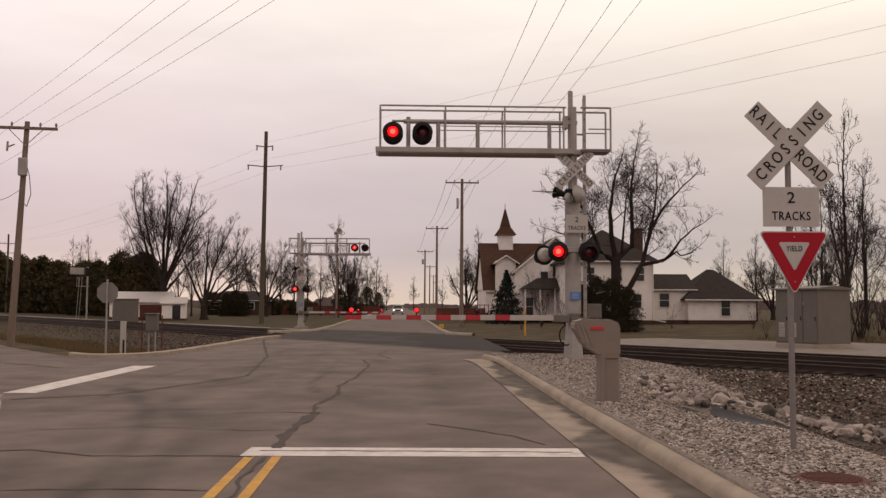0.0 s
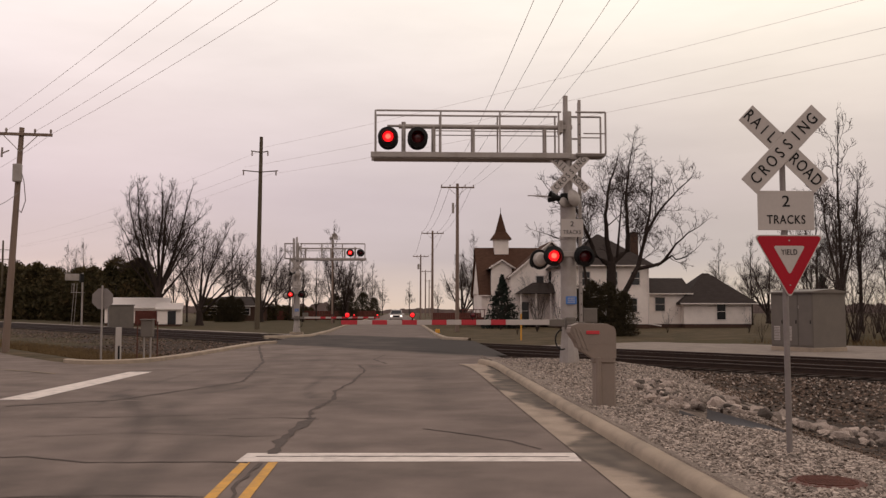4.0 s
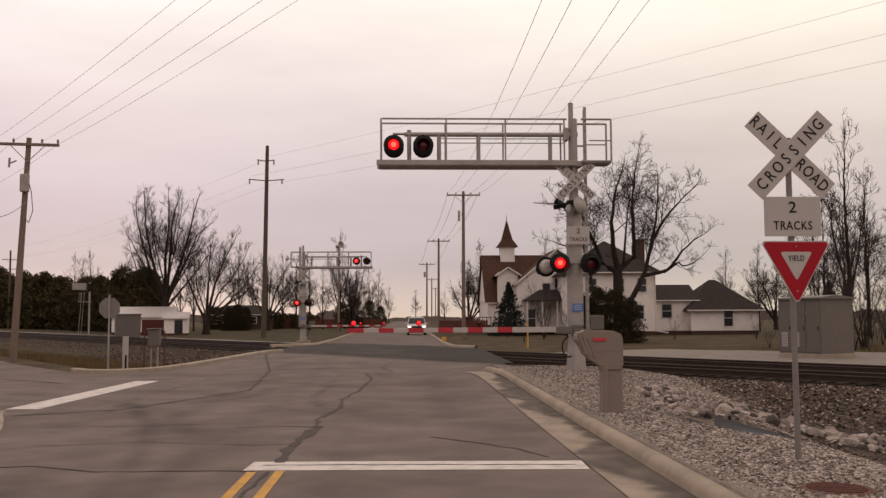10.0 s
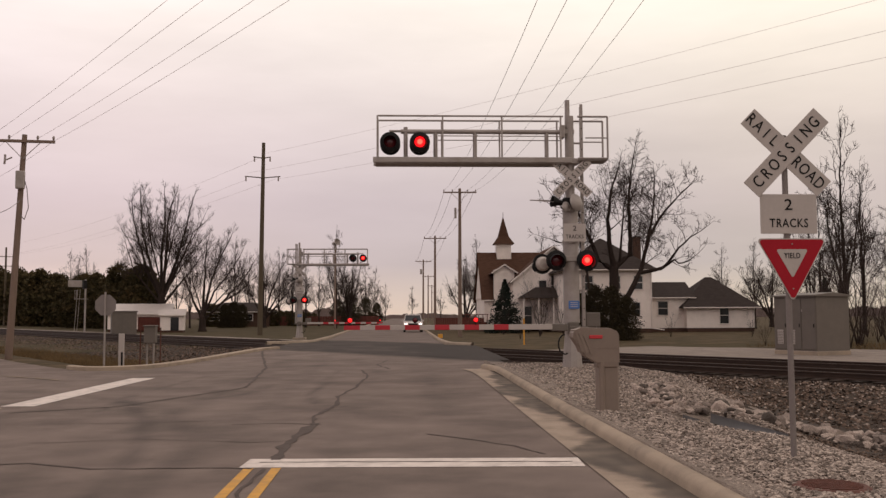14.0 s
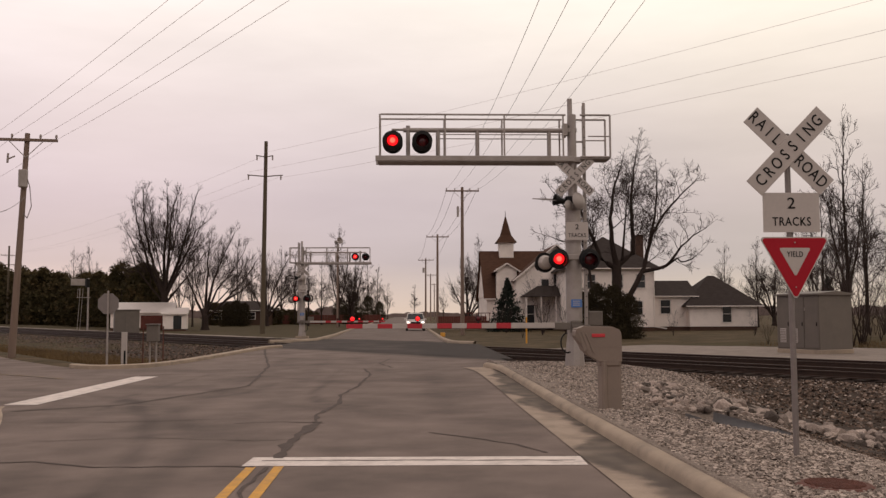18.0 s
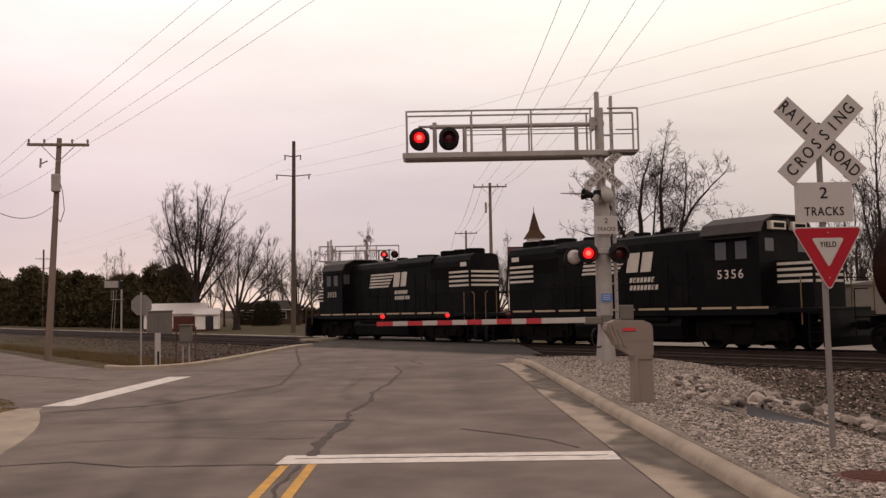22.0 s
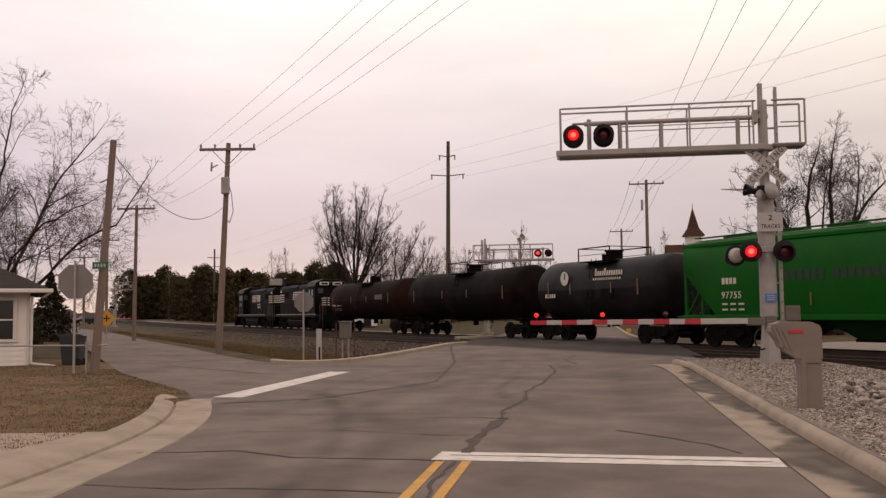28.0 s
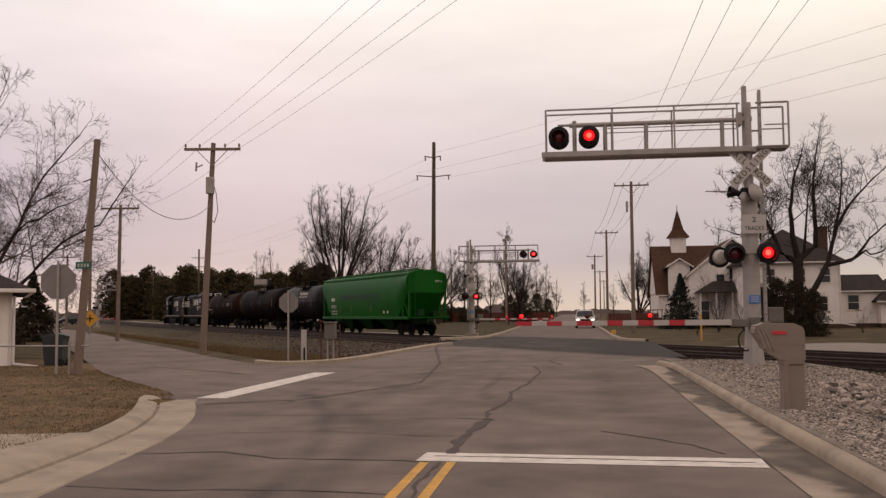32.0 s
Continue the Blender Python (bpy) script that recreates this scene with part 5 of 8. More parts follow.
def freight_truck(parent, x, r=0.46, base=1.75):
    """A two-axle freight truck: side frames, springs, bolster, wheelsets."""
    g = Geo()
    for s in (-1, 1):
        out = [(-base / 2 - 0.22, r + 0.10), (-base / 2 - 0.2, r + 0.22), (-0.45, r + 0.36), (0.45, r + 0.36), (base / 2 + 0.2, r + 0.22), (base / 2 + 0.22, r + 0.10),
               (base / 2 - 0.1, r + 0.02), (0.42, r - 0.22), (-0.42, r - 0.22), (-base / 2 + 0.1, r + 0.02)]
        g.prism([(x + a, b) for a, b in out], s * 0.98 - 0.06, s * 0.98 + 0.06, "y")
    truck = part("truck", g, FRAME_BLACK, parent, "two-axle freight truck")
    part("bolster", Geo().box((x, 0, r + 0.12), (0.4, 2.2, 0.26), 0.03), FRAME_BLACK, truck)
    for s in (-1, 1):
        for dx in (-0.16, 0.0, 0.16):
            part("spring", Geo().tube((x + dx, s * 1.0, r - 0.2), (x + dx, s * 1.0, r + 0.05), 0.06, n=8), FRAME_BLACK, truck)
        for e in (-1, 1):
            part("axle_cap", Geo().tube((x + e * base / 2, s * 0.98, r), (x + e * base / 2, s * 1.12, r), 0.10, 0.08, 10), WHEEL_STEEL, truck)
    for e in (-1, 1):
        wheelset(truck, x + e * base / 2, r)
    return truck


def side_m(x, y, z):
    """Frame of writing on the side that faces +y."""
    return Matrix(((-1, 0, 0, x), (0, 0, 1, y), (0, 1, 0, z), (0, 0, 0, 1)))


def bar(parent, x0, x1, y, z0, z1, mt, slant=0.0, name="stripe"):
    return part(name, Geo().prism([(x0, z0), (x1, z0), (x1 + slant, z1), (x0 + slant, z1)], y, y + 0.006, "y"), mt, parent)


def coupler(parent, x, s):
    part("coupler", Geo().box((x - s * 0.35, 0, 0.86), (0.8, 0.16, 0.18), 0.03).box((x, 0, 0.86), (0.22, 0.26, 0.3), 0.05), FRAME_BLACK, parent)


def locomotive(length, number, cab, label):
    """A four-axle road switcher; cab is +1 with the cab leading, -1 with the cab at the rear. +x is ahead."""
    L = thing("locomotive", label, "locomotive", group="locomotives")
    k, h = cab, length / 2
    yf = 0.90
    part("underframe", Geo().box((0, 0, 1.36), (length - 1.1, 3.02, 0.16), 0.02).box((0, 0, 1.18), (length - 2.4, 1.3, 0.3), 0.03), LOCO_BLACK, L)
    for s in (-1, 1):
        part("side_sill", Geo().box((0, s * 1.50, 1.36), (length - 4.2, 0.05, 0.30), 0.01), LOCO_BLACK, L)
        for i in range(9):
            xc = -(length - 4.6) / 2 + (i + 0.5) * (length - 4.6) / 9
            part("reflective_strip", Geo().box((xc, s * 1.53, 1.47), ((length - 4.6) / 9 - 0.22, 0.012, 0.075), 0.002), DIM_YELLOW, L)
    # end platforms, pilots, steps
    for e in (-1, 1):
        part("pilot", Geo().prism([(e * (h - 0.50), 0.18), (e * (h - 0.62), 1.30), (e * (h - 0.40), 1.30), (e * (h - 0.28), 0.5), (e * (h - 0.34), 0.18)], -1.48, 1.48, "y"), LOCO_BLACK, L)
        coupler(L, e * (h - 0.1), e)
        for s in (-1, 1):
            st = part("steps", Geo().box((e * (h - 0.95), s * 1.42, 0.75), (0.06, 0.22, 1.2), 0.01), LOCO_BLACK, L)
            for i in range(4):
                part("tread", Geo().box((e * (h - 0.75), s * 1.38, 0.36 + i * 0.3), (0.55, 0.28, 0.035), 0.005), FRAME_BLACK, st)
            part("grab_rail", Geo().pipe([(e * (h - 0.42), s * 1.48, 0.9), (e * (h - 0.42), s * 1.48, 2.35), (e * (h - 0.60), s * 1.48, 2.45)], 0.022, 6), SAFETY_YELLOW, L, "yellow grab rail")
            part("grab_rail", Geo().pipe([(e * (h - 1.22), s * 1.48, 0.9), (e * (h - 1.22), s * 1.48, 2.45)], 0.022, 6), SAFETY_YELLOW, L, "yellow grab rail")
        part("end_rail", Geo().pipe([(e * (h - 0.5), -1.3, 2.4), (e * (h - 0.5), 1.3, 2.4)], 0.02, 6), FRAME_BLACK, L)
    for s in (-1, 1):
        for i in range(8):
            xs = -k * (h - 2.2) + k * i * (length - 8.2) / 7
            part("stanchion", Geo().tube((xs, s * 1.48, 1.44), (xs, s * 1.48, 2.42), 0.016, n=5), FRAME_BLACK, L)
        part("handrail", Geo().tube((-k * (h - 1.3), s * 1.48, 2.42), (k * (h - 6.0), s * 1.48, 2.42), 0.018, n=6), FRAME_BLACK, L)
    # long hood with rounded shoulders
    x0, x1 = -k * (h - 1.45), k * (h - 5.0)
    sec = [(-yf, 1.44), (-yf, 4.0), (-yf + 0.1, 4.26), (-yf + 0.32, 4.36), (yf - 0.32, 4.36), (yf - 0.1, 4.26), (yf, 4.0), (yf, 1.44)]
    part("long_hood", Geo().prism(sec, x0, x1), LOCO_BLACK, L, "long engine hood")
    for i in range(9):
        xd = x1 - k * (0.7 + i * 0.93)
        for s in (-1, 1):
            dr = part("hood_door", Geo().box((xd, s * (yf + 0.012), 2.55), (0.84, 0.02, 1.95), 0.008), LOCO_BLACK, L)
            part("latch", Geo().box((xd + 0.3, s * (yf + 0.03), 2.6), (0.05, 0.02, 0.12)), FRAME_BLACK, dr)
    xb = x0 + k * 4.8
    part("blister", Geo().prism([(-0.96, 3.95), (-0.97, 4.12), (-0.72, 4.40), (0.72, 4.40), (0.97, 4.12), (0.96, 3.95)], xb - 1.6, xb + 1.6), LOCO_BLACK, L, "low brake housing on the hood")
    part("fan", Geo().tube((xb, 0, 4.40), (xb, 0, 4.54), 0.6, n=20), FRAME_BLACK, L)
    for i in range(3):
        xr = x0 + k * (0.75 + i * 1.05)
        part("fan", Geo().tube((xr, 0, 4.36), (xr, 0, 4.60), 0.5, n=18).tube((xr, 0, 4.60), (xr, 0, 4.63), 0.44, n=18), FRAME_BLACK, L, "round radiator fan")
    for s in (-1, 1):
        part("radiator_grille", Geo().box((x0 + k * 1.8, s * (yf + 0.012), 3.45), (3.0, 0.03, 0.6), 0.01), FRAME_BLACK, L)
    part("exhaust_stack", Geo().box((xb + k * 2.5, 0, 4.44), (0.6, 0.4, 0.2), 0.03), FRAME_BLACK, L)
    part("horn", Geo().box((xb + k * 3.6, 0.2, 4.42), (0.35, 0.3, 0.12), 0.02).tube((xb + k * 3.6, 0.2, 4.52), (xb + k * 4.1, 0.2, 4.54), 0.05, 0.1, 8), FRAME_BLACK, L)
    # cab
    c0, c1 = k * (h - 5.0), k * (h - 2.7)
    mid = (c0 + c1) / 2
    cabp = part("cab", Geo().prism([(-1.5, 1.44), (-1.5, 4.05), (-1.32, 4.38), (-0.7, 4.62), (0.7, 4.62), (1.32, 4.38), (1.5, 4.05), (1.5, 1.44)], c0, c1), LOCO_BLACK, L, "driver's cab with side windows")
    part("roof", Geo().prism([(-1.56, 4.03), (-1.36, 4.40), (-0.72, 4.66), (0.72, 4.66), (1.36, 4.40), (1.56, 4.03), (1.52, 4.00), (1.33, 4.35), (0.7, 4.60), (-0.7, 4.60), (-1.33, 4.35), (-1.52, 4.00)], c0 - k * 0.12, c1 + k * 0.10), CAB_ROOF, cabp)
    for s in (-1, 1):
        for dx in (-0.42, 0.42):
            part("window", Geo().box((mid + dx, s * 1.505, 3.45), (0.46, 0.02, 0.62), 0.02), SKY_GLASS if s > 0 else GLASS, cabp)
        part("awning", Geo().box((mid, s * 1.62, 3.86), (1.7, 0.25, 0.03), 0.01), LOCO_BLACK, cabp)
        part("windscreen", Geo().box((c1 + k * 0.012, s * 0.95, 3.6), (0.02, 0.5, 0.45), 0.02), SKY_GLASS, cabp)
        part("back_window", Geo().box((c0 - k * 0.012, s * 1.2, 3.5), (0.02, 0.4, 0.55), 0.02), SKY_GLASS, cabp)
        bd = part("number_board", Geo().box((c1 + k * 0.1, s * 0.62, 4.26), (0.2, 0.85, 0.3), 0.02), WHITE_PAINT, cabp, "lit number board")
        part("bar", Geo().box((c1 + k * 0.21, s * 0.62, 4.26), (0.01, 0.6, 0.16)), LOCO_BLACK, bd)
    hd = part("headlight", Geo().tube((c1 + k * 0.02, 0.0, 4.40), (c1 + k * 0.14, 0.0, 4.40), 0.12, n=14), CAB_ROOF, cabp)
    for i, c in enumerate(number):
        lettering("digit", c, 0.44, WHITE_PAINT, L, side_m(mid + 0.05 - (i - 1.5) * 0.29, 1.512, 2.62), 0.003, 1.05, "white digit of the road number")
    # short hood
    n1 = k * (h - 1.1)
    part("short_hood", Geo().prism([(-yf, 1.44), (-yf, 2.85), (-yf + 0.15, 3.05), (yf - 0.15, 3.05), (yf, 2.85), (yf, 1.44)], c1, n1), LOCO_BLACK, L, "low nose")
    for i in range(4):
        for s in (-1, 1):
            part("nose_stripe", Geo().box(((c1 + n1) / 2 + k * 0.1, s * (yf + 0.006), 2.32 + i * 0.2), (abs(n1 - c1) - 0.3, 0.012, 0.09)), WHITE_PAINT, L)
        part("nose_stripe", Geo().box((n1 + k * 0.006, 0, 2.32 + i * 0.2), (0.012, 1.6, 0.09)), WHITE_PAINT, L)
    # emblem: five bars with slanted ends, two plain leaning blocks, two lines of print
    ex = -0.75 if k > 0 else 0.15
    for i in range(5):
        zb = 2.92 + i * 0.165
        part("emblem_bar", Geo().prism([(ex + 2.62 - 0.05 * i, zb), (ex + 0.62 - 0.15 * i, zb), (ex + 0.55 - 0.15 * i, zb + 0.095), (ex + 2.59 - 0.05 * i, zb + 0.095)], yf + 0.03, yf + 0.036, "y"), WHITE_PAINT, L)
    for x0_, w in ((ex + 0.14, 0.60), (ex - 0.60, 0.52)):
        part("emblem_block", Geo().prism([(x0_, 2.92), (x0_ - w, 2.92), (x0_ - w - 0.16, 3.68), (x0_ - 0.16, 3.68)], yf + 0.03, yf + 0.036, "y"), WHITE_PAINT, L)
    for z, count in ((2.52, 7), (2.22, 8)):
        for j in range(count):
            bar(L, ex - 0.02 - j * 0.185 - 0.13, ex - 0.02 - j * 0.185, yf + 0.03, z, z + 0.19, WHITE_PAINT, -0.04, "line_of_print")
    # striped hood end
    for i in range(4):
        bar(L, x0 + k * 0.1 if k > 0 else x0 - 1.7, x0 + k * 1.7 if k > 0 else x0 - 0.1, yf + 0.03, 2.75 + i * 0.22, 2.85 + i * 0.22, WHITE_PAINT, 0, "end_stripe")
        part("end_stripe", Geo().box((x0 - k * 0.008, 0, 2.80 + i * 0.22), (0.012, 1.7, 0.10)), WHITE_PAINT, L)
    bar(L, x0 + k * 0.25 if k > 0 else x0 - 0.75, x0 + k * 0.75 if k > 0 else x0 - 0.25, yf + 0.03, 3.72, 3.92, WHITE_PAINT, 0, "number_board")
    # trucks and tank
    for e in (-1, 1):
        xt = e * (h - 3.75)
        tr = part("truck", Geo().prism([(xt - 2.0, 0.50), (xt - 1.95, 1.0), (xt - 0.6, 1.12), (xt + 0.6, 1.12), (xt + 1.95, 1.0), (xt + 2.0, 0.50), (xt + 1.75, 0.30), (xt + 0.95, 0.34), (xt + 0.7, 0.20), (xt - 0.7, 0.20), (xt - 0.95, 0.34), (xt - 1.75, 0.30)], 1.02, 1.16, "y")
                  .prism([(xt - 1.95, 0.55), (xt - 1.9, 0.95), (xt + 1.9, 0.95), (xt + 1.95, 0.55), (xt + 0.7, 0.30), (xt - 0.7, 0.30)], -1.16, -1.02, "y"), FRAME_BLACK, L, "two-axle locomotive truck")
        for a in (-1.37, 1.37):
            wheelset(tr, xt + a, 0.5)
            part("journal", Geo().box((xt + a, 1.2, 0.5), (0.34, 0.14, 0.34), 0.04), FRAME_BLACK, tr)
        # plain dark blocks added to shut out the bright ground seen beneath
        part("traction_motor", Geo().box((xt, 0, 0.50), (3.9, 1.3, 0.66), 0.08).box((xt, 0, 0.95), (3.2, 1.9, 0.3), 0.05), FRAME_BLACK, tr)
        for a in (-0.75, 0.75):
            part("brake_shoe", Geo().box((xt + a, 1.1, 0.42), (0.16, 0.16, 0.5), 0.03).box((xt + a * 0.6, 1.18, 0.72), (0.12, 0.1, 0.6), 0.02), FRAME_BLACK, tr)
        for a in (-1.8, 1.8):
            part("sand_pipe", Geo().pipe([(xt + a, 1.2, 1.2), (xt + a, 1.2, 0.5), (xt + a * 0.97, 1.0, 0.12)], 0.03, 6), FRAME_BLACK, tr)
        part("brake_cylinder", Geo().tube((xt - 0.5, 1.25, 0.95), (xt + 0.5, 1.25, 0.95), 0.1, n=10), FRAME_BLACK, tr)
    part("fuel_tank", Geo().prism([(-1.3, 1.2), (-1.44, 0.85), (-1.34, 0.36), (-0.9, 0.22), (0.9, 0.22), (1.34, 0.36), (1.44, 0.85), (1.3, 1.2)], -2.75, 2.75), LOCO_BLACK, L, "fuel tank under the frame")
    part("air_tank", Geo().tube((-2.2, 1.36, 1.08), (2.0, 1.36, 1.08), 0.14, n=10), FRAME_BLACK, L)
    return L


def tank_car(length, radius, mt, label, sag=0.10, number=None, emblem=False):
    c = thing("tank_car", label, "tank car", group="tank cars")
    h = length / 2
    zc = 1.12 + radius
    he = h - 0.85
    n = 28

    def ring(x, r, dz=0.0):
        return [(x, r * math.cos(2 * math.pi * j / n), zc + dz + r * math.sin(2 * math.pi * j / n)) for j in range(n + 1)]
    rows = []
    for x, f in ((-he, 0.02), (-he + 0.03, 0.42), (-he + 0.14, 0.74), (-he + 0.34, 0.93), (-he + 0.6, 1.0)):
        rows.append(ring(x, radius * f, 0.0))
    rows += [ring(x, radius, -sag * (1 - abs(x) / he)) for x in (-he * 0.6, -he * 0.3, -0.05, 0.0, 0.05, he * 0.3, he * 0.6)]
    for x, f in ((he - 0.6, 1.0), (he - 0.34, 0.93), (he - 0.14, 0.74), (he - 0.03, 0.42), (he, 0.02)):
        rows.append(ring(x, radius * f, 0.0))
    part("tank", Geo().strip(rows), mt, c, "cylindrical tank shell", True)
    for x in (-he * 0.62, 0.0, he * 0.62):
        part("weld_band", Geo().strip([ring(x - 0.05, radius + 0.008, -sag * (1 - abs(x) / he)), ring(x + 0.05, radius + 0.008, -sag * (1 - abs(x) / he))]), mt, c)
    top = zc + radius - sag
    man = part("manway", Geo().tube((0, 0, top - 0.1), (0, 0, top + 0.38), 0.42, n=18).tube((0, 0, top + 0.38), (0, 0, top + 0.46), 0.5, 0.44, 18), FRAME_BLACK, c, "manway dome with fittings", True)
    part("fitting", Geo().tube((0.7, 0.1, top - 0.05), (0.7, 0.1, top + 0.28), 0.12, n=10), FRAME_BLACK, man)
    plat = part("platform", Geo().box((0, 0.95, top - 0.12), (2.6, 0.6, 0.04), 0.005).box((0, -0.95, top - 0.12), (2.6, 0.6, 0.04), 0.005), FRAME_BLACK, c, "steel grating platform")
    for s in (-1, 1):
        part("rail", Geo().pipe([(-1.3, s * 1.25, top - 0.1), (-1.3, s * 1.25, top + 0.55), (1.3, s * 1.25, top + 0.55), (1.3, s * 1.25, top - 0.1)], 0.034, 6), FRAME_BLACK, plat)
        part("rail", Geo().tube((-1.3, s * 1.25, top + 0.2), (1.3, s * 1.25, top + 0.2), 0.015, n=6), FRAME_BLACK, plat)
        part("end_rail", Geo().tube((s * 1.3, -1.25, top + 0.55), (s * 1.3, 1.25, top + 0.55), 0.02, n=6), FRAME_BLACK, plat)
        lad = part("ladder", Geo().tube((-0.2, s * (radius + 0.22), 1.0), (-0.2, s * 1.25, top), 0.018, n=6).tube((0.2, s * (radius + 0.22), 1.0), (0.2, s * 1.25, top), 0.018, n=6), FRAME_BLACK, c)
        for i in range(8):
            part("rung", Geo().tube((-0.2, s * (radius + 0.2 - 0.03 * i), 1.1 + i * 0.36), (0.2, s * (radius + 0.2 - 0.03 * i), 1.1 + i * 0.36), 0.012, n=5), FRAME_BLACK, lad)
    part("outlet", Geo().tube((0, 0, zc - radius - sag - 0.3), (0, 0, zc - radius + 0.2), 0.18, n=12), FRAME_BLACK, c)
    for e in (-1, 1):
        part("stub_sill", Geo().box((e * (h - 1.55), 0, 1.02), (2.4, 0.5, 0.34), 0.03), FRAME_BLACK, c)
        part("saddle", Geo().prism([(-1.15, 1.5), (-0.8, 1.0), (0.8, 1.0), (1.15, 1.5)], e * (h - 2.0) - 0.2, e * (h - 2.0) + 0.2), FRAME_BLACK, c)
        part("end_platform", Geo().box((e * (h - 0.75), 0, 1.14), (0.5, 2.9, 0.06), 0.01), FRAME_BLACK, c)
        for s in (-1, 1):
            part("grab_rail", Geo().pipe([(e * (h - 0.55), s * 1.42, 0.5), (e * (h - 0.55), s * 1.42, 2.0), (e * (h - 1.0), s * 1.42, 2.0)], 0.018, 6), FRAME_BLACK, c)
            part("reflective_strip", Geo().box((e * (h - 2.4), s * (radius + 0.015), zc), (0.1, 0.012, 0.75), 0.002), SAFETY_YELLOW, c)
        part("reflective_strip", Geo().box((e * 1.7, radius + 0.015, zc), (0.09, 0.012, 0.5), 0.002), SAFETY_YELLOW, c)
        coupler(c, e * (h - 0.1), e)
        freight_truck(c, e * (h - 2.0))
    yb = radius + 0.006
    if number:
        lettering("car_number", number, 0.34, WHITE_PAINT, c, side_m(he - 2.95, yb - 0.05, zc - 0.38), 0.003, 1.0, "white car number")
        for j in range(4):
            bar(c, he - 1.35 - j * 0.2 - 0.13, he - 1.35 - j * 0.2, yb - 0.05, zc - 0.49, zc - 0.27, WHITE_PAINT, 0, "line_of_print")
        for i in range(2):
            for j in range(5):
                bar(c, he - 1.9 - 0.36 * j - 0.26, he - 1.9 - 0.36 * j, yb - 0.08 - 0.04 * i, zc - 0.72 - 0.14 * i, zc - 0.67 - 0.14 * i, DULL_PRINT, 0, "line_of_print")
        part("placard", Geo().box((-he * 0.55, yb, zc + 0.12), (1.5, 0.012, 0.36), 0.003), DULL_PRINT, c, "faded stencil panel")
        for i in range(3):
            part("line_of_print", Geo().box((-he * 0.97, 0.52, zc + 0.75 - i * 0.17), (0.012, 0.55, 0.06)), DULL_PRINT, c)
    if emblem:
        g = Geo().lathe([(0.001, 0), (0.36, 0), (0.36, 0.006), (0.001, 0.008)], 28, pose(he * 0.42, yb - 0.01, zc + 0.55, -90, 0, 0))
        ro = part("roundel", g, WHITE_PAINT, c, "round white emblem")
        part("roundel_mark", Geo().prism([(he * 0.42 - 0.06, zc + 0.5), (he * 0.42 + 0.02, zc + 0.5), (he * 0.42 - 0.02, zc + 0.82), (he * 0.42 - 0.1, zc + 0.80)], yb + 0.003, yb + 0.012, "y"), TANK_GREY, ro)
        for j in range(12):
            tall = 0.34 if j in (0, 4) else 0.22
            bar(c, -0.25 - j * 0.185 - 0.13, -0.25 - j * 0.185, yb - 0.14, zc + 0.60, zc + 0.60 + tall, WHITE_PAINT, -0.05, "emblem_block")
        for j in range(13):
            bar(c, -0.22 - j * 0.175 - 0.09, -0.22 - j * 0.175, yb - 0.05, zc + 0.38, zc + 0.49, WHITE_PAINT, 0, "line_of_print")
        for j in range(5):
            bar(c, he - 1.4 - j * 0.2, he - 1.26 - j * 0.2, yb, zc - 0.42, zc - 0.22, WHITE_PAINT, 0, "line_of_print")
        bar(c, -1.9, -0.9, yb, zc - 0.5, zc - 0.05, TANK_BLACK, 0, "stencil_panel")
    return c


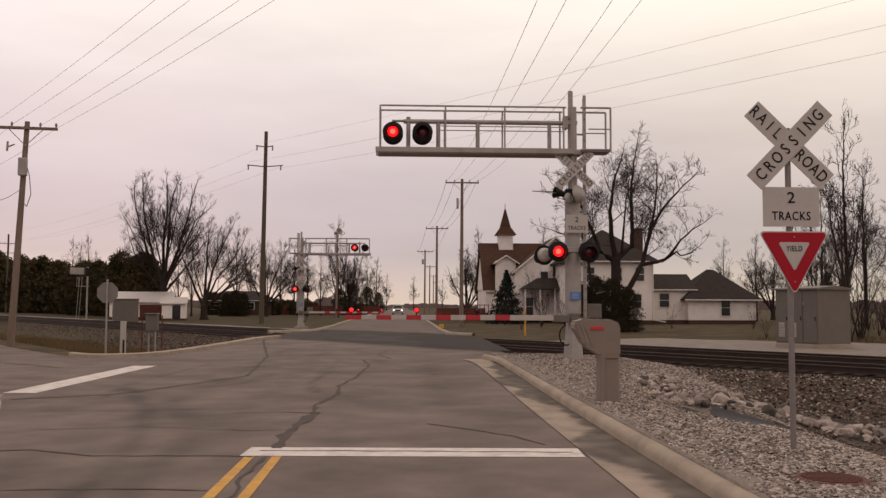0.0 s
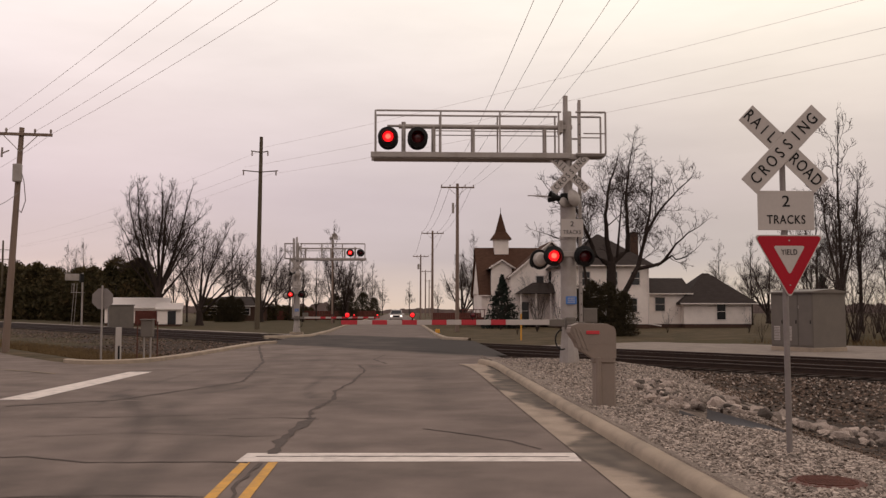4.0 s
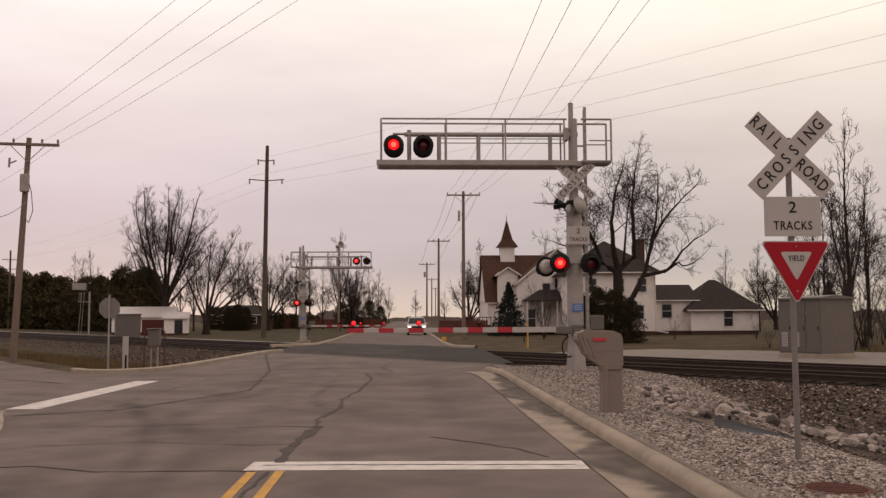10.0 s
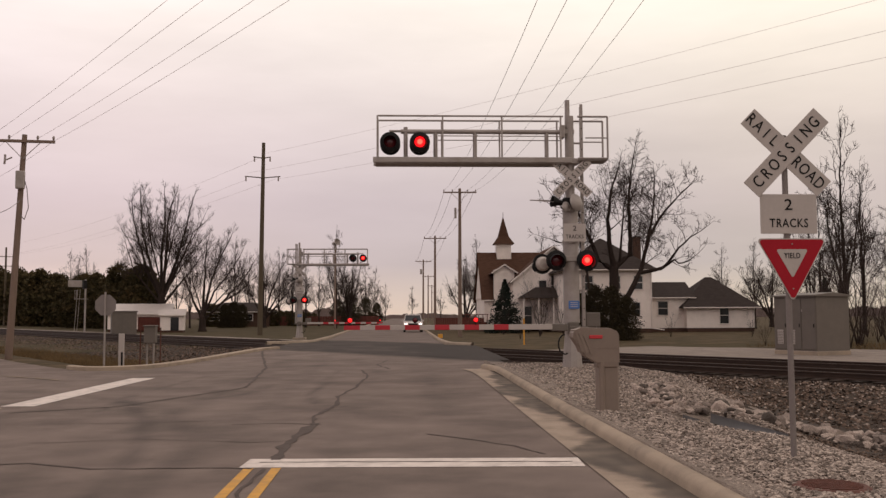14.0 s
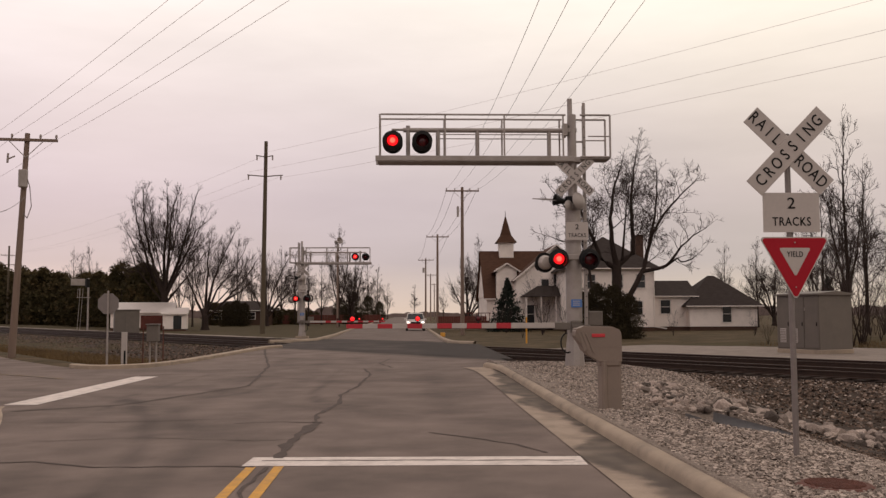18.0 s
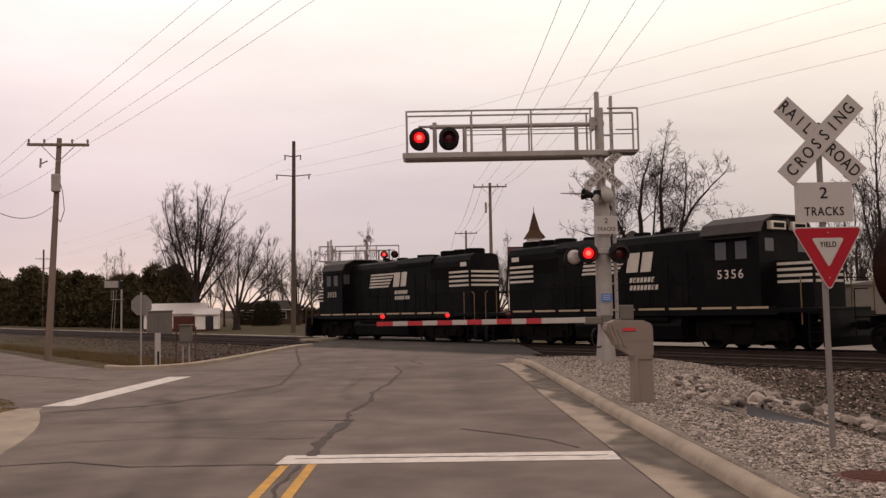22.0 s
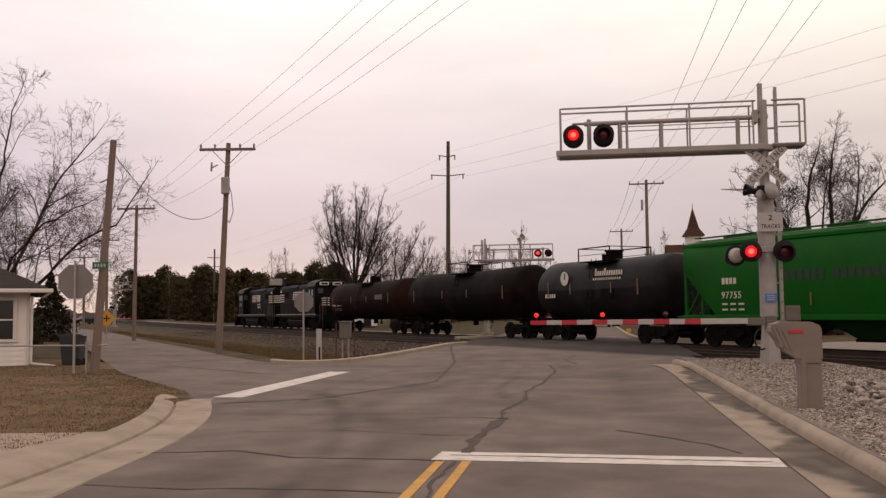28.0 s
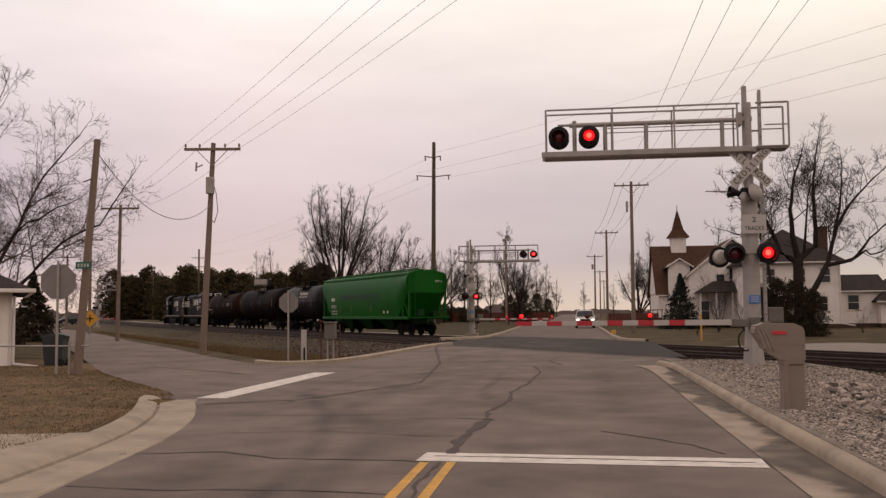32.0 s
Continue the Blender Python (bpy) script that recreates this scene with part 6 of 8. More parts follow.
def hopper_car(length):
    c = thing("hopper_car", "bright green covered grain hopper car with dark lettering", "hopper car")
    h = length / 2
    ht = h - 0.75
    prof = ((1.42, 0.0), (1.53, 0.22), (1.585, 0.45), (1.57, 0.68), (1.50, 0.85), (1.36, 0.95), (1.28, 1.0))

    def section(x, low):
        top = 4.26
        half = [(w, low + (top - low) * f) for w, f in prof]
        return [(x, w, z) for w, z in half] + [(x, -w, z) for w, z in reversed(half)]
    rows = []
    for x, low in ((-ht, 2.95), (-ht + 0.05, 2.90), (-ht + 0.8, 2.2), (-ht + 1.5, 1.5), (-ht + 1.8, 1.2), (0, 1.2), (ht - 1.8, 1.2), (ht - 1.5, 1.5), (ht - 0.8, 2.2), (ht - 0.05, 2.90), (ht, 2.95)):
        r = section(x, low)
        rows.append(r + r[:1])
    g = Geo().strip(rows)
    k = len(rows[0]) - 1
    g.f += [tuple(range(k)), tuple(range((len(rows) - 1) * (k + 1), (len(rows) - 1) * (k + 1) + k))]
    part("body", g, HOPPER_GREEN, c, "smooth curved green side sheets", True)
    part("roof", Geo().prism([(-1.36, 4.24), (-1.30, 4.33), (-0.6, 4.50), (0.6, 4.50), (1.30, 4.33), (1.36, 4.24)], -ht - 0.02, ht + 0.02), HOPPER_GREEN, c)
    for s in (-1, 1):
        part("top_rail", Geo().box((0, s * 1.34, 4.22), (2 * ht + 0.1, 0.12, 0.16), 0.02), HOPPER_GREEN, c)
        part("side_sill", Geo().box((0, s * 1.46, 1.22), (2 * ht + 0.3, 0.14, 0.2), 0.02), HOPPER_GREEN, c)
        part("running_board", Geo().box((0, s * 0.75, 4.58), (2 * ht, 0.35, 0.035), 0.005), HOPPER_GREEN, c)
        for e in (-1, 1):
            part("end_post", Geo().box((e * (ht + 0.05), s * 1.36, 2.75), (0.12, 0.14, 3.0), 0.02), HOPPER_GREEN, c)
            part("end_post", Geo().box((e * (ht - 0.95), s * 1.40, 2.0), (0.10, 0.10, 1.6), 0.02), HOPPER_GREEN, c)
            part("diagonal", Geo().tube((e * (ht + 0.02), s * 1.38, 1.3), (e * (ht - 0.9), s * 1.38, 2.5), 0.04, n=6), HOPPER_GREEN, c)
            lad = part("ladder", Geo().tube((e * (ht + 0.14), s * 1.40, 1.0), (e * (ht + 0.14), s * 1.40, 4.4), 0.02, n=6).tube((e * (ht + 0.14), s * 0.95, 1.0), (e * (ht + 0.14), s * 0.95, 4.4), 0.02, n=6), HOPPER_GREEN, c)
            for i in range(9):
                part("rung", Geo().tube((e * (ht + 0.14), s * 1.40, 1.1 + i * 0.38), (e * (ht + 0.14), s * 0.95, 1.1 + i * 0.38), 0.014, n=5), HOPPER_GREEN, lad)
    for i in range(6):
        part("roof_hatch", Geo().box((-ht + 1.8 + i * (2 * ht - 3.6) / 5, 0, 4.57), (1.6, 0.5, 0.12), 0.03), HOPPER_GREEN, c)
    for e in (-1, 1):
        part("end_platform", Geo().box((e * (ht + 0.2), 0, 1.24), (0.9, 2.8, 0.07), 0.01), HOPPER_GREEN, c)
        part("stub_sill", Geo().box((e * (h - 1.5), 0, 1.0), (2.6, 0.5, 0.4), 0.03), HOPPER_DARK, c)
        part("brake_gear", Geo().box((e * (ht - 0.3), 0.4, 1.55), (0.5, 0.5, 0.5), 0.05).tube((e * (ht - 0.6), -0.6, 1.5), (e * (ht + 0.1), -0.6, 1.5), 0.2, n=10), HOPPER_DARK, c)
        coupler(c, e * (h - 0.1), e)
        freight_truck(c, e * (h - 2.5))
    for xb in (-4.0, 0.0, 4.0):
        bay = part("hopper_bay", Geo().add([(xb - 1.75, -1.35, 1.25), (xb + 1.75, -1.35, 1.25), (xb + 1.75, 1.35, 1.25), (xb - 1.75, 1.35, 1.25), (xb - 0.5, -0.7, 0.42), (xb + 0.5, -0.7, 0.42), (xb + 0.5, 0.7, 0.42), (xb - 0.5, 0.7, 0.42)],
                                         [(0, 1, 2, 3), (4, 7, 6, 5), (0, 4, 5, 1), (1, 5, 6, 2), (2, 6, 7, 3), (3, 7, 4, 0)]), HOPPER_DARK, c, "sloped discharge bay")
        part("gate", Geo().box((xb, 0, 0.40), (1.2, 1.6, 0.1), 0.02), FRAME_BLACK, bay)
    # writing along the bulged side
    lettering("car_number", "97755", 0.40, WHITE_PAINT, c, side_m(ht - 2.75, 1.565, 2.10) @ pose(0, 0, 0, -4), 0.004, 1.0, "white car number")
    for i in range(4):
        bar(c, ht - 2.42 - i * 0.21, ht - 2.27 - i * 0.21, 1.585, 2.55, 2.80, WHITE_PAINT, 0, "line_of_print")
    for z in (1.72, 1.5):
        for j in range(3):
            bar(c, ht - 3.4 + j * 0.45, ht - 3.1 + j * 0.45, 1.53, z, z + 0.07, WHITE_PAINT, 0, "line_of_print")
    for j in range(24):
        if j in (9, 20):
            continue
        bar(c, 3.75 - j * 0.325, 3.98 - j * 0.325, 1.588, 2.60, 2.98, DARK_PRINT, 0, "faded_letter")
    for x in (-4.6, -5.3):
        bar(c, x, x + 0.25, 1.50, 1.55, 1.75, WHITE_PAINT, 0, "line_of_print")
    for x in (1.8, -2.2, 4.2):
        part("reflective_strip", Geo().box((x, 1.565, 1.9), (0.08, 0.012, 0.45), 0.002), SAFETY_YELLOW, c)
    lettering("car_number", "97755", 0.2, WHITE_PAINT, c, Matrix(((0, 0, -1, -ht - 0.012), (-1, 0, 0, -0.9), (0, 1, 0, 3.72), (0, 0, 0, 1))), 0.003, 1.0)
    return c


# joints between the cars, along the track, at 25 s
JOINTS = (82.3, 64.4, 46.5, 29.3, 12.2, -0.05, -18.6)
cars = (locomotive(17.9, "3035", 1, "black diesel locomotive with white emblem, cab leading"),
        locomotive(17.9, "5356", -1, "black diesel locomotive with white emblem, cab trailing"),
        tank_car(17.2, 1.50, TANK_RUST, "rust-streaked black tank car with white number", 0.12, "252696"),
        tank_car(17.1, 1.55, TANK_BLACK, "dusty black tank car with yellow marks", 0.12),
        tank_car(12.25, 1.52, TANK_GREY, "faded charcoal tank car with round white emblem", 0.06, None, True),
        hopper_car(18.5))
TRAIN = [(ob, (a + b) / 2) for ob, a, b in zip(cars, JOINTS, JOINTS[1:])]
TRAIN_ROWS = [(t, 10.311 * (t - 25) + 0.0569 * (t - 25) ** 2) for t in range(0, 33, 2)]


# ---------------------------------------------------------------- poles and wires
def pole_thing(x, y, z, top, r, mt, label, lean=(0, 0), arms=(), turn=0.0, parts=True):
    p = thing("utility_pole", label, "utility pole", pose(x, y, z, 0, 0, turn), "utility poles")
    part("shaft", Geo().tube((0, 0, -0.5), (lean[0], lean[1], top), r * 1.15, r * 0.75, 12), mt, p, smooth=True)
    for az, half in arms:
        f = az / top
        cx = lean[0] * f
        a = part("crossarm", Geo().box((cx, -r, az), (2 * half, 0.10, 0.12), 0.01), mt, p)
        for e in (-1, 1):
            part("brace", Geo().tube((cx + e * half * 0.55, -r - 0.03, az - 0.04), (cx, -r - 0.03, az - 0.75), 0.018, n=5), GALV, a)
            for q in (0.95, 0.45):
                part("insulator", Geo().lathe([(0.02, 0), (0.05, 0.08), (0.055, 0.14), (0.03, 0.2)], 8, pose(cx + e * half * q, -r, az + 0.05)), PORCELAIN, a)
    return p


def wires(name, a, b, sag, r, mt, offsets, label, z_off=None):
    """Parallel wires from a to b with a sag."""
    a, b = Vector(a), Vector(b)
    flat = (b - a).to_2d().normalized()
    side = Vector((-flat.y, flat.x, 0))
    for i, o in enumerate(offsets):
        pts = []
        dz = z_off[i] if z_off else 0
        for k in range(25):
            f = k / 24
            p = a.lerp(b, f) + side * o
            p.z += dz - 4 * sag * f * (1 - f)
            pts.append(tuple(p))
        g = Geo().strip([[(x + r * math.cos(k * math.pi / 2) * side.x, y + r * math.cos(k * math.pi / 2) * side.y, z + r * math.sin(k * math.pi / 2)) for k in range(5)] for x, y, z in pts])
        tagged(new(name, g.mesh(name, mt, fix=False)), label, "wire", "overhead wires")


OLD = "weathered grey wooden utility pole with crossarm"
p = pole_thing(-16.2, 39.4, -0.2, 9.5, 0.135, POLE_WOOD, "weathered grey wooden pole with crossarm and transformer box", (0.42, 0), ((9.2, 1.25),), 8)
part("equipment_box", Geo().box((0.36, -0.28, 7.55), (0.34, 0.25, 0.75), 0.03), GALV, p)
part("cutout", Geo().tube((0.0, -0.2, 8.5), (-0.28, -0.25, 8.35), 0.03, n=6).tube((-0.28, -0.25, 8.2), (-0.26, -0.25, 8.6), 0.045, n=8), PORCELAIN, p)
part("cable", Geo().pipe([(0.42, -0.25, 7.9), (0.62, -0.25, 7.2), (0.70, -0.25, 6.4), (0.55, -0.25, 5.9), (0.38, -0.22, 6.1)], 0.018, 5), WIRE, p)
p = pole_thing(-13.42, 23.9, 0.0, 6.5, 0.115, POLE_WOOD, "leaning bare wooden pole with green street sign", (0.52, 0.0))
sg = part("street_sign", Geo().box((0.28, -0.2, 3.02), (0.46, 0.008, 0.19), 0.004), GREEN_SIGN, p, "green street name sign")
for i in range(4):
    part("letter_bar", Geo().box((0.14 + i * 0.09, -0.206, 3.02), (0.05, 0.004, 0.09)), WHITE_SIGN, sg)
part("hook", Geo().tube((0.42, -0.1, 5.4), (0.2, -0.14, 5.3), 0.02, n=6), WIRE, p)
pole_thing(-29.4, 57.4, -0.1, 9.0, 0.125, POLE_WOOD, OLD, (0.1, 0), ((8.75, 1.25),), 8)
pole_thing(-44.5, 81.5, 0.0, 9.0, 0.15, POLE_WOOD, OLD, (0, 0), ((8.7, 1.2),), 8)
pole_thing(-62, 108, 0.0, 9.2, 0.15, POLE_WOOD, OLD, (0, 0), ((8.9, 1.2),), 8)
c = pole_thing(-13.5, 90, 0.0, 18.4, 0.22, POLE_DARK, "tall dark treated pole of the power line", (0.2, 0))
for az, u in ((16.9, 0.75), (15.0, 1.55)):
    a = part("crossarm", Geo().tube((-u, -0.1, az + 0.12), (0.2, -0.2, az - 0.05), 0.05, n=6).tube((0.2, -0.2, az - 0.05), (u + 0.3 if az < 16 else 0.9, -0.1, az + 0.1), 0.05, n=6), POLE_DARK, c)
    for e in (-1, 1):
        part("insulator", Geo().tube((e * u + 0.1, -0.1, az - 0.35), (e * u + 0.1, -0.1, az + 0.1), 0.07, n=8), PORCELAIN, a)
for s, h in ((212, 16.5), (330, 17.0)):
    x, y, _ = track_point(s, 42)
    pole_thing(x, y, 0, h, 0.24, POLE_DARK, "tall dark treated pole of the power line", (0, 0), ((h - 2.0, 1.6), (h - 4.0, 2.2)), 20)
for x, y, h, a in ((5.0, 80, 12.6, 1.45), (4.15, 116, 11.6, 1.4), (3.85, 166, 11.6, 1.4), (6.4, 225, 11.4, 1.4), (9.4, 290, 11.2, 1.4), (13.0, 370, 11.2, 1.4)):
    p = pole_thing(x, y, 0, h, 0.16, POLE_WOOD, OLD, (0.05, 0), ((h - 0.35, a),), 0)
    if y in (80, 166):
        part("transformer", Geo().tube((-0.35, -0.2, h - 2.6), (-0.35, -0.2, h - 1.7), 0.2 if y == 166 else 0.1, n=12), GALV, p, "grey transformer can")
siren = thing("warning_siren", "grey warning siren horn on a tall pole", "siren", pose(-9.2, 130, 0))
part("shaft", Geo().tube((0, 0, -0.5), (0, 0, 11.0), 0.15, 0.11, 10), POLE_WOOD, siren)
part("horn", Geo().tube((0, 0, 10.9), (0, 0, 11.5), 0.22, 0.18, 10).lathe([(0.12, -0.3), (0.22, 0.2), (0.5, 0.62), (0.46, 0.63), (0.1, 0.3)], 14, pose(0, 0, 11.75, 75, 0, 35)).box((-0.2, 0.2, 11.7), (0.5, 0.5, 0.45), 0.1), GALV, siren, "grey siren horn and motor")

wires("power_wire", (5.0, 80, 12.4), (4.6, -30, 12.0), 2.6, 0.008, WIRE, (-1.35, -0.6, 0.6, 1.35), "dark overhead wire crossing above the road")
wires("power_wire", (5.0, 80, 12.4), (4.15, 116, 11.4), 0.7, 0.014, WIRE, (-1.3, -0.6, 0.6, 1.3), "overhead wire along the road")
wires("power_wire", (4.15, 116, 11.4), (3.85, 166, 11.4), 0.7, 0.016, WIRE, (-1.3, 1.3), "overhead wire along the road")
wires("power_wire", (-15.8, 39.4, 9.15), (12, -2, 10.4), 0.5, 0.007, WIRE_PALE, (-1.2, -0.5, 0.5, 1.2), "thin pale overhead wire above the road")
wires("power_wire", (-15.8, 39.4, 9.15), (-29.3, 57.4, 8.8), 0.4, 0.008, WIRE_PALE, (-1.2, 0.5, 1.2), "thin pale overhead wire along the side road")
wires("service_cable", (-12.95, 23.9, 6.2), (-15.8, 39.4, 6.6), 1.25, 0.014, WIRE, (0,), "slack service cable between two poles")
e = track_point(-40, 42)
wires("line_wire", (-13.5, 90, 0), (e[0], e[1], 0), 1.2, 0.008, WIRE_PALE, (0.0, -1.5, 1.7), "pale high power line wire", (17.3, 15.3, 15.0))
e = track_point(212, 42)
wires("line_wire", (-13.5, 90, 0), (e[0], e[1], 0), 1.2, 0.009, WIRE_PALE, (0.0, -1.5, 1.7), "pale high power line wire", (17.0, 15.0, 14.6))

# ---------------------------------------------------------------- signs and boxes by the side road
def back_sign(name, x, y, z, turn, post_h, zc, r, label):
    s = thing(name, label, "road sign", pose(x, y, z, 0, 0, turn))
    part("post", Geo().box((0, 0.04, post_h / 2 - 0.2), (0.06, 0.045, post_h + 0.4), 0.006), GALV, s)
    oct8 = [(r * math.cos(radians(22.5 + 45 * i)), zc + r * math.sin(radians(22.5 + 45 * i))) for i in range(8)]
    pl = part("plate", Geo().prism(oct8, -0.004, 0.004, "y"), SIGN_BACK, s, "bare aluminium back of the plate", at=pose(0, 0.08, 0))
    part("face", Geo().prism([(a * 0.97, zc + (b - zc) * 0.97) for a, b in oct8], 0.005, 0.007, "y"), RED_SIGN, pl, "red sign face")
    return s


back_sign("stop_sign", -10.65, 34.1, -0.2, 0, 2.75, 2.28, 0.40, "octagonal stop sign seen from behind, on a steel post")
back_sign("stop_sign", -13.77, 23.5, 0.0, 12, 3.15, 2.58, 0.50, "large octagonal stop sign seen from behind, on a steel post")
mk = thing("marker_post", "white marker post with black panel", "marker post", pose(-10.15, 34.5, -0.15))
part("post", Geo().box((0, 0, 0.55), (0.2, 0.08, 1.3), 0.01), ARM_WHITE, mk)
part("panel", Geo().box((0.03, -0.043, 0.28), (0.07, 0.008, 0.5), 0.002), BLACK, mk)
bx = thing("signal_case", "small grey signal case on two pipe posts", "signal box", pose(-9.35, 35.4, -0.2))
part("case", Geo().box((0, 0, 1.18), (0.42, 0.34, 0.62), 0.02), CABINET, bx)
part("lid", Geo().box((0, -0.02, 1.51), (0.48, 0.42, 0.05), 0.015), CABINET, bx)
for dx in (-0.12, 0.12):
    part("leg", Geo().tube((dx, 0, -0.2), (dx, 0, 0.9), 0.035, n=8), GALV, bx)
for dx in (-0.36, 0.38):
    part("guard_post", Geo().tube((dx, -0.05, -0.2), (dx, -0.05, 1.45), 0.025, n=8), RUST, bx)
ys = thing("warning_sign", "yellow diamond warning sign on a post", "road sign", pose(-33.6, 61.6, -0.1, 0, 0, 25))
part("post", Geo().box((0, 0.03, 0.7), (0.06, 0.05, 2.0), 0.005), GALV, ys)
pl = part("plate", Geo().box((0, 0, 0), (0.86, 0.008, 0.86), 0.002), YELLOW_SIGN, ys, "yellow diamond plate", at=pose(0, -0.01, 1.55, 0, 45, 0))
part("symbol", Geo().box((0, 0, 1.55), (0.08, 0.004, 0.5)).box((0, 0, 1.55), (0.44, 0.005, 0.08)), BLACK, ys, at=pose(0, -0.02, 0))
ym = thing("marker_post", "thin yellow marker post in the grass", "marker post", pose(7.55, 57.5, -0.1))
part("post", Geo().tube((0, 0, -0.2), (0, 0, 1.55), 0.05, n=8), YELLOW_SIGN, ym)
nb = thing("traffic_barrel_base", "low yellow post base by the kerb", "marker", pose(2.9, 70, 0))
part("body", Geo().box((0, 0, 0.12), (0.35, 0.3, 0.3), 0.03), YELLOW_SIGN, nb)

# fence rail and bin before the small house
fr = thing("pipe_fence", "low single-rail pipe fence on the lawn", "fence", pose(-13.3, 23.8, 0))
part("rail", Geo().tube((0.35, 0, 0.84), (-9.5, 1.2, 0.80), 0.022, n=8), GALV, fr)
for i in range(4):
    part("post", Geo().tube((-0.28 - i * 3.0, 0.03 + i * 0.36, -0.2), (-0.28 - i * 3.0, 0.03 + i * 0.36, 0.95), 0.03, n=8), GALV, fr)
DARK_PLASTIC = material("dark_green_plastic", (0.022, 0.026, 0.027), 0.5, var=0.1, bump=0.05)
tb = thing("wheeled_bin", "dark plastic wheeled rubbish bin on the grass", "rubbish bin", pose(-16.6, 28.3, 0.05, 0, 0, 15))
part("body", Geo().add([(-0.26, -0.3, 0.05), (0.26, -0.3, 0.05), (0.26, 0.3, 0.05), (-0.26, 0.3, 0.05), (-0.33, -0.38, 0.95), (0.33, -0.38, 0.95), (0.33, 0.38, 0.95), (-0.33, 0.38, 0.95)],
                       [(0, 1, 5, 4), (1, 2, 6, 5), (2, 3, 7, 6), (3, 0, 4, 7), (3, 2, 1, 0), (4, 5, 6, 7)]), DARK_PLASTIC, tb)
part("lid", Geo().prism([(-0.40, 0.94), (-0.38, 1.0), (0.0, 1.06), (0.36, 1.0), (0.44, 0.95)], -0.36, 0.36, "y"), DARK_PLASTIC, tb)
for s in (-1, 1):
    part("wheel", Geo().tube((0.25, s * 0.28, 0.12), (0.25, s * 0.34, 0.12), 0.12, n=14), BLACK, tb)

# ---------------------------------------------------------------- buildings
WHITE_SIDING = material("white_painted_siding", (0.76, 0.735, 0.71), 0.7, var=0.07, scale=1.0, fine=20, bump=0.05, stain=(0.45, 0.42, 0.39), stain_amount=0.4, stain_scale=0.6)
TRIM_WHITE = material("white_trim", (0.64, 0.62, 0.6), 0.6, var=0.05, bump=0.0)
BROWN_SHINGLE = material("brown_asphalt_shingles", (0.070, 0.039, 0.027), 0.95, var=0.25, scale=2, fine=20, bump=0.4, stretch=(1, 1, 3))
GREY_SHINGLE = material("dark_grey_shingles", (0.040, 0.034, 0.032), 0.95, var=0.25, scale=2, fine=20, bump=0.4, stretch=(1, 1, 3))
DARK_GLASS = material("dark_window_glass", (0.02, 0.022, 0.026), 0.12, var=0.0, bump=0.0)
BRICK = material("brown_brick_footing", (0.075, 0.048, 0.038), 0.9, var=0.25, scale=5, fine=30, bump=0.3)
PALE_METAL = material("pale_metal_roofing", (0.52, 0.50, 0.49), 0.5, 0.2, var=0.08, scale=1, fine=10, bump=0.05)
RED_FENCE = material("red_brown_boards", (0.11, 0.042, 0.034), 0.9, var=0.25, scale=2, fine=20, bump=0.2)


def window(parent, x, y, z, w, h, normal="-y"):
    """A framed sash window in a wall that faces -y or -x."""
    r = pose(x, y, z, 0, 0, {"-y": 0, "-x": -90, "+x": 90}[normal])
    win = part("window", Geo().box((0, -0.03, h / 2 + 0.05), (w + 0.24, 0.06, 0.1), 0.01).box((0, -0.03, -h / 2 - 0.05), (w + 0.3, 0.09, 0.08), 0.01)
               .box((-w / 2 - 0.06, -0.03, 0), (0.12, 0.06, h), 0.01).box((w / 2 + 0.06, -0.03, 0), (0.12, 0.06, h), 0.01), TRIM_WHITE, parent, "white-framed sash window", at=r)
    for k in (-1, 1):
        part("pane", Geo().box((0, -0.012 - 0.006 * k, k * h / 4), (w, 0.012, h / 2 - 0.03), 0.003), DARK_GLASS, win)
    part("sash_bar", Geo().box((0, -0.03, 0), (w, 0.03, 0.05), 0.005), TRIM_WHITE, win)
    return win


def gable_house(name, label, m, w, d, eave, ridge, wall, roof, hip=0.0, over=0.4, base=0.25, category="house"):
    """Walls w by d about the origin, the ridge along x; hip: how far the roof's ends slope in."""
    b = thing(name, label, category, m)
    part("footing", Geo().box((0, 0, base / 2 - 0.2), (w - 0.08, d - 0.08, base + 0.4), 0.02), BRICK, b)
    wl = Geo().box((0, 0, (eave + base) / 2), (w, d, eave - base), 0.01)
    part("wall", wl, wall, b, "white clapboard walls")
    if not hip:
        for e in (-1, 1):
            part("gable", Geo().prism([(-d / 2, eave), (d / 2, eave), (0, ridge - 0.1)], e * w / 2 - 0.1, e * w / 2 + 0.002), wall, b)
    hw, hd = w / 2 + over, d / 2 + over
    drop = (ridge - eave) * over / (d / 2)
    z0 = eave - drop
    rx = hw - hip - (over if hip else 0)
    for s in (-1, 1):
        vs = [(-hw, s * hd, z0), (hw, s * hd, z0), (rx, 0, ridge), (-rx, 0, ridge)]
        part("roof", Geo().add(vs + [(x, y, z + 0.14) for x, y, z in vs], [(0, 1, 2, 3), (4, 5, 6, 7), (0, 1, 5, 4), (1, 2, 6, 5), (2, 3, 7, 6), (3, 0, 4, 7)]), roof, b, "shingled roof slope")
        part("gutter", Geo().box((0, s * (hd + 0.04), z0 + 0.06), (2 * hw, 0.1, 0.12), 0.01), TRIM_WHITE, b)
        if hip:
            vs = [(s * hw, -hd, z0), (s * hw, hd, z0), (s * rx, 0, ridge)]
            part("roof", Geo().add(vs + [(x, y, z + 0.14) for x, y, z in vs], [(0, 1, 2), (3, 4, 5), (0, 1, 4, 3), (1, 2, 5, 4), (2, 0, 3, 5)]), roof, b, "shingled roof slope")
    return b


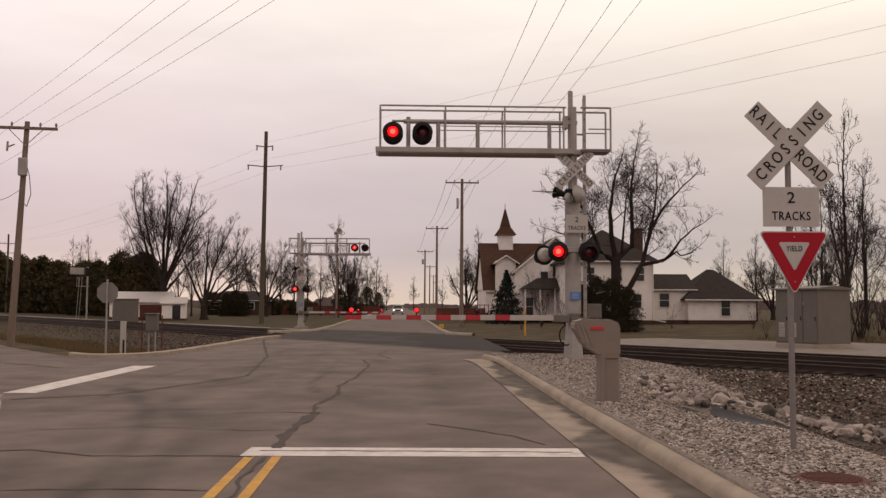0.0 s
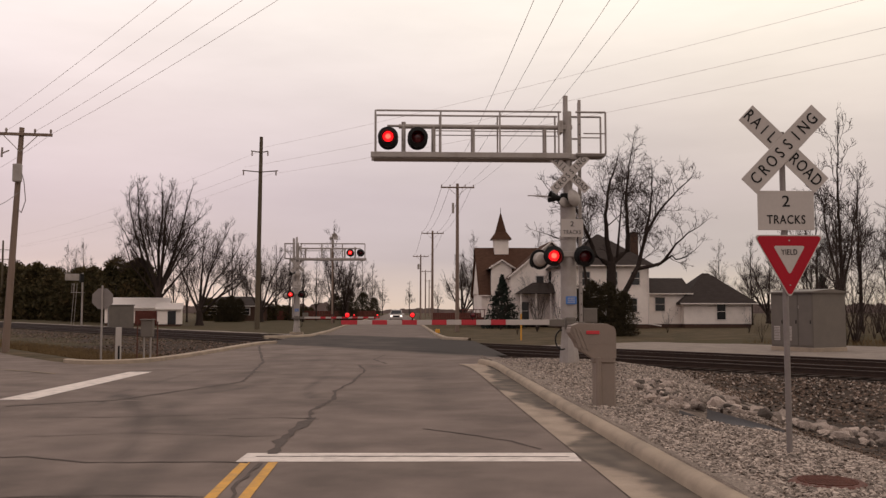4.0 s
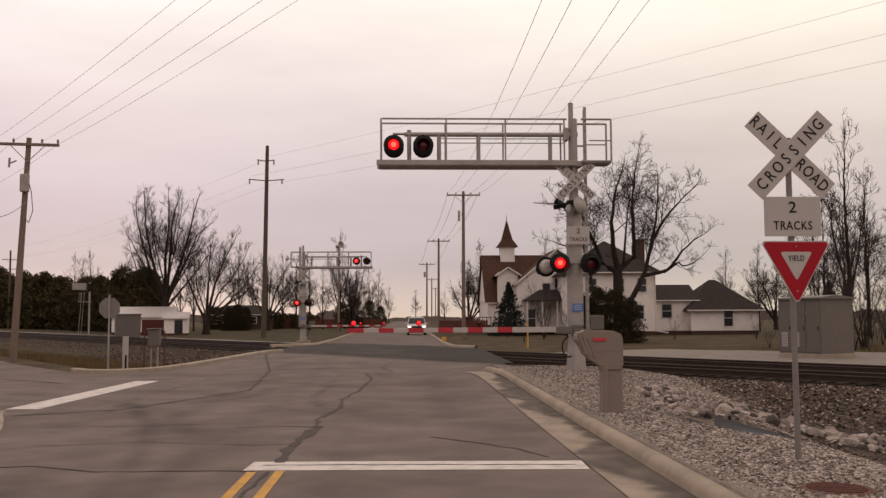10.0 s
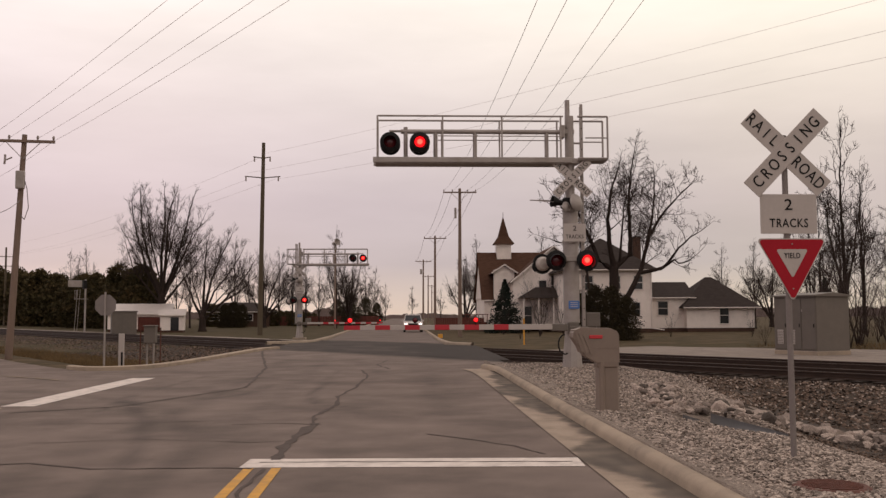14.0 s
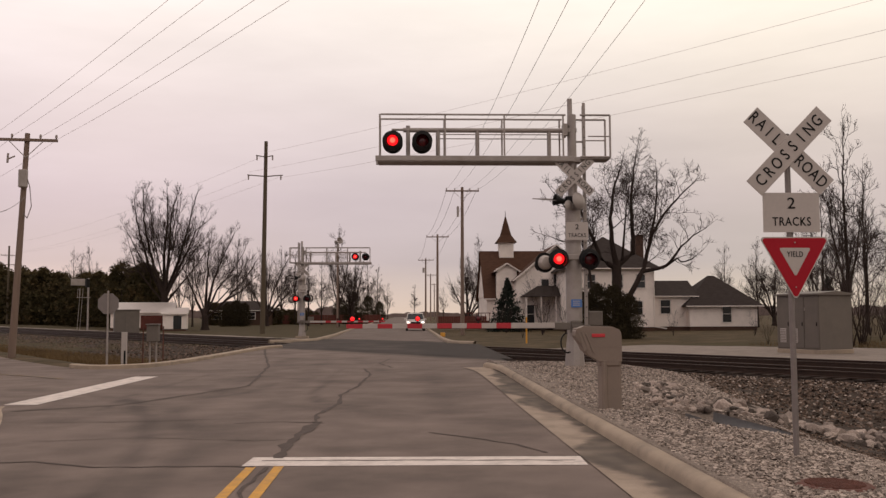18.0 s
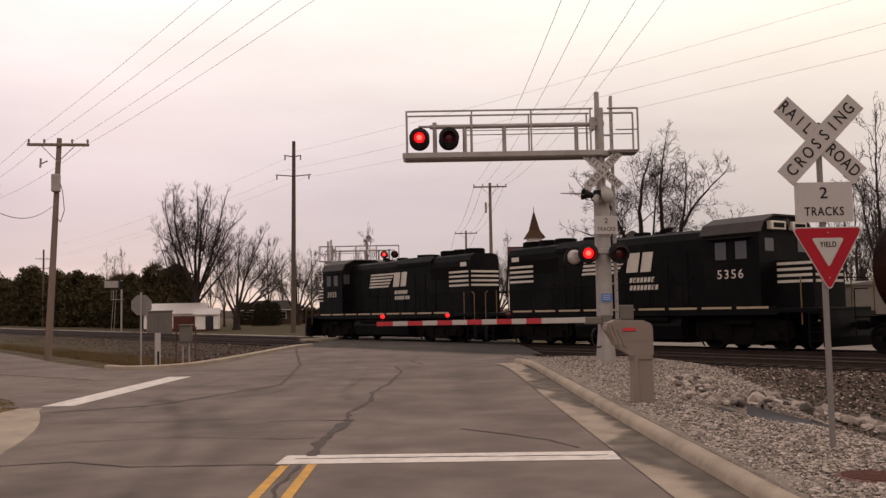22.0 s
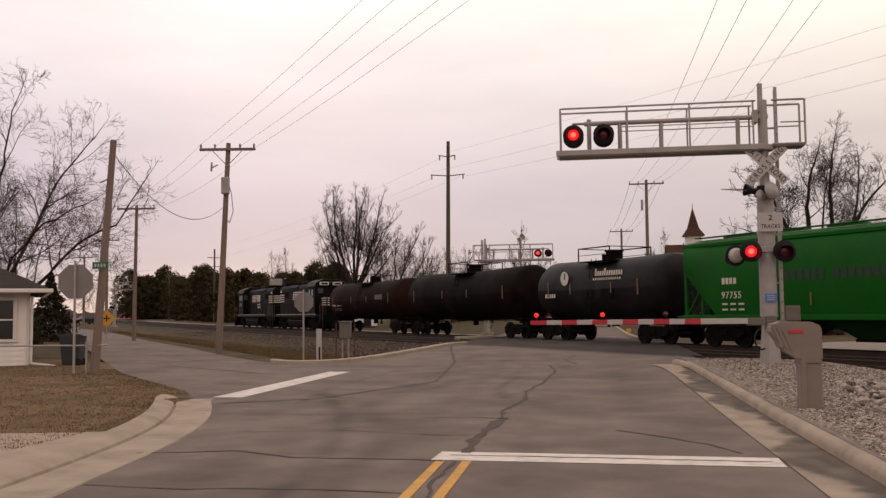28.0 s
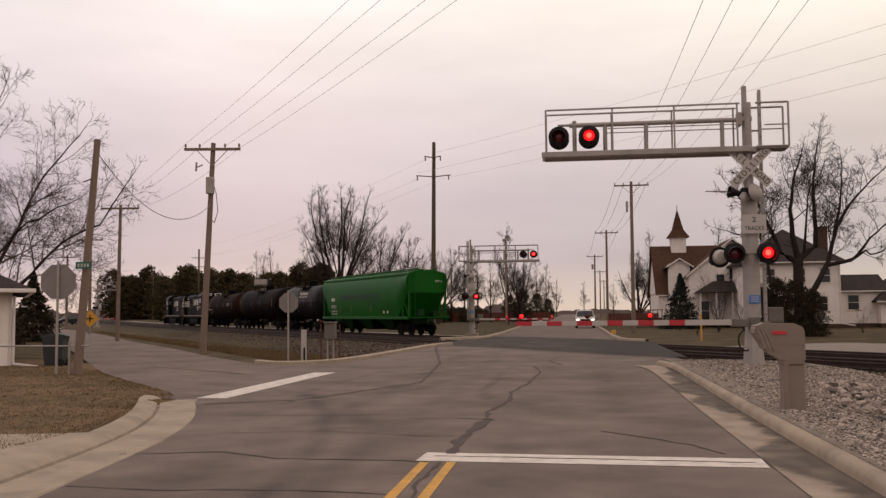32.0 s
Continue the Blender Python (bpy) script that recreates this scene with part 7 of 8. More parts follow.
# church
ch = gable_house("church", "white country church with brown roof and small steeple", pose(13.6, 111, 0), 9.4, 11.0, 3.6, 9.0, WHITE_SIDING, BROWN_SHINGLE, 0, 0.35, category="church")
for c in ch.children:
    c.matrix_basis = pose(0.47, 0, 0)
for s, x, hw, apex, front in ((0, 3.27, 4.55, 9.2, -8.4), (1, -2.03, 1.12, 7.25, -6.6)):
    eave = 5.6 if not s else 6.75
    part("wing_wall", Geo().box((x, (front - 5.4) / 2, eave / 2 + 0.2), (2 * hw, abs(front + 5.4), eave - 0.4), 0.01), WHITE_SIDING, ch)
    part("wing_gable", Geo().prism([(x - hw, eave), (x + hw, eave), (x, apex - 0.15)], front, front + 0.2, "y"), WHITE_SIDING, ch)
    for e in (-1, 1):
        vs = [(x + e * (hw + 0.35), front - 0.35, eave - 0.45), (x, front - 0.35, apex), (x, -0.6 if not s else -1.6, apex), (x + e * (hw + 0.35), -2.6 if not s else -2.4, eave - 0.45)]
        part("wing_roof", Geo().add(vs + [(a, b_, z + 0.14) for a, b_, z in vs], [(0, 1, 2, 3), (4, 5, 6, 7), (0, 1, 5, 4), (1, 2, 6, 5), (2, 3, 7, 6), (3, 0, 4, 7)]), BROWN_SHINGLE, ch)
        part("barge_board", Geo().tube((x + e * (hw + 0.35), front - 0.36, eave - 0.38), (x, front - 0.36, apex + 0.05), 0.1, n=4), TRIM_WHITE, ch)
window(ch, 2.0, -8.42, 4.6, 0.8, 1.7)
window(ch, 3.4, -8.42, 4.9, 0.9, 2.2)
window(ch, 4.9, -8.42, 2.3, 0.8, 1.6)
window(ch, 0.3, -8.42, 1.6, 0.9, 2.0)
window(ch, -2.03, -6.62, 4.2, 0.7, 1.0)
st = part("steeple", Geo().box((-1.42, 0, 9.0), (1.7, 1.7, 2.2), 0.03).box((-1.42, 0, 10.12), (2.0, 2.0, 0.12), 0.02), WHITE_SIDING, ch, "square white belfry")
part("spire", Geo().add([(-1.42 + a * r, b_ * r, z) for r, z in ((1.22, 10.1), (0.62, 11.0), (0.06, 13.25)) for a, b_ in ((-1, -1), (1, -1), (1, 1), (-1, 1))],
                        [(i * 4 + j, i * 4 + (j + 1) % 4, i * 4 + 4 + (j + 1) % 4, i * 4 + 4 + j) for i in range(2) for j in range(4)] + [(8, 9, 10, 11)]), BROWN_SHINGLE, st, "flared brown spire")
part("finial", Geo().tube((-1.42, 0, 13.15), (-1.42, 0, 13.95), 0.05, 0.02, 6), BLACK, st)
ramp = part("ramp", Geo().box((-5.6, -6.8, 0.45), (3.0, 2.0, 0.9), 0.02), RED_FENCE, ch, "red-brown wooden ramp")
for i in range(7):
    part("baluster", Geo().box((-7.0 + i * 0.48, -7.85, 1.3), (0.08, 0.06, 0.9), 0.005), RED_FENCE, ramp)
part("ramp_rail", Geo().box((-5.6, -7.85, 1.75), (3.2, 0.08, 0.08), 0.01), RED_FENCE, ramp)
vs = [(-0.8, -11.6, 3.5), (4.6, -11.6, 3.5), (4.6, -8.3, 3.5), (-0.8, -8.3, 3.5), (1.0, -9.6, 4.7), (3.0, -9.6, 4.7)]
por = part("porch", Geo().add(vs, [(0, 1, 5, 4), (1, 2, 5), (2, 3, 4, 5), (3, 0, 4), (0, 3, 2, 1)]), GREY_SHINGLE, ch, "low dark hipped porch roof")
for x in (-0.5, 1.1, 2.7, 4.3):
    part("porch_post", Geo().box((x, -11.35, 1.75), (0.14, 0.14, 3.5), 0.01), TRIM_WHITE, por)
rf = thing("board_fence", "red-brown board fence beside the church", "fence", pose(0, 106, 0))
for i in range(22):
    part("board_panel", Geo().box((4.0 + i * 0.25, 0.0, 0.7), (0.235, 0.04, 1.4), 0.01), RED_FENCE, rf)

hs = gable_house("house", "white two-storey farmhouse with dark hipped roof", pose(21.1, 98, 0), 8.6, 8.6, 6.5, 9.6, WHITE_SIDING, GREY_SHINGLE, 4.2, 0.55)
for x, z in ((-2.2, 4.9), (0.6, 4.9), (2.9, 4.9), (-1.6, 2.2), (2.6, 2.2)):
    window(hs, x, -4.31, z, 0.85, 1.35)
part("chimney", Geo().box((3.75, -0.5, 8.5), (0.8, 0.7, 2.6), 0.03).box((3.75, -0.5, 9.82), (0.92, 0.82, 0.14), 0.03), BRICK, hs)
w2 = gable_house("house_wing", "white single-storey house wing with dark roof", pose(27.5, 99.5, 0), 5.4, 6.5, 3.5, 5.0, WHITE_SIDING, GREY_SHINGLE, 0, 0.4)
window(w2, -0.3, -3.26, 2.3, 1.0, 1.4)
w3 = gable_house("garage", "white garage with dark grey hipped roof", pose(32.95, 99, 0), 7.1, 7.6, 2.65, 5.5, WHITE_SIDING, GREY_SHINGLE, 3.2, 0.5)
window(w3, 0.35, -3.81, 1.55, 0.9, 1.7)
part("downpipe", Geo().pipe([(4.2, -4.4, 6.4), (4.2, -4.4, 0.3), (5.3, -5.0, 0.1)], 0.06, 6), TRIM_WHITE, hs)

# small house at the corner
sh = thing("small_house", "small white clapboard house with dark hipped roof", "house", pose(-23.4, 28.7, 0.0, 0, 0, 33.5))
part("wall", Geo().box((0, 0, 1.3), (8.2, 8.0, 2.5), 0.01), WHITE_SIDING, sh)
board = Geo().prism([(-0.022, 0.0), (0.0, 0.0), (0.0, 0.165), (-0.006, 0.165)], -4.1, 4.1).mesh("clapboard", WHITE_SIDING)
board2 = Geo().prism([(-0.022, 0.0), (0.0, 0.0), (0.0, 0.165), (-0.006, 0.165)], -4.0, 4.0).mesh("clapboard", WHITE_SIDING)
for i in range(15):
    for me, m in ((board, pose(0, -4.002, 0.08 + i * 0.165)), (board2, pose(4.102, 0, 0.08 + i * 0.165, 0, 0, 90))):
        ob = new("clapboard", me)
        ob.parent, ob.matrix_basis = sh, m
part("corner_board", Geo().box((4.1, -4.0, 1.3), (0.1, 0.1, 2.5), 0.01), TRIM_WHITE, sh)
window(sh, 3.35, -4.03, 1.55, 0.62, 1.25)
for s, vs in enumerate(([(-4.7, -4.6, 2.42), (4.7, -4.6, 2.42), (1.4, 0, 4.1), (-1.4, 0, 4.1)], [(-4.7, 4.6, 2.42), (4.7, 4.6, 2.42), (1.4, 0, 4.1), (-1.4, 0, 4.1)], [(4.7, -4.6, 2.42), (4.7, 4.6, 2.42), (1.4, 0, 4.1)], [(-4.7, -4.6, 2.42), (-4.7, 4.6, 2.42), (-1.4, 0, 4.1)])):
    k = len(vs)
    part("roof", Geo().add(vs + [(a, b_, z + 0.12) for a, b_, z in vs], [tuple(range(k)), tuple(range(k, 2 * k))] + [(i, (i + 1) % k, k + (i + 1) % k, k + i) for i in range(k)]), GREY_SHINGLE, sh, "dark shingled roof slope")
part("gutter", Geo().box((0, -4.65, 2.46), (9.4, 0.12, 0.13), 0.02), TRIM_WHITE, sh)
part("gutter", Geo().box((4.75, 0, 2.46), (0.12, 9.4, 0.13), 0.02), TRIM_WHITE, sh)
part("downpipe", Geo().pipe([(4.2, -4.1, 2.3), (4.2, -4.1, 0.15), (4.9, -4.6, 0.06)], 0.045, 8), TRIM_WHITE, sh)

# sheds and fences beyond the tracks
s1 = gable_house("shed", "white metal shed with pale roof beside the trees", pose(-31.5, 115, 0, 0, 0, 10), 7.0, 6.5, 2.0, 3.1, WHITE_SIDING, PALE_METAL, 0, 0.3, 0.2, "shed")
part("door", Geo().box((1.2, -3.27, 0.85), (2.6, 0.05, 1.6), 0.01), RED_FENCE, s1, "rust-red sliding door")
s2 = gable_house("shed", "small white shed with dark panel as open doorway", pose(-26.4, 109.5, 0, 0, 0, 10), 2.6, 3.6, 1.8, 2.4, WHITE_SIDING, PALE_METAL, 0, 0.2, 0.1, "shed")
# flat dark panel paints the shade inside the open doorway
part("door", Geo().box((0.3, -1.82, 0.85), (0.9, 0.04, 1.5), 0.01), DARK_GLASS, s2)
fh = gable_house("far_house", "low brown house beyond the lawn", pose(-29, 168, 0), 12, 8, 2.5, 4.0, BRICK, GREY_SHINGLE, 3.0, 0.4)
window(fh, -3.5, -4.01, 1.5, 1.6, 1.1)
window(fh, 2.5, -4.01, 1.5, 1.2, 1.1)
fc = thing("board_fence", "long red-brown board fence far beyond the lawn", "fence", pose(0, 175, 0))
for i in range(60):
    part("board_panel", Geo().box((-34 + i * 0.5, 0.0, 0.75), (0.46, 0.05, 1.7), 0.01), RED_FENCE, fc)
hut = thing("signal_hut", "grey metal signal hut beside the tracks", "hut", pose(-27.2, 93.0, -0.15, 0, 0, 20))
part("wall", Geo().box((0, 0, 1.15), (2.3, 2.0, 2.3), 0.02), CABINET, hut)
part("roof", Geo().box((0, 0, 2.34), (2.5, 2.2, 0.1), 0.02), CABINET, hut)
part("door", Geo().box((0.3, -1.015, 1.1), (0.9, 0.03, 1.95), 0.01), CABINET, hut)
bg = thing("signal_bungalow", "silver metal signal bungalow with vented doors", "signal bungalow", pose(18.05, 40.5, -0.1, 0, 0, -66))
part("wall", Geo().box((0, 0, 1.32), (2.35, 2.0, 2.4), 0.02), CABINET, bg)
part("roof", Geo().prism([(-1.12, 2.5), (1.12, 2.5), (1.12, 2.56), (0, 2.68), (-1.12, 2.56)], -1.28, 1.28), CABINET, bg)
part("plinth", Geo().box((0, 0, 0.05), (2.4, 2.05, 0.22), 0.02), CONCRETE, bg)
for x in (-0.78, 0.0, 0.78):
    dr = part("door", Geo().box((x, -1.012, 1.32), (0.72, 0.03, 2.2), 0.012), CABINET, bg)
    part("hinge", Geo().box((x - 0.36, -1.03, 1.9), (0.04, 0.03, 0.14), 0.004), GALV, dr)
    part("handle", Geo().box((x + 0.28, -1.04, 1.25), (0.03, 0.04, 0.16), 0.004), BLACK, dr)
for x in (-0.8, -0.15):
    vt = part("vent", Geo().box((x, -1.03, 0.75), (0.34, 0.02, 0.62), 0.005), ARM_WHITE, bg)
    for i in range(8):
        part("slat", Geo().box((x, -1.045, 0.5 + i * 0.07), (0.3, 0.02, 0.02)), CABINET, vt)
sig = thing("railway_signal", "grey wayside railway signal with ladder and platform", "railway signal", track_pose(113, 33.5, -0.1))
part("mast", Geo().tube((0, 0, -0.3), (0, 0, 6.2), 0.11, n=10), GALV, sig)
part("head", Geo().box((0, 0.1, 5.6), (0.5, 0.4, 1.0), 0.05), BLACK, sig)
part("platform", Geo().box((0, 0.5, 3.9), (0.8, 1.4, 0.06), 0.01).pipe([(0.4, 1.1, 3.9), (0.4, 1.1, 4.9), (-0.4, 1.1, 4.9), (-0.4, 1.1, 3.9)], 0.03, 6), GALV, sig)
part("sign_board", Geo().box((0, 1.2, 5.7), (0.06, 1.6, 0.8), 0.02), GALV, sig)
part("ladder", Geo().tube((0, 0.9, 0), (0, 0.6, 5), 0.03, n=6).tube((0, 1.2, 0), (0, 0.9, 5), 0.03, n=6), GALV, sig)


# ---------------------------------------------------------------- vehicles
CAR_WHITE = material("white_car_paint", (0.55, 0.54, 0.53), 0.25, var=0.03, bump=0.0)
CAR_DARK = material("dark_car_paint", (0.02, 0.022, 0.03), 0.25, var=0.03, bump=0.0)
RUBBER = material("tyre_rubber", (0.018, 0.017, 0.017), 0.85, var=0.1, bump=0.1)


def suv_car(name, label, paint, m, lights):
    """A boxy sport utility car, its front to +y."""
    c = thing(name, label, "car", m)
    body = [(-2.35, 0.42), (-2.38, 0.95), (-2.25, 1.05), (-0.95, 1.10), (0.9, 1.10), (2.1, 0.98), (2.35, 0.82), (2.38, 0.45), (2.2, 0.32), (-2.2, 0.32)]
    part("body", Geo().add([(x, y, z) for x in (-0.94, 0.94) for y, z in body], [tuple(range(10)), tuple(range(19, 9, -1))] + [(i, (i + 1) % 10, 10 + (i + 1) % 10, 10 + i) for i in range(10)]), paint, c)
    cab = [(-2.3, 1.05), (-2.1, 1.70), (-1.8, 1.78), (0.3, 1.78), (1.0, 1.10)]
    part("cabin", Geo().add([(x * (1 if z < 1.2 else 0.82), y, z) for x in (-0.92, 0.92) for y, z in cab], [tuple(range(5)), tuple(range(9, 4, -1))] + [(i, (i + 1) % 5, 5 + (i + 1) % 5, 5 + i) for i in range(5)]), paint, c)
    part("windscreen", Geo().add([(-0.72, 0.42, 1.70), (0.72, 0.42, 1.70), (0.84, 0.98, 1.14), (-0.84, 0.98, 1.14)], [(0, 1, 2, 3)]), DARK_GLASS, c)
    for s in (-1, 1):
        part("side_window", Geo().add([(s * 0.775, -1.7, 1.72), (s * 0.775, 0.25, 1.72), (s * 0.925, 0.72, 1.16), (s * 0.925, -1.95, 1.16)], [(0, 1, 2, 3)]), DARK_GLASS, c)
        part("headlight", Geo().box((s * 0.72, 2.36, 0.84), (0.25, 0.08, 0.12), 0.03), lights, c, "round lit headlight" if lights == HEADLIGHT else "")
        part("mirror", Geo().box((s * 1.03, 0.6, 1.15), (0.2, 0.12, 0.16), 0.03), paint, c)
        for yy in (-1.45, 1.42):
            w = part("wheel", Geo().tube((s * 0.74, yy, 0.36), (s * 0.96, yy, 0.36), 0.36, n=18), RUBBER, c)
            part("rim", Geo().tube((s * 0.95, yy, 0.36), (s * 0.975, yy, 0.36), 0.22, n=14), GALV, w)
    part("grille", Geo().box((0, 2.37, 0.78), (0.95, 0.05, 0.26), 0.02), BLACK, c)
    part("bumper", Geo().box((0, 2.36, 0.48), (1.86, 0.16, 0.26), 0.05), BLACK if paint == CAR_DARK else GALV, c)
    return c


suv = suv_car("suv", "white sport utility car with headlights on", CAR_WHITE, pose(1.1, 95, 0, 0, 0, 180), HEADLIGHT)
SUV_ROWS = ((0, -0.9, 168), (3, -0.6, 150), (6, 0.3, 118), (8, 0.95, 100), (9.5, 1.15, 95), (11, 1.15, 95), (32, 1.15, 95))
suv_car("car", "dark parked car far along the side road", CAR_DARK, pose(-95, 166, 0, 0, 0, 150), GLASS)


# ---------------------------------------------------------------- trees
BARK = material("grey_brown_bark", (0.034, 0.026, 0.023), 0.95, var=0.3, scale=3, fine=25, bump=0.6, stretch=(3, 3, 0.6))
TWIG = material("bare_twigs", (0.042, 0.032, 0.029), 0.95, var=0.25, scale=2, fine=20, bump=0.0)
TWIG_PALE = material("pale_bare_twigs", (0.095, 0.074, 0.068), 0.95, var=0.2, scale=2, fine=20, bump=0.0)
# bare woods paled in the base colour to imitate haze of distance
HAZY = material("distant_woods_painted_haze", (0.17, 0.14, 0.135), 0.95, var=0.25, scale=0.05, fine=0.5, bump=0.0)
NEEDLES = material("dark_evergreen_needles", (0.046, 0.041, 0.019), 0.9, var=0.45, scale=0.5, fine=8, bump=0.0, vary=0.3, stain=(0.075, 0.047, 0.022), stain_amount=0.7, stain_scale=0.5)
CEDAR = material("bronzed_cedar_foliage", (0.032, 0.027, 0.015), 0.9, var=0.3, scale=1.2, fine=8, bump=0.0, vary=0.25)
SPRUCE = material("spruce_needles", (0.018, 0.026, 0.021), 0.9, var=0.4, scale=1.2, fine=8, bump=0.0, vary=0.25)


def limb(vs, fs, pts, radii, n):
    o = len(vs)
    for i, (p, r) in enumerate(zip(pts, radii)):
        t = (pts[min(i + 1, len(pts) - 1)] - pts[max(i - 1, 0)]).normalized()
        a = t.orthogonal().normalized()
        b = t.cross(a)
        for j in range(n):
            ang = 2 * math.pi * j / n
            q = p + (a * math.cos(ang) + b * math.sin(ang)) * r
            vs.append((q.x, q.y, q.z))
    for i in range(len(pts) - 1):
        for j in range(n):
            fs.append((o + i * n + j, o + i * n + (j + 1) % n, o + (i + 1) * n + (j + 1) % n, o + (i + 1) * n + j))


def bare_tree(seed, stems, label, twig_mt, trunk_r, bough=0.42, tip=0.011, per=1.5, lift=0.08, open_angle=48, droop=0.0, fine=1.0):
    """A leafless tree. stems: lines of points for trunk and main limbs, thickest first, each with its share of the trunk's radius at both ends;
    boughs, branches and two orders of twigs grow from them, each shorter and thinner than what bears it."""
    r = np.random.default_rng(seed)
    tv, tf, cv, cf = [], [], [], []
    base, way, thick = [], [], []
    turn_by = [0.0]

    def wander(p, d, length, steps, bend, up):
        pts, d = [Vector(p)], Vector(d).normalized()
        for i in range(steps):
            d = (d + Vector(r.normal(0, bend, 3)) + Vector((0, 0, up))).normalized()
            pts.append(pts[-1] + d * length / steps)
        return pts

    def aside(d, angle):
        """A direction turned off d by about the angle, all round it."""
        d = Vector(d).normalized()
        o = d.orthogonal().normalized()
        turn_by[0] += 2.4 + r.normal(0, 0.5)
        q = o * math.cos(turn_by[0]) + d.cross(o) * math.sin(turn_by[0])
        angle = radians(angle * r.uniform(0.7, 1.25))
        return d * math.cos(angle) + q * math.sin(angle)

    def along(pts, f):
        k = min(len(pts) - 2, int(f * (len(pts) - 1)))
        g = f * (len(pts) - 1) - k
        return pts[k].lerp(pts[k + 1], g), pts[k + 1] - pts[k]

    def twigs(pts, length, count):
        for i in range(count):
            f = 0.15 + 0.85 * (i + r.random()) / count
            p, d = along(pts, f)
            w = aside(d, open_angle * 0.85) + Vector((0, 0, lift * 3 - droop))
            w = w.normalized() * length * r.uniform(0.6, 1.4) * (1.15 - 0.5 * f)
            base.append(p)
            way.append(w)
            thick.append(tip)
            for j in range(int(2 * fine + r.random())):
                g = r.uniform(0.25, 0.85)
                base.append(p + w * g)
                way.append((w.normalized() * 0.7 + Vector(r.normal(0, 0.5, 3)) + Vector((0, 0, lift))).normalized() * w.length * r.uniform(0.35, 0.7))
                thick.append(tip * 0.75)

    def branch(pts, radius, length, order):
        """Side growth of one bough (order 1) or branch (order 2)."""
        count = max(3, int(length * per * (1.3 if order == 1 else 1.9)))
        for i in range(count):
            f = 0.22 + 0.78 * (i + r.random()) / count
            p, d = along(pts, min(f, 0.999))
            size = length * 0.56 * r.uniform(0.7, 1.25) * (1.25 - 0.75 * f)
            kid = wander(p, aside(d, open_angle), size, 4, 0.14, lift - droop)
            rad = max(tip * 0.9, min(radius * (1 - 0.7 * f) * 0.6, size * 0.016))
            limb(cv, cf, kid, [rad, rad * 0.85, rad * 0.7, rad * 0.55, rad * 0.3], 3)
            if order == 1 and size > 0.7:
                branch(kid, rad, size, 2)
            else:
                twigs(kid, max(0.45, size * 0.8), max(2, int(size * 5.0 * fine)))

    for line, r0, r1, bare in stems:
        pts = []
        for p, q in zip(line, line[1:]):
            p, q = Vector(p), Vector(q)
            k = max(2, int((q - p).length / 0.55))
            pts += [p.lerp(q, i / k) + Vector(r.normal(0, 0.045, 3)) * (1 if pts else 0) for i in range(k)]
        pts.append(Vector(line[-1]))
        n = len(pts) - 1
        length = sum((q - p).length for p, q in zip(pts, pts[1:]))
        radii = [trunk_r * (r0 + (r1 - r0) * (i / n) ** 0.8) for i in range(n + 1)]
        if line[0][2] < 0.2:
            radii[0] *= 1.4
        limb(tv, tf, pts, radii, 8)
        count = int(length * per * (1 - bare))
        for i in range(count):
            f = bare + (1 - bare) * (i + r.random()) / count
            p, d = along(pts, min(f, 0.999))
            size = min(length, 8.0) * bough * r.uniform(0.6, 1.15) * (1.15 - 0.7 * f)
            rad = max(tip * 1.5, min(radii[min(n, int(f * n))] * 0.5, size * 0.016))
            kid = wander(p, aside(d, open_angle), size, 6, 0.12, lift - droop)
            limb(cv, cf, kid, [rad * q for q in (1, 0.9, 0.78, 0.65, 0.52, 0.4, 0.22)], 4)
            branch(kid, rad, size, 1)
        end = wander(pts[-1], pts[-1] - pts[-3], 1.6, 5, 0.10, lift)
        rad = radii[-1]
        limb(cv, cf, end, [rad * q for q in (1, 0.85, 0.7, 0.5, 0.35, 0.2)], 4)
        branch(end, rad, 1.6, 1)
    base, way, size = np.array(base), np.array(way), np.array(thick)[:, None]
    a = np.cross(way, r.normal(0, 1, way.shape))
    a /= np.linalg.norm(a, axis=1, keepdims=True) + 1e-9
    b = np.cross(way, a)
    b /= np.linalg.norm(b, axis=1, keepdims=True) + 1e-9
    quad = np.stack([base + a * size, base - 0.5 * a * size + 0.87 * b * size, base - 0.5 * a * size - 0.87 * b * size, base + way], 1).reshape(-1, 3)
    o = len(cv)
    cv += [tuple(q) for q in quad.tolist()]
    for k in range(len(base)):
        m = o + 4 * k
        cf += [(m, m + 1, m + 3), (m + 1, m + 2, m + 3), (m + 2, m, m + 3)]
    t = thing("bare_tree", label, "tree", None, "bare trees")
    for name, v, f, mt in (("trunk", tv, tf, BARK), ("crown", cv, cf, twig_mt)):
        me = bpy.data.meshes.new(name)
        me.from_pydata(v, [], f)
        me.materials.append(mt)
        me.polygons.foreach_set("use_smooth", [True] * len(me.polygons))
        me.update()
        part(name, me, None, t, "fine leafless branches" if name == "crown" else "")
    return t


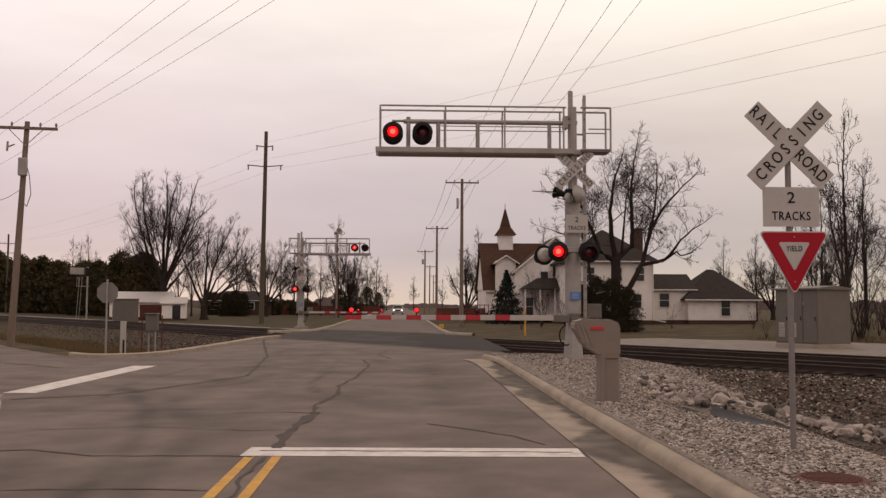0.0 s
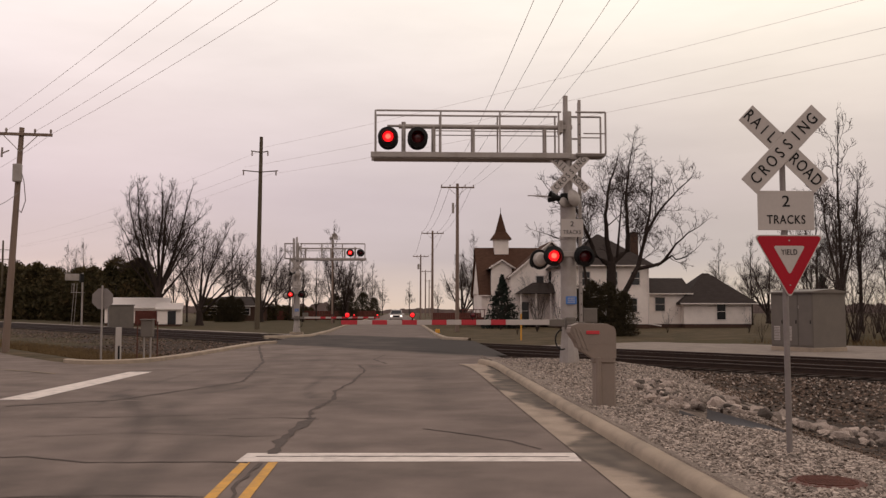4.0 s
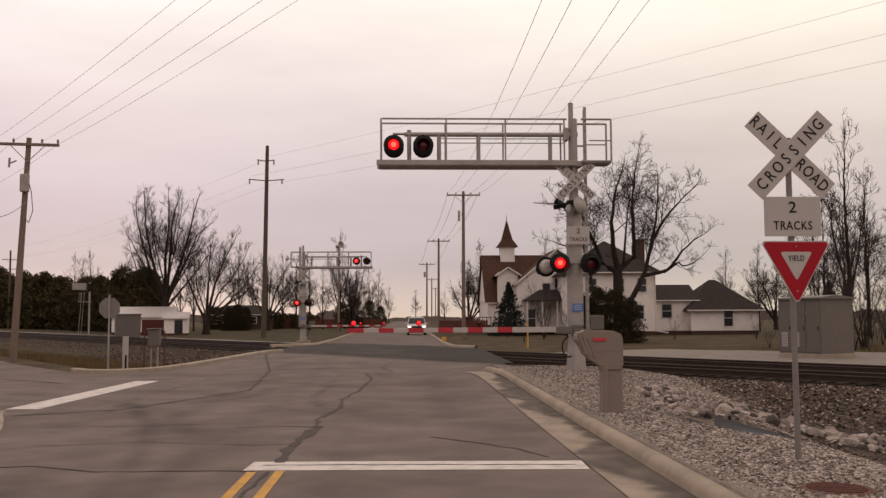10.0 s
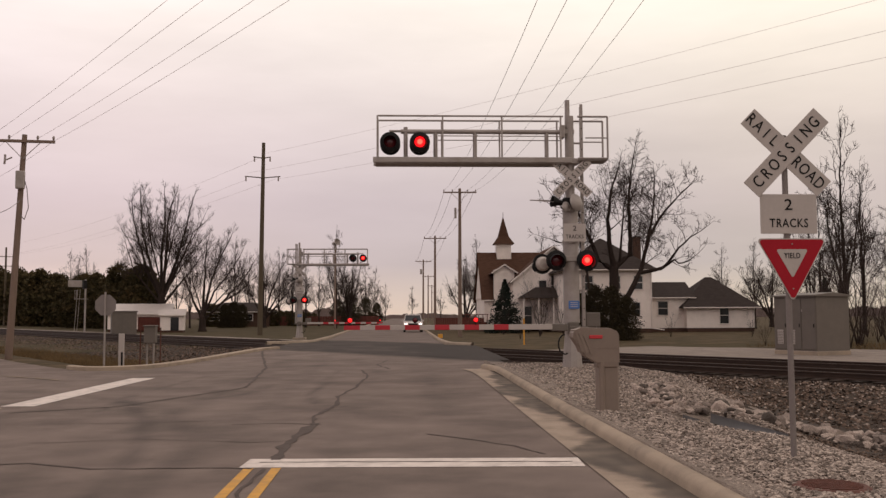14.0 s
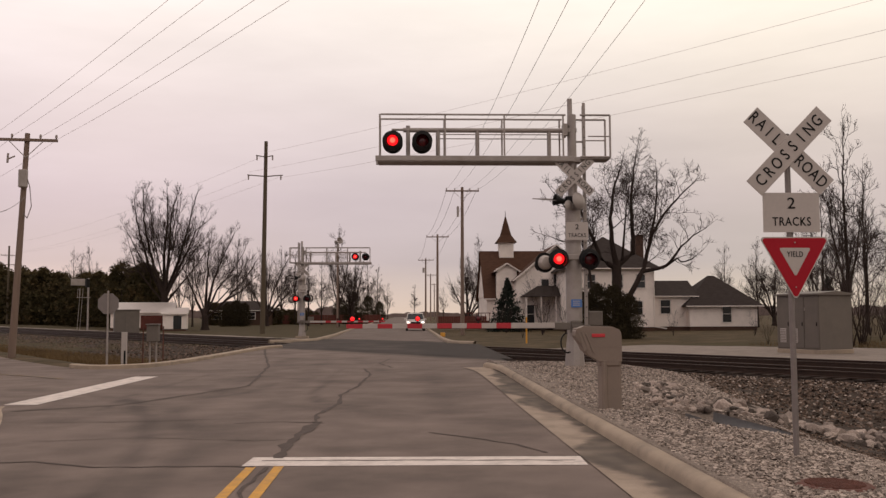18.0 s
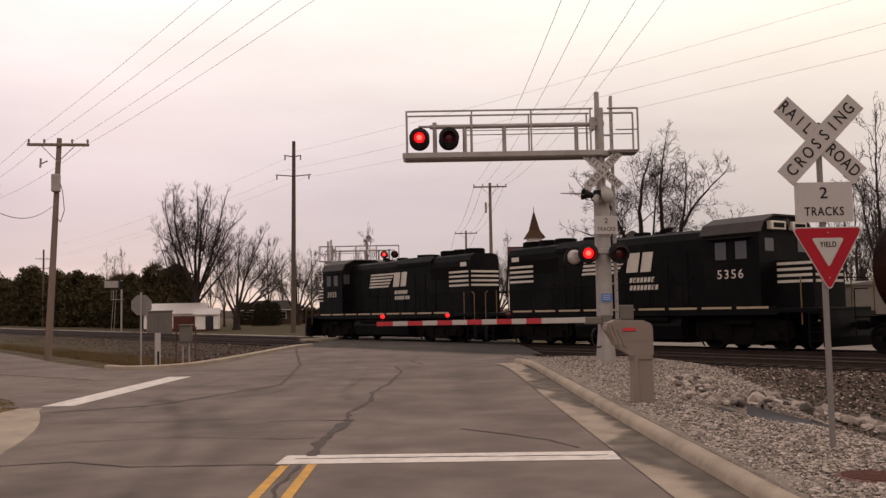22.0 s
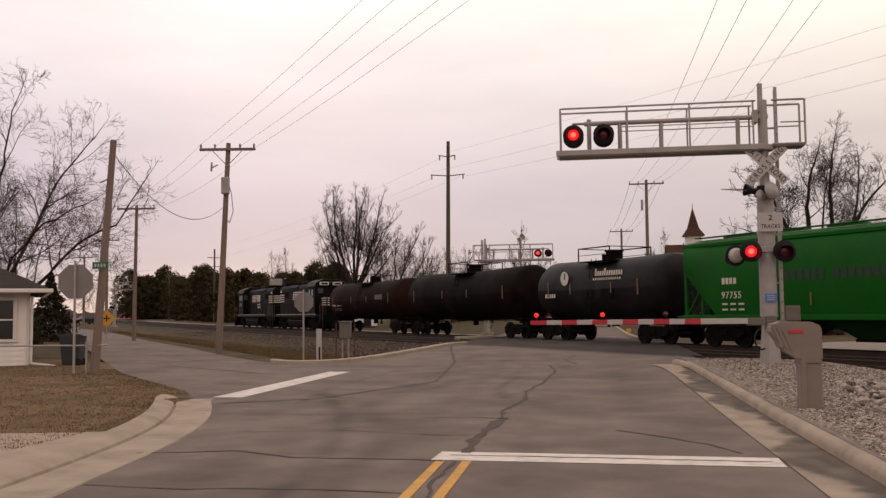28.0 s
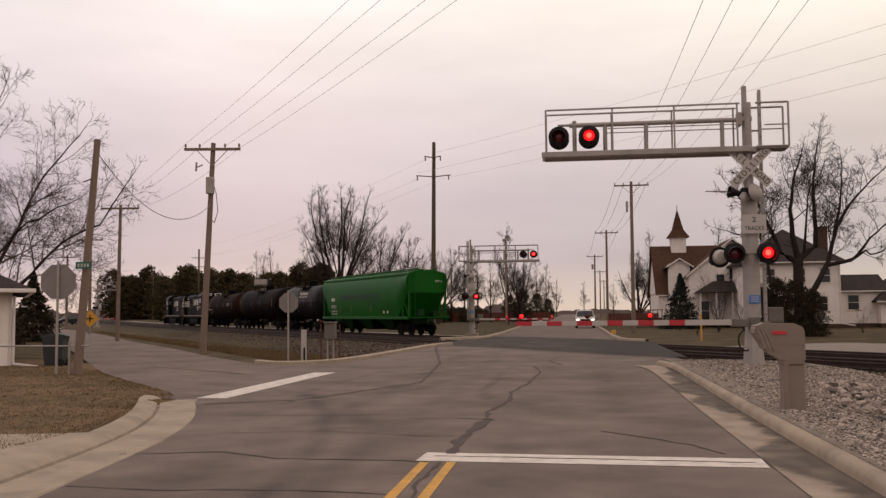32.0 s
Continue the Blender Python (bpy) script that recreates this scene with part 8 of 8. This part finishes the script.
def evergreen(seed, height, radius, mt, label, shape="cone", count=170, low=0.06, leaf=0.20):
    """An evergreen: a trunk and a crown of many small sprays with gaps."""
    r = np.random.default_rng(seed)
    t = thing("evergreen_tree", label, "tree", None, "evergreen trees")
    part("trunk", Geo().tube((0, 0, -0.2), (0, 0, height * 0.9), 0.035 * height * 0.5, 0.02, 7), BARK, t)
    vs, fs = [], []
    for i in range(count):
        f = low + (0.99 - low) * ((i + r.random()) / count) ** (1.3 if shape == "cone" else 1.0)
        rad = radius * ((1 - f) ** 1.05 if shape == "cone" else math.sqrt(max(0.02, 1 - f ** 2.2)) * (0.85 + 0.25 * r.random()) if shape == "dome" else math.sqrt(max(0.02, 1 - (2 * f - 0.95) ** 2)) * (0.75 + 0.3 * r.random()))
        az = r.uniform(0, 6.283)
        loose = 0.04 + 0.12 * rad if shape == "cone" else 0.10 + 0.07 * radius
        reach = rad * r.uniform(0.2, 1.0) ** 0.6 * r.uniform(0.9, 1.1)
        c = np.array([math.cos(az) * reach, math.sin(az) * reach, f * height + r.uniform(-0.1, 0.1) - 0.12 * reach])
        for k in range(17):
            q = c + r.normal(0, loose, 3) * (1, 1, 0.6)
            u = r.normal(0, 1, 3)
            u /= np.linalg.norm(u)
            w = np.cross(u, r.normal(0, 1, 3))
            w /= np.linalg.norm(w) + 1e-9
            s = leaf * r.uniform(0.68, 1.65)
            o = len(vs)
            vs += [tuple(q - u * s), tuple(q + w * s * 0.35), tuple(q + u * s), tuple(q - w * s * 0.35)]
            fs.append((o, o + 1, o + 2, o + 3))
    me = bpy.data.meshes.new("crown")
    me.from_pydata(vs, [], fs)
    me.materials.append(mt)
    me.update()
    part("crown", me, None, t, "ragged evergreen foliage")
    return t


def put(ob, x, y, s, turn=0.0, z=0.0, tall=1.0):
    ob.matrix_basis = pose(x, y, z, 0, 0, turn) @ Matrix.Diagonal((s, s, s * tall, 1))
    return ob


def again(ob, x, y, s, turn=0.0, z=0.0, tall=1.0):
    return put(copy_thing(ob, Matrix()), x, y, s, turn, z, tall)


def by_angle(az, dist):
    a = radians(az)
    return dist * math.sin(a), dist * math.cos(a)


def fan(x, z, *points):
    """A limb from (x, z) through points (x, y, z)."""
    return ((x, 0, z), *points)


ELM = bare_tree(11, (
    (((0, 0, -0.3), (0, 0, 2.2), (0.05, 0, 4.3)), 1.0, 0.75, 0.9),
    (fan(0, 3.9, (-1.9, 0.6, 7.2), (-3.0, 0.8, 10.7), (-3.8, 0.6, 13.9), (-3.9, 0.3, 16.0)), 0.42, 0.10, 0.22),
    (fan(0, 4.1, (-1.1, -0.8, 7.7), (-2.2, -1.2, 12.6), (-2.4, -1.3, 16.4)), 0.46, 0.10, 0.25),
    (fan(0, 4.2, (-0.4, 1.2, 9.9), (-0.1, 1.8, 13.9), (-0.3, 2.0, 16.8)), 0.46, 0.10, 0.3),
    (fan(0.1, 4.2, (0.8, -1.0, 9.9), (1.1, -1.5, 13.9), (1.6, -1.4, 15.8)), 0.46, 0.10, 0.3),
    (fan(0.1, 4.0, (1.6, 0.6, 8.5), (2.7, 1.0, 13.1), (3.4, 1.0, 16.2)), 0.46, 0.10, 0.25),
    (fan(0.1, 3.7, (2.7, -0.6, 9.1), (4.0, -1.0, 12.0), (5.2, -1.2, 13.0)), 0.40, 0.09, 0.25),
    (fan(0.1, 3.0, (2.4, 0.8, 6.2), (4.4, 1.4, 9.0), (5.6, 1.6, 10.4)), 0.32, 0.08, 0.3),
    (fan(0, 3.2, (-1.6, -0.4, 5.2), (-3.2, -0.6, 7.4), (-4.0, -0.8, 9.8)), 0.26, 0.08, 0.3),
    (fan(-0.3, 6.5, (-1.6, 1.4, 10.5), (-3.0, 2.2, 14.9)), 0.18, 0.06, 0.15),
    (fan(0.2, 6.5, (0.3, 2.0, 11.0), (0.8, 3.0, 16.3)), 0.18, 0.06, 0.15),
    (fan(0.2, 6.0, (1.6, -2.0, 10.5), (2.5, -2.8, 14.9)), 0.18, 0.06, 0.15),
    (fan(-0.3, 6.5, (-0.9, -2.0, 11.0), (-1.3, -3.0, 15.9)), 0.18, 0.06, 0.15),
    (fan(0.7, 6.0, (2.7, 1.6, 10.0), (4.4, 2.6, 14.0)), 0.18, 0.06, 0.15),
    (fan(-1.2, 6.0, (-2.8, -1.0, 9.0), (-4.4, -1.6, 12.2)), 0.18, 0.06, 0.15),
    (fan(1.0, 5.5, (3.3, -1.8, 8.5), (5.4, -2.4, 11.0)), 0.18, 0.06, 0.15)),
    "tall bare elm with upright limbs beside the shed", TWIG, 0.56, 0.42, 0.015, 1.6, 0.13, 42, fine=1.15)
put(ELM, *by_angle(-14.23, 120), 1.0, 0)
ASH = bare_tree(12, (
    (((0, 0, -0.3), (0, 0, 1.6)), 1.0, 0.8, 0.9),
    (fan(0, 1.3, (-0.9, 0.3, 3.0), (-2.0, 0.6, 5.4), (-2.7, 0.8, 7.0)), 0.45, 0.10, 0.3),
    (fan(0, 1.4, (0.1, 0.5, 6.5), (0.3, 0.8, 10.6)), 0.50, 0.10, 0.25),
    (fan(0, 1.4, (1.1, -0.5, 6.0), (2.4, -0.8, 9.2), (3.4, -1.0, 11.0)), 0.46, 0.10, 0.25),
    (fan(0.1, 1.2, (2.4, 0.4, 3.5), (4.6, 0.6, 6.0), (5.8, 0.8, 8.0)), 0.40, 0.09, 0.3),
    (fan(0.1, 1.6, (1.6, -1.2, 4.6), (3.6, -1.6, 7.0), (4.8, -1.8, 9.0)), 0.34, 0.09, 0.3),
    (fan(-0.2, 2.6, (-0.9, -1.2, 5.6), (-1.2, -2.0, 9.0)), 0.22, 0.07, 0.15),
    (fan(0.3, 3.0, (0.9, 1.6, 6.6), (1.7, 2.4, 10.2)), 0.22, 0.07, 0.15),
    (fan(0.9, 2.6, (3.0, 1.2, 5.2), (4.6, 2.0, 8.0)), 0.22, 0.07, 0.15),
    (fan(1.8, 3.0, (4.2, -0.4, 4.4), (6.4, -0.6, 6.4)), 0.20, 0.07, 0.15)),
    "spreading bare tree on the lawn", TWIG, 0.46, 0.46, 0.015, 1.65, 0.12, 42, fine=1.05)
put(ASH, *by_angle(-11.88, 116), 1.0, 0)
OAK = bare_tree(25, (
    (((0, 0, -0.3), (0.02, 0, 2.6), (0.05, 0, 5.2)), 1.0, 0.85, 0.95),
    (fan(0.05, 5.0, (-1.1, 0.3, 5.8), (-1.5, 0.5, 7.1), (-2.5, 0.7, 9.5), (-3.0, 0.6, 11.4)), 0.52, 0.12, 0.35),
    (fan(0.05, 5.2, (-0.45, -0.6, 7.1), (-0.6, -1.0, 8.8), (-0.3, -1.0, 10.9), (0.3, -0.8, 12.6)), 0.58, 0.12, 0.35),
    (fan(0.05, 5.2, (1.4, 0.5, 6.3), (1.6, 0.9, 8.5), (1.5, 1.2, 10.7), (1.8, 1.2, 12.8), (2.0, 1.2, 14.0)), 0.60, 0.10, 0.3),
    (((0.5, -0.5, -0.3), (0.9, -0.5, 2.9), (2.0, -0.4, 5.0), (2.7, -0.4, 7.6), (3.75, -0.3, 9.2), (4.8, -0.2, 10.4), (5.9, 0, 11.4)), 0.72, 0.10, 0.45),
    (((1.9, -0.4, 4.8), (3.6, -1.0, 5.1), (4.6, -1.4, 6.7), (6.0, -1.6, 7.7)), 0.40, 0.09, 0.3),
    (((3.3, -0.9, 5.0), (4.4, -1.0, 5.7), (5.2, -0.7, 5.5), (5.9, -1.0, 6.0)), 0.24, 0.07, 0.3),
    (((2.5, -0.4, 7.0), (3.4, 0.8, 9.6), (3.6, 1.2, 12.2)), 0.34, 0.09, 0.25),
    (fan(0.5, 5.7, (0.6, -0.9, 9.0), (0.8, -1.2, 11.0)), 0.28, 0.08, 0.3),
    (((-1.6, 0.4, -0.3), (-1.8, 0.4, 4.0), (-2.2, 0.5, 6.5), (-3.2, 0.3, 9.0), (-4.3, 0.2, 10.4)), 0.45, 0.09, 0.4),
    (((-2.0, 0.4, 5.2), (-3.6, -0.4, 7.0), (-5.0, -0.6, 7.4)), 0.26, 0.07, 0.3)),
    "broad bare tree with dark crooked limbs before the farmhouse", TWIG, 0.42, 0.52, 0.016, 1.9, 0.05, 50, fine=1.1)
put(OAK, 16.05, 70.0, 1.0, 0)
MAPLE = bare_tree(31, (
    (((0, 0, -0.3), (0.1, 0, 4.0), (0.0, 0.1, 9.0), (0.1, 0, 12.6)), 1.0, 0.12, 0.2),
    (fan(0, 2.2, (0.9, 0.4, 5.0), (1.6, 0.8, 8.5)), 0.5, 0.12, 0.25),
    (fan(0, 2.6, (-0.9, -0.4, 5.6), (-1.5, -0.6, 9.0)), 0.5, 0.12, 0.25)),
    "slender bare tree with fine twigs", TWIG, 0.21, 0.42, 0.016, 1.75, 0.12, 44, fine=0.8)
put(MAPLE, *by_angle(25.8, 82), 1.28, 0)
CORNER = bare_tree(44, (
    (((0, 0, -0.3), (0, 0, 2.2)), 1.0, 0.9, 0.9),
    (fan(0, 1.8, (2.0, 0.3, 3.2), (4.2, 0.4, 5.2), (6.0, 0.5, 6.0), (7.3, 0.4, 7.8)), 0.50, 0.09, 0.22),
    (fan(0, 2.0, (1.4, -0.8, 4.4), (3.4, -1.4, 6.0), (5.8, -1.8, 6.8)), 0.42, 0.09, 0.2),
    (fan(0, 2.1, (1.0, 0.8, 5.0), (2.4, 1.2, 8.2), (4.2, 1.4, 10.4)), 0.50, 0.09, 0.2),
    (fan(0, 2.1, (0.3, -0.6, 6.0), (1.0, -1.0, 9.5), (1.8, -1.2, 12.0)), 0.50, 0.09, 0.2),
    (fan(0, 2.0, (-1.2, 0.5, 5.2), (-2.4, 0.8, 9.0), (-3.0, 0.8, 11.5)), 0.48, 0.09, 0.2),
    (fan(0, 1.9, (-2.0, -0.5, 4.2), (-4.4, -0.8, 6.6), (-6.0, -1.0, 8.6)), 0.44, 0.09, 0.2)),
    "wide bare tree with fine twigs behind the small house", TWIG_PALE, 0.25, 0.52, 0.010, 1.7, 0.03, 46, 0.02, 1.2)
put(CORNER, -28.5, 41.5, 1.0, 0)
again(CORNER, -37, 47, 0.95, 170)

for src, az, dist, s, turn in (
        (ASH, -8.3, 150, 0.95, 30), (MAPLE, -6.6, 170, 0.95, 80), (MAPLE, -5.0, 165, 0.8, 140), (MAPLE, -4.0, 140, 1.05, 20), (ASH, -3.2, 150, 0.9, 260), (MAPLE, -2.2, 205, 0.95, 200), (MAPLE, -1.6, 240, 1.0, 90),
        (MAPLE, -1.0, 320, 0.9, 10), (MAPLE, -7.4, 175, 1.0, 210), (MAPLE, -10.0, 160, 1.05, 120), (MAPLE, -18.4, 235, 1.3, 310), (MAPLE, -19.2, 238, 1.25, 190), (MAPLE, -18.8, 240, 1.2, 60), (ASH, 3.9, 125, 0.78, 30), (MAPLE, 4.6, 140, 0.95, 300),
        (MAPLE, 0.65, 520, 1.3, 60), (MAPLE, 2.4, 420, 1.0, 0), (MAPLE, 8.6, 130, 0.95, 45), (MAPLE, 10.2, 120, 0.9, 170),
        (MAPLE, 24.6, 95, 0.95, 130), (MAPLE, 29.2, 88, 1.1, 60), (MAPLE, 25.6, 120, 1.15, 250), (MAPLE, 28.2, 110, 0.95, 20), (MAPLE, 23.0, 112, 0.95, 300), (ASH, 21.9, 130, 0.72, 200), (MAPLE, 19.2, 135, 0.8, 15), (MAPLE, 31.5, 84, 1.1, 220),
        (MAPLE, 26.8, 92, 1.1, 45), (MAPLE, 29.8, 104, 1.2, 190), (MAPLE, 24.0, 140, 1.0, 10), (MAPLE, 21.0, 118, 0.75, 75),
        (MAPLE, -12.6, 150, 0.8, 111), (MAPLE, -13.4, 170, 0.9, 7), (MAPLE, -5.8, 150, 0.85, 77), (MAPLE, -9.2, 190, 1.0, 33), (MAPLE, -33.5, 95, 0.9, 0)):
    again(src, *by_angle(az, dist), s, turn)

PINE = [evergreen(60 + i, 7.2, 2.6, NEEDLES, "dark evergreen in a windbreak row beyond the tracks", "round", 180, 0.02, 0.22) for i in range(3)]
rnd = random.Random(5)
for i in range(50):
    az = -14.9 - 0.255 * i + rnd.uniform(-0.08, 0.08)
    n = 43 + rnd.uniform(0, 5)
    a, b = 80.0, 420.0
    while b - a > 0.5:
        if track_offset(*by_angle(az, (a + b) / 2)) < n:
            a = (a + b) / 2
        else:
            b = (a + b) / 2
    x, y = by_angle(az, a)
    sc = (1.65 + 0.0434 * a) / 7.2 * rnd.uniform(0.82, 1.08)
    if i < 3:
        put(PINE[i], x, y, sc, rnd.uniform(0, 360))
    else:
        again(PINE[rnd.randrange(3)], x, y, sc, rnd.uniform(0, 360), 0, rnd.uniform(0.92, 1.08))
BUSH = evergreen(71, 3.7, 1.25, CEDAR, "rounded dark cedar bush under the bare tree", "dome", 420, 0.0, 0.075)
put(BUSH, 14.95, 66, 1.0, 0, -0.1)
again(BUSH, 16.1, 66.4, 0.86, 100, -0.1, 0.95)
again(BUSH, 13.9, 67.0, 0.92, 220, -0.1, 1.12)
again(BUSH, 13.0, 66.8, 0.62, 310, -0.1, 1.45)
for az, d, s in ((-10.6, 150, 0.9), (-10.1, 152, 1.0), (-9.6, 150, 0.9), (-8.2, 170, 0.8)):
    again(BUSH, *by_angle(az, d), s * 1.1, az * 40, 0, 0.95)
SPRUCE_TREE = evergreen(72, 4.7, 1.95, SPRUCE, "small dark spruce before the church", "cone", 260, 0.0, 0.13)
put(SPRUCE_TREE, 10.55, 95, 1.12)
again(SPRUCE_TREE, *by_angle(23.1, 100), 0.95, 60)
again(SPRUCE_TREE, *by_angle(24.8, 100), 1.1, 60)
again(PINE[0], *by_angle(-15.3, 124), 1.15, 10, 0, 1.0)
again(PINE[1], *by_angle(-16.6, 134), 1.1, 10, 0, 1.1)
# dark brush behind the lawn and the low house
for i in range(20):
    az = -11.6 + 0.33 * i
    again(PINE[i % 3], *by_angle(az, 176 + 9 * math.sin(5 * i)), 0.62 - 0.013 * i, 70 * i, -0.3, 0.95)
RED_CEDAR = evergreen(73, 5.2, 2.2, CEDAR, "bronzed cedar tree beside the side road", "cone", 330, 0.0, 0.14)
put(RED_CEDAR, *by_angle(-31.6, 66), 0.85)
again(RED_CEDAR, *by_angle(-33.4, 58), 0.7, 80)
for az, d, s in ((-3.1, 170, 1.3), (-2.2, 185, 1.2), (-3.9, 178, 1.1), (-1.5, 230, 1.1)):
    again(BUSH, *by_angle(az, d), s * 1.15, az * 40)
SHRUB = bare_tree(81, tuple((((0, 0, -0.1), (0.3 * math.cos(q), 0.3 * math.sin(q), 1.0), (0.8 * math.cos(q), 0.8 * math.sin(q), 2.2 + 0.3 * math.sin(3 * q))), 1.0, 0.3, 0.2) for q in (0.3, 1.4, 2.6, 3.9, 5.2)),
                  "leafless shrub with many thin stems", TWIG, 0.03, 0.42, 0.009, 1.2, 0.12, 40, fine=0.4)
put(SHRUB, 11.6, 78, 1.2)
for x, y, s in ((9.2, 84, 0.9), (12.9, 86, 1.2), (8.4, 66, 0.5), (14.6, 84, 1.1)):
    again(SHRUB, x, y, s, x * 50)
for i in range(22):
    again(SHRUB, 20 + rnd.uniform(0, 22), 56 + rnd.uniform(-3, 26), rnd.uniform(0.25, 0.55), rnd.uniform(0, 360))
for i in range(52):
    x, y, _ = track_point(rnd.uniform(-22, 30), 46.5 + abs(rnd.gauss(0, 4)))
    again(SHRUB, x, y, rnd.uniform(0.3, 0.62), rnd.uniform(0, 360), -0.1, rnd.uniform(0.7, 1.1))

for i in range(34):
    again(SHRUB, *by_angle(rnd.uniform(23.2, 33), rnd.uniform(52, 90)), rnd.uniform(0.7, 1.5), rnd.uniform(0, 360), -0.1)

# far wooded skyline, its haze put into the pale colour
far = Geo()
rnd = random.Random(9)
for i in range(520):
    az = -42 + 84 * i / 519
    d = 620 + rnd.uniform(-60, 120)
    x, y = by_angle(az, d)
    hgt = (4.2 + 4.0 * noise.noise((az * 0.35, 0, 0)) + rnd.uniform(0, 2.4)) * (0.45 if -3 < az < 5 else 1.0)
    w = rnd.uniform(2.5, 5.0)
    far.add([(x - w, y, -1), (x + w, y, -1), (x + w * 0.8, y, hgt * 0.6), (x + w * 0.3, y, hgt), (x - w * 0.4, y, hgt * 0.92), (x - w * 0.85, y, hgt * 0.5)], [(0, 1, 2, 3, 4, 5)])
tagged(new("far_woods", far.mesh("far_woods", HAZY, fix=False)), "low line of distant bare woods with haze painted in", "woods", "", "stuff")


# ---------------------------------------------------------------- grass blades
def blades(name, spots, size, label, seed):
    r = np.random.default_rng(seed)
    vs, fs = [], []
    for x, y, z in spots:
        for k in range(4):
            a, b, h = r.uniform(0, 6.283), r.uniform(0.2, 0.9), size * r.uniform(0.5, 1.3)
            px, py = x + r.normal(0, 0.03), y + r.normal(0, 0.03)
            o = len(vs)
            vs += [(px - 0.006 * math.sin(a), py + 0.006 * math.cos(a), z), (px + 0.006 * math.sin(a), py - 0.006 * math.cos(a), z), (px + math.cos(a) * b * h, py + math.sin(a) * b * h, z + h)]
            fs.append((o, o + 1, o + 2))
    me = bpy.data.meshes.new(name)
    me.from_pydata(vs, [], fs)
    me.materials.append(BLADES)
    me.update()
    return tagged(new(name, me), label, "grass", "", "stuff")


rnd = random.Random(14)
spots = []
for i in range(15000):
    y = 10 + 17 * rnd.random()
    x = lerp(LAWN_EDGE, y) - 0.02 - 14 * rnd.random() ** 1.6
    spots.append((x, y, lawn_height(x, y) - 0.005))
blades("lawn_grass", spots, 0.030, "short dry winter grass on the corner lawn", 1)
spots = []
for i in range(14000):
    s, u = 30 + 70 * rnd.random() ** 1.4, rnd.random()
    x, y, _ = track_point(s, 11.2 + 4.5 * u)
    side_n = math.cos(radians(SIDE_TURN)) * (x + 13.4) + math.sin(radians(SIDE_TURN)) * (y - 25.4)
    if side_n < 5.6 or x > -9.8:
        continue
    spots.append((x, y, ground_height(x, y)))
blades("ditch_grass", spots, 0.22, "tall dry grass in the ditch by the tracks", 2)
spots = []
for i in range(9000):
    x, y, _ = track_point(-50 + 80 * rnd.random(), 45.0 + 9 * rnd.random())
    spots.append((x, y, ground_height(x, y)))
blades("verge_grass", spots, 0.30, "tall dry grass beyond the service road", 3)


# ---------------------------------------------------------------- what moves
def train_rows(offset):
    return [(t, track_pose(s + offset, TRACKS[1], RAIL_TOP)) for t, s in TRAIN_ROWS]


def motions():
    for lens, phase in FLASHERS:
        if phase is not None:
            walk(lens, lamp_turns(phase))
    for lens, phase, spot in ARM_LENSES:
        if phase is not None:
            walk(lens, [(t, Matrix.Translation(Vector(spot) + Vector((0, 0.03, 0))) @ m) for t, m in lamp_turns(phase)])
    for ob, offset in TRAIN:
        walk(ob, train_rows(offset))
    walk(suv, [(t, pose(x, y, road_height(x, y), 0, 0, 180)) for t, x, y in SUV_ROWS])


motions()
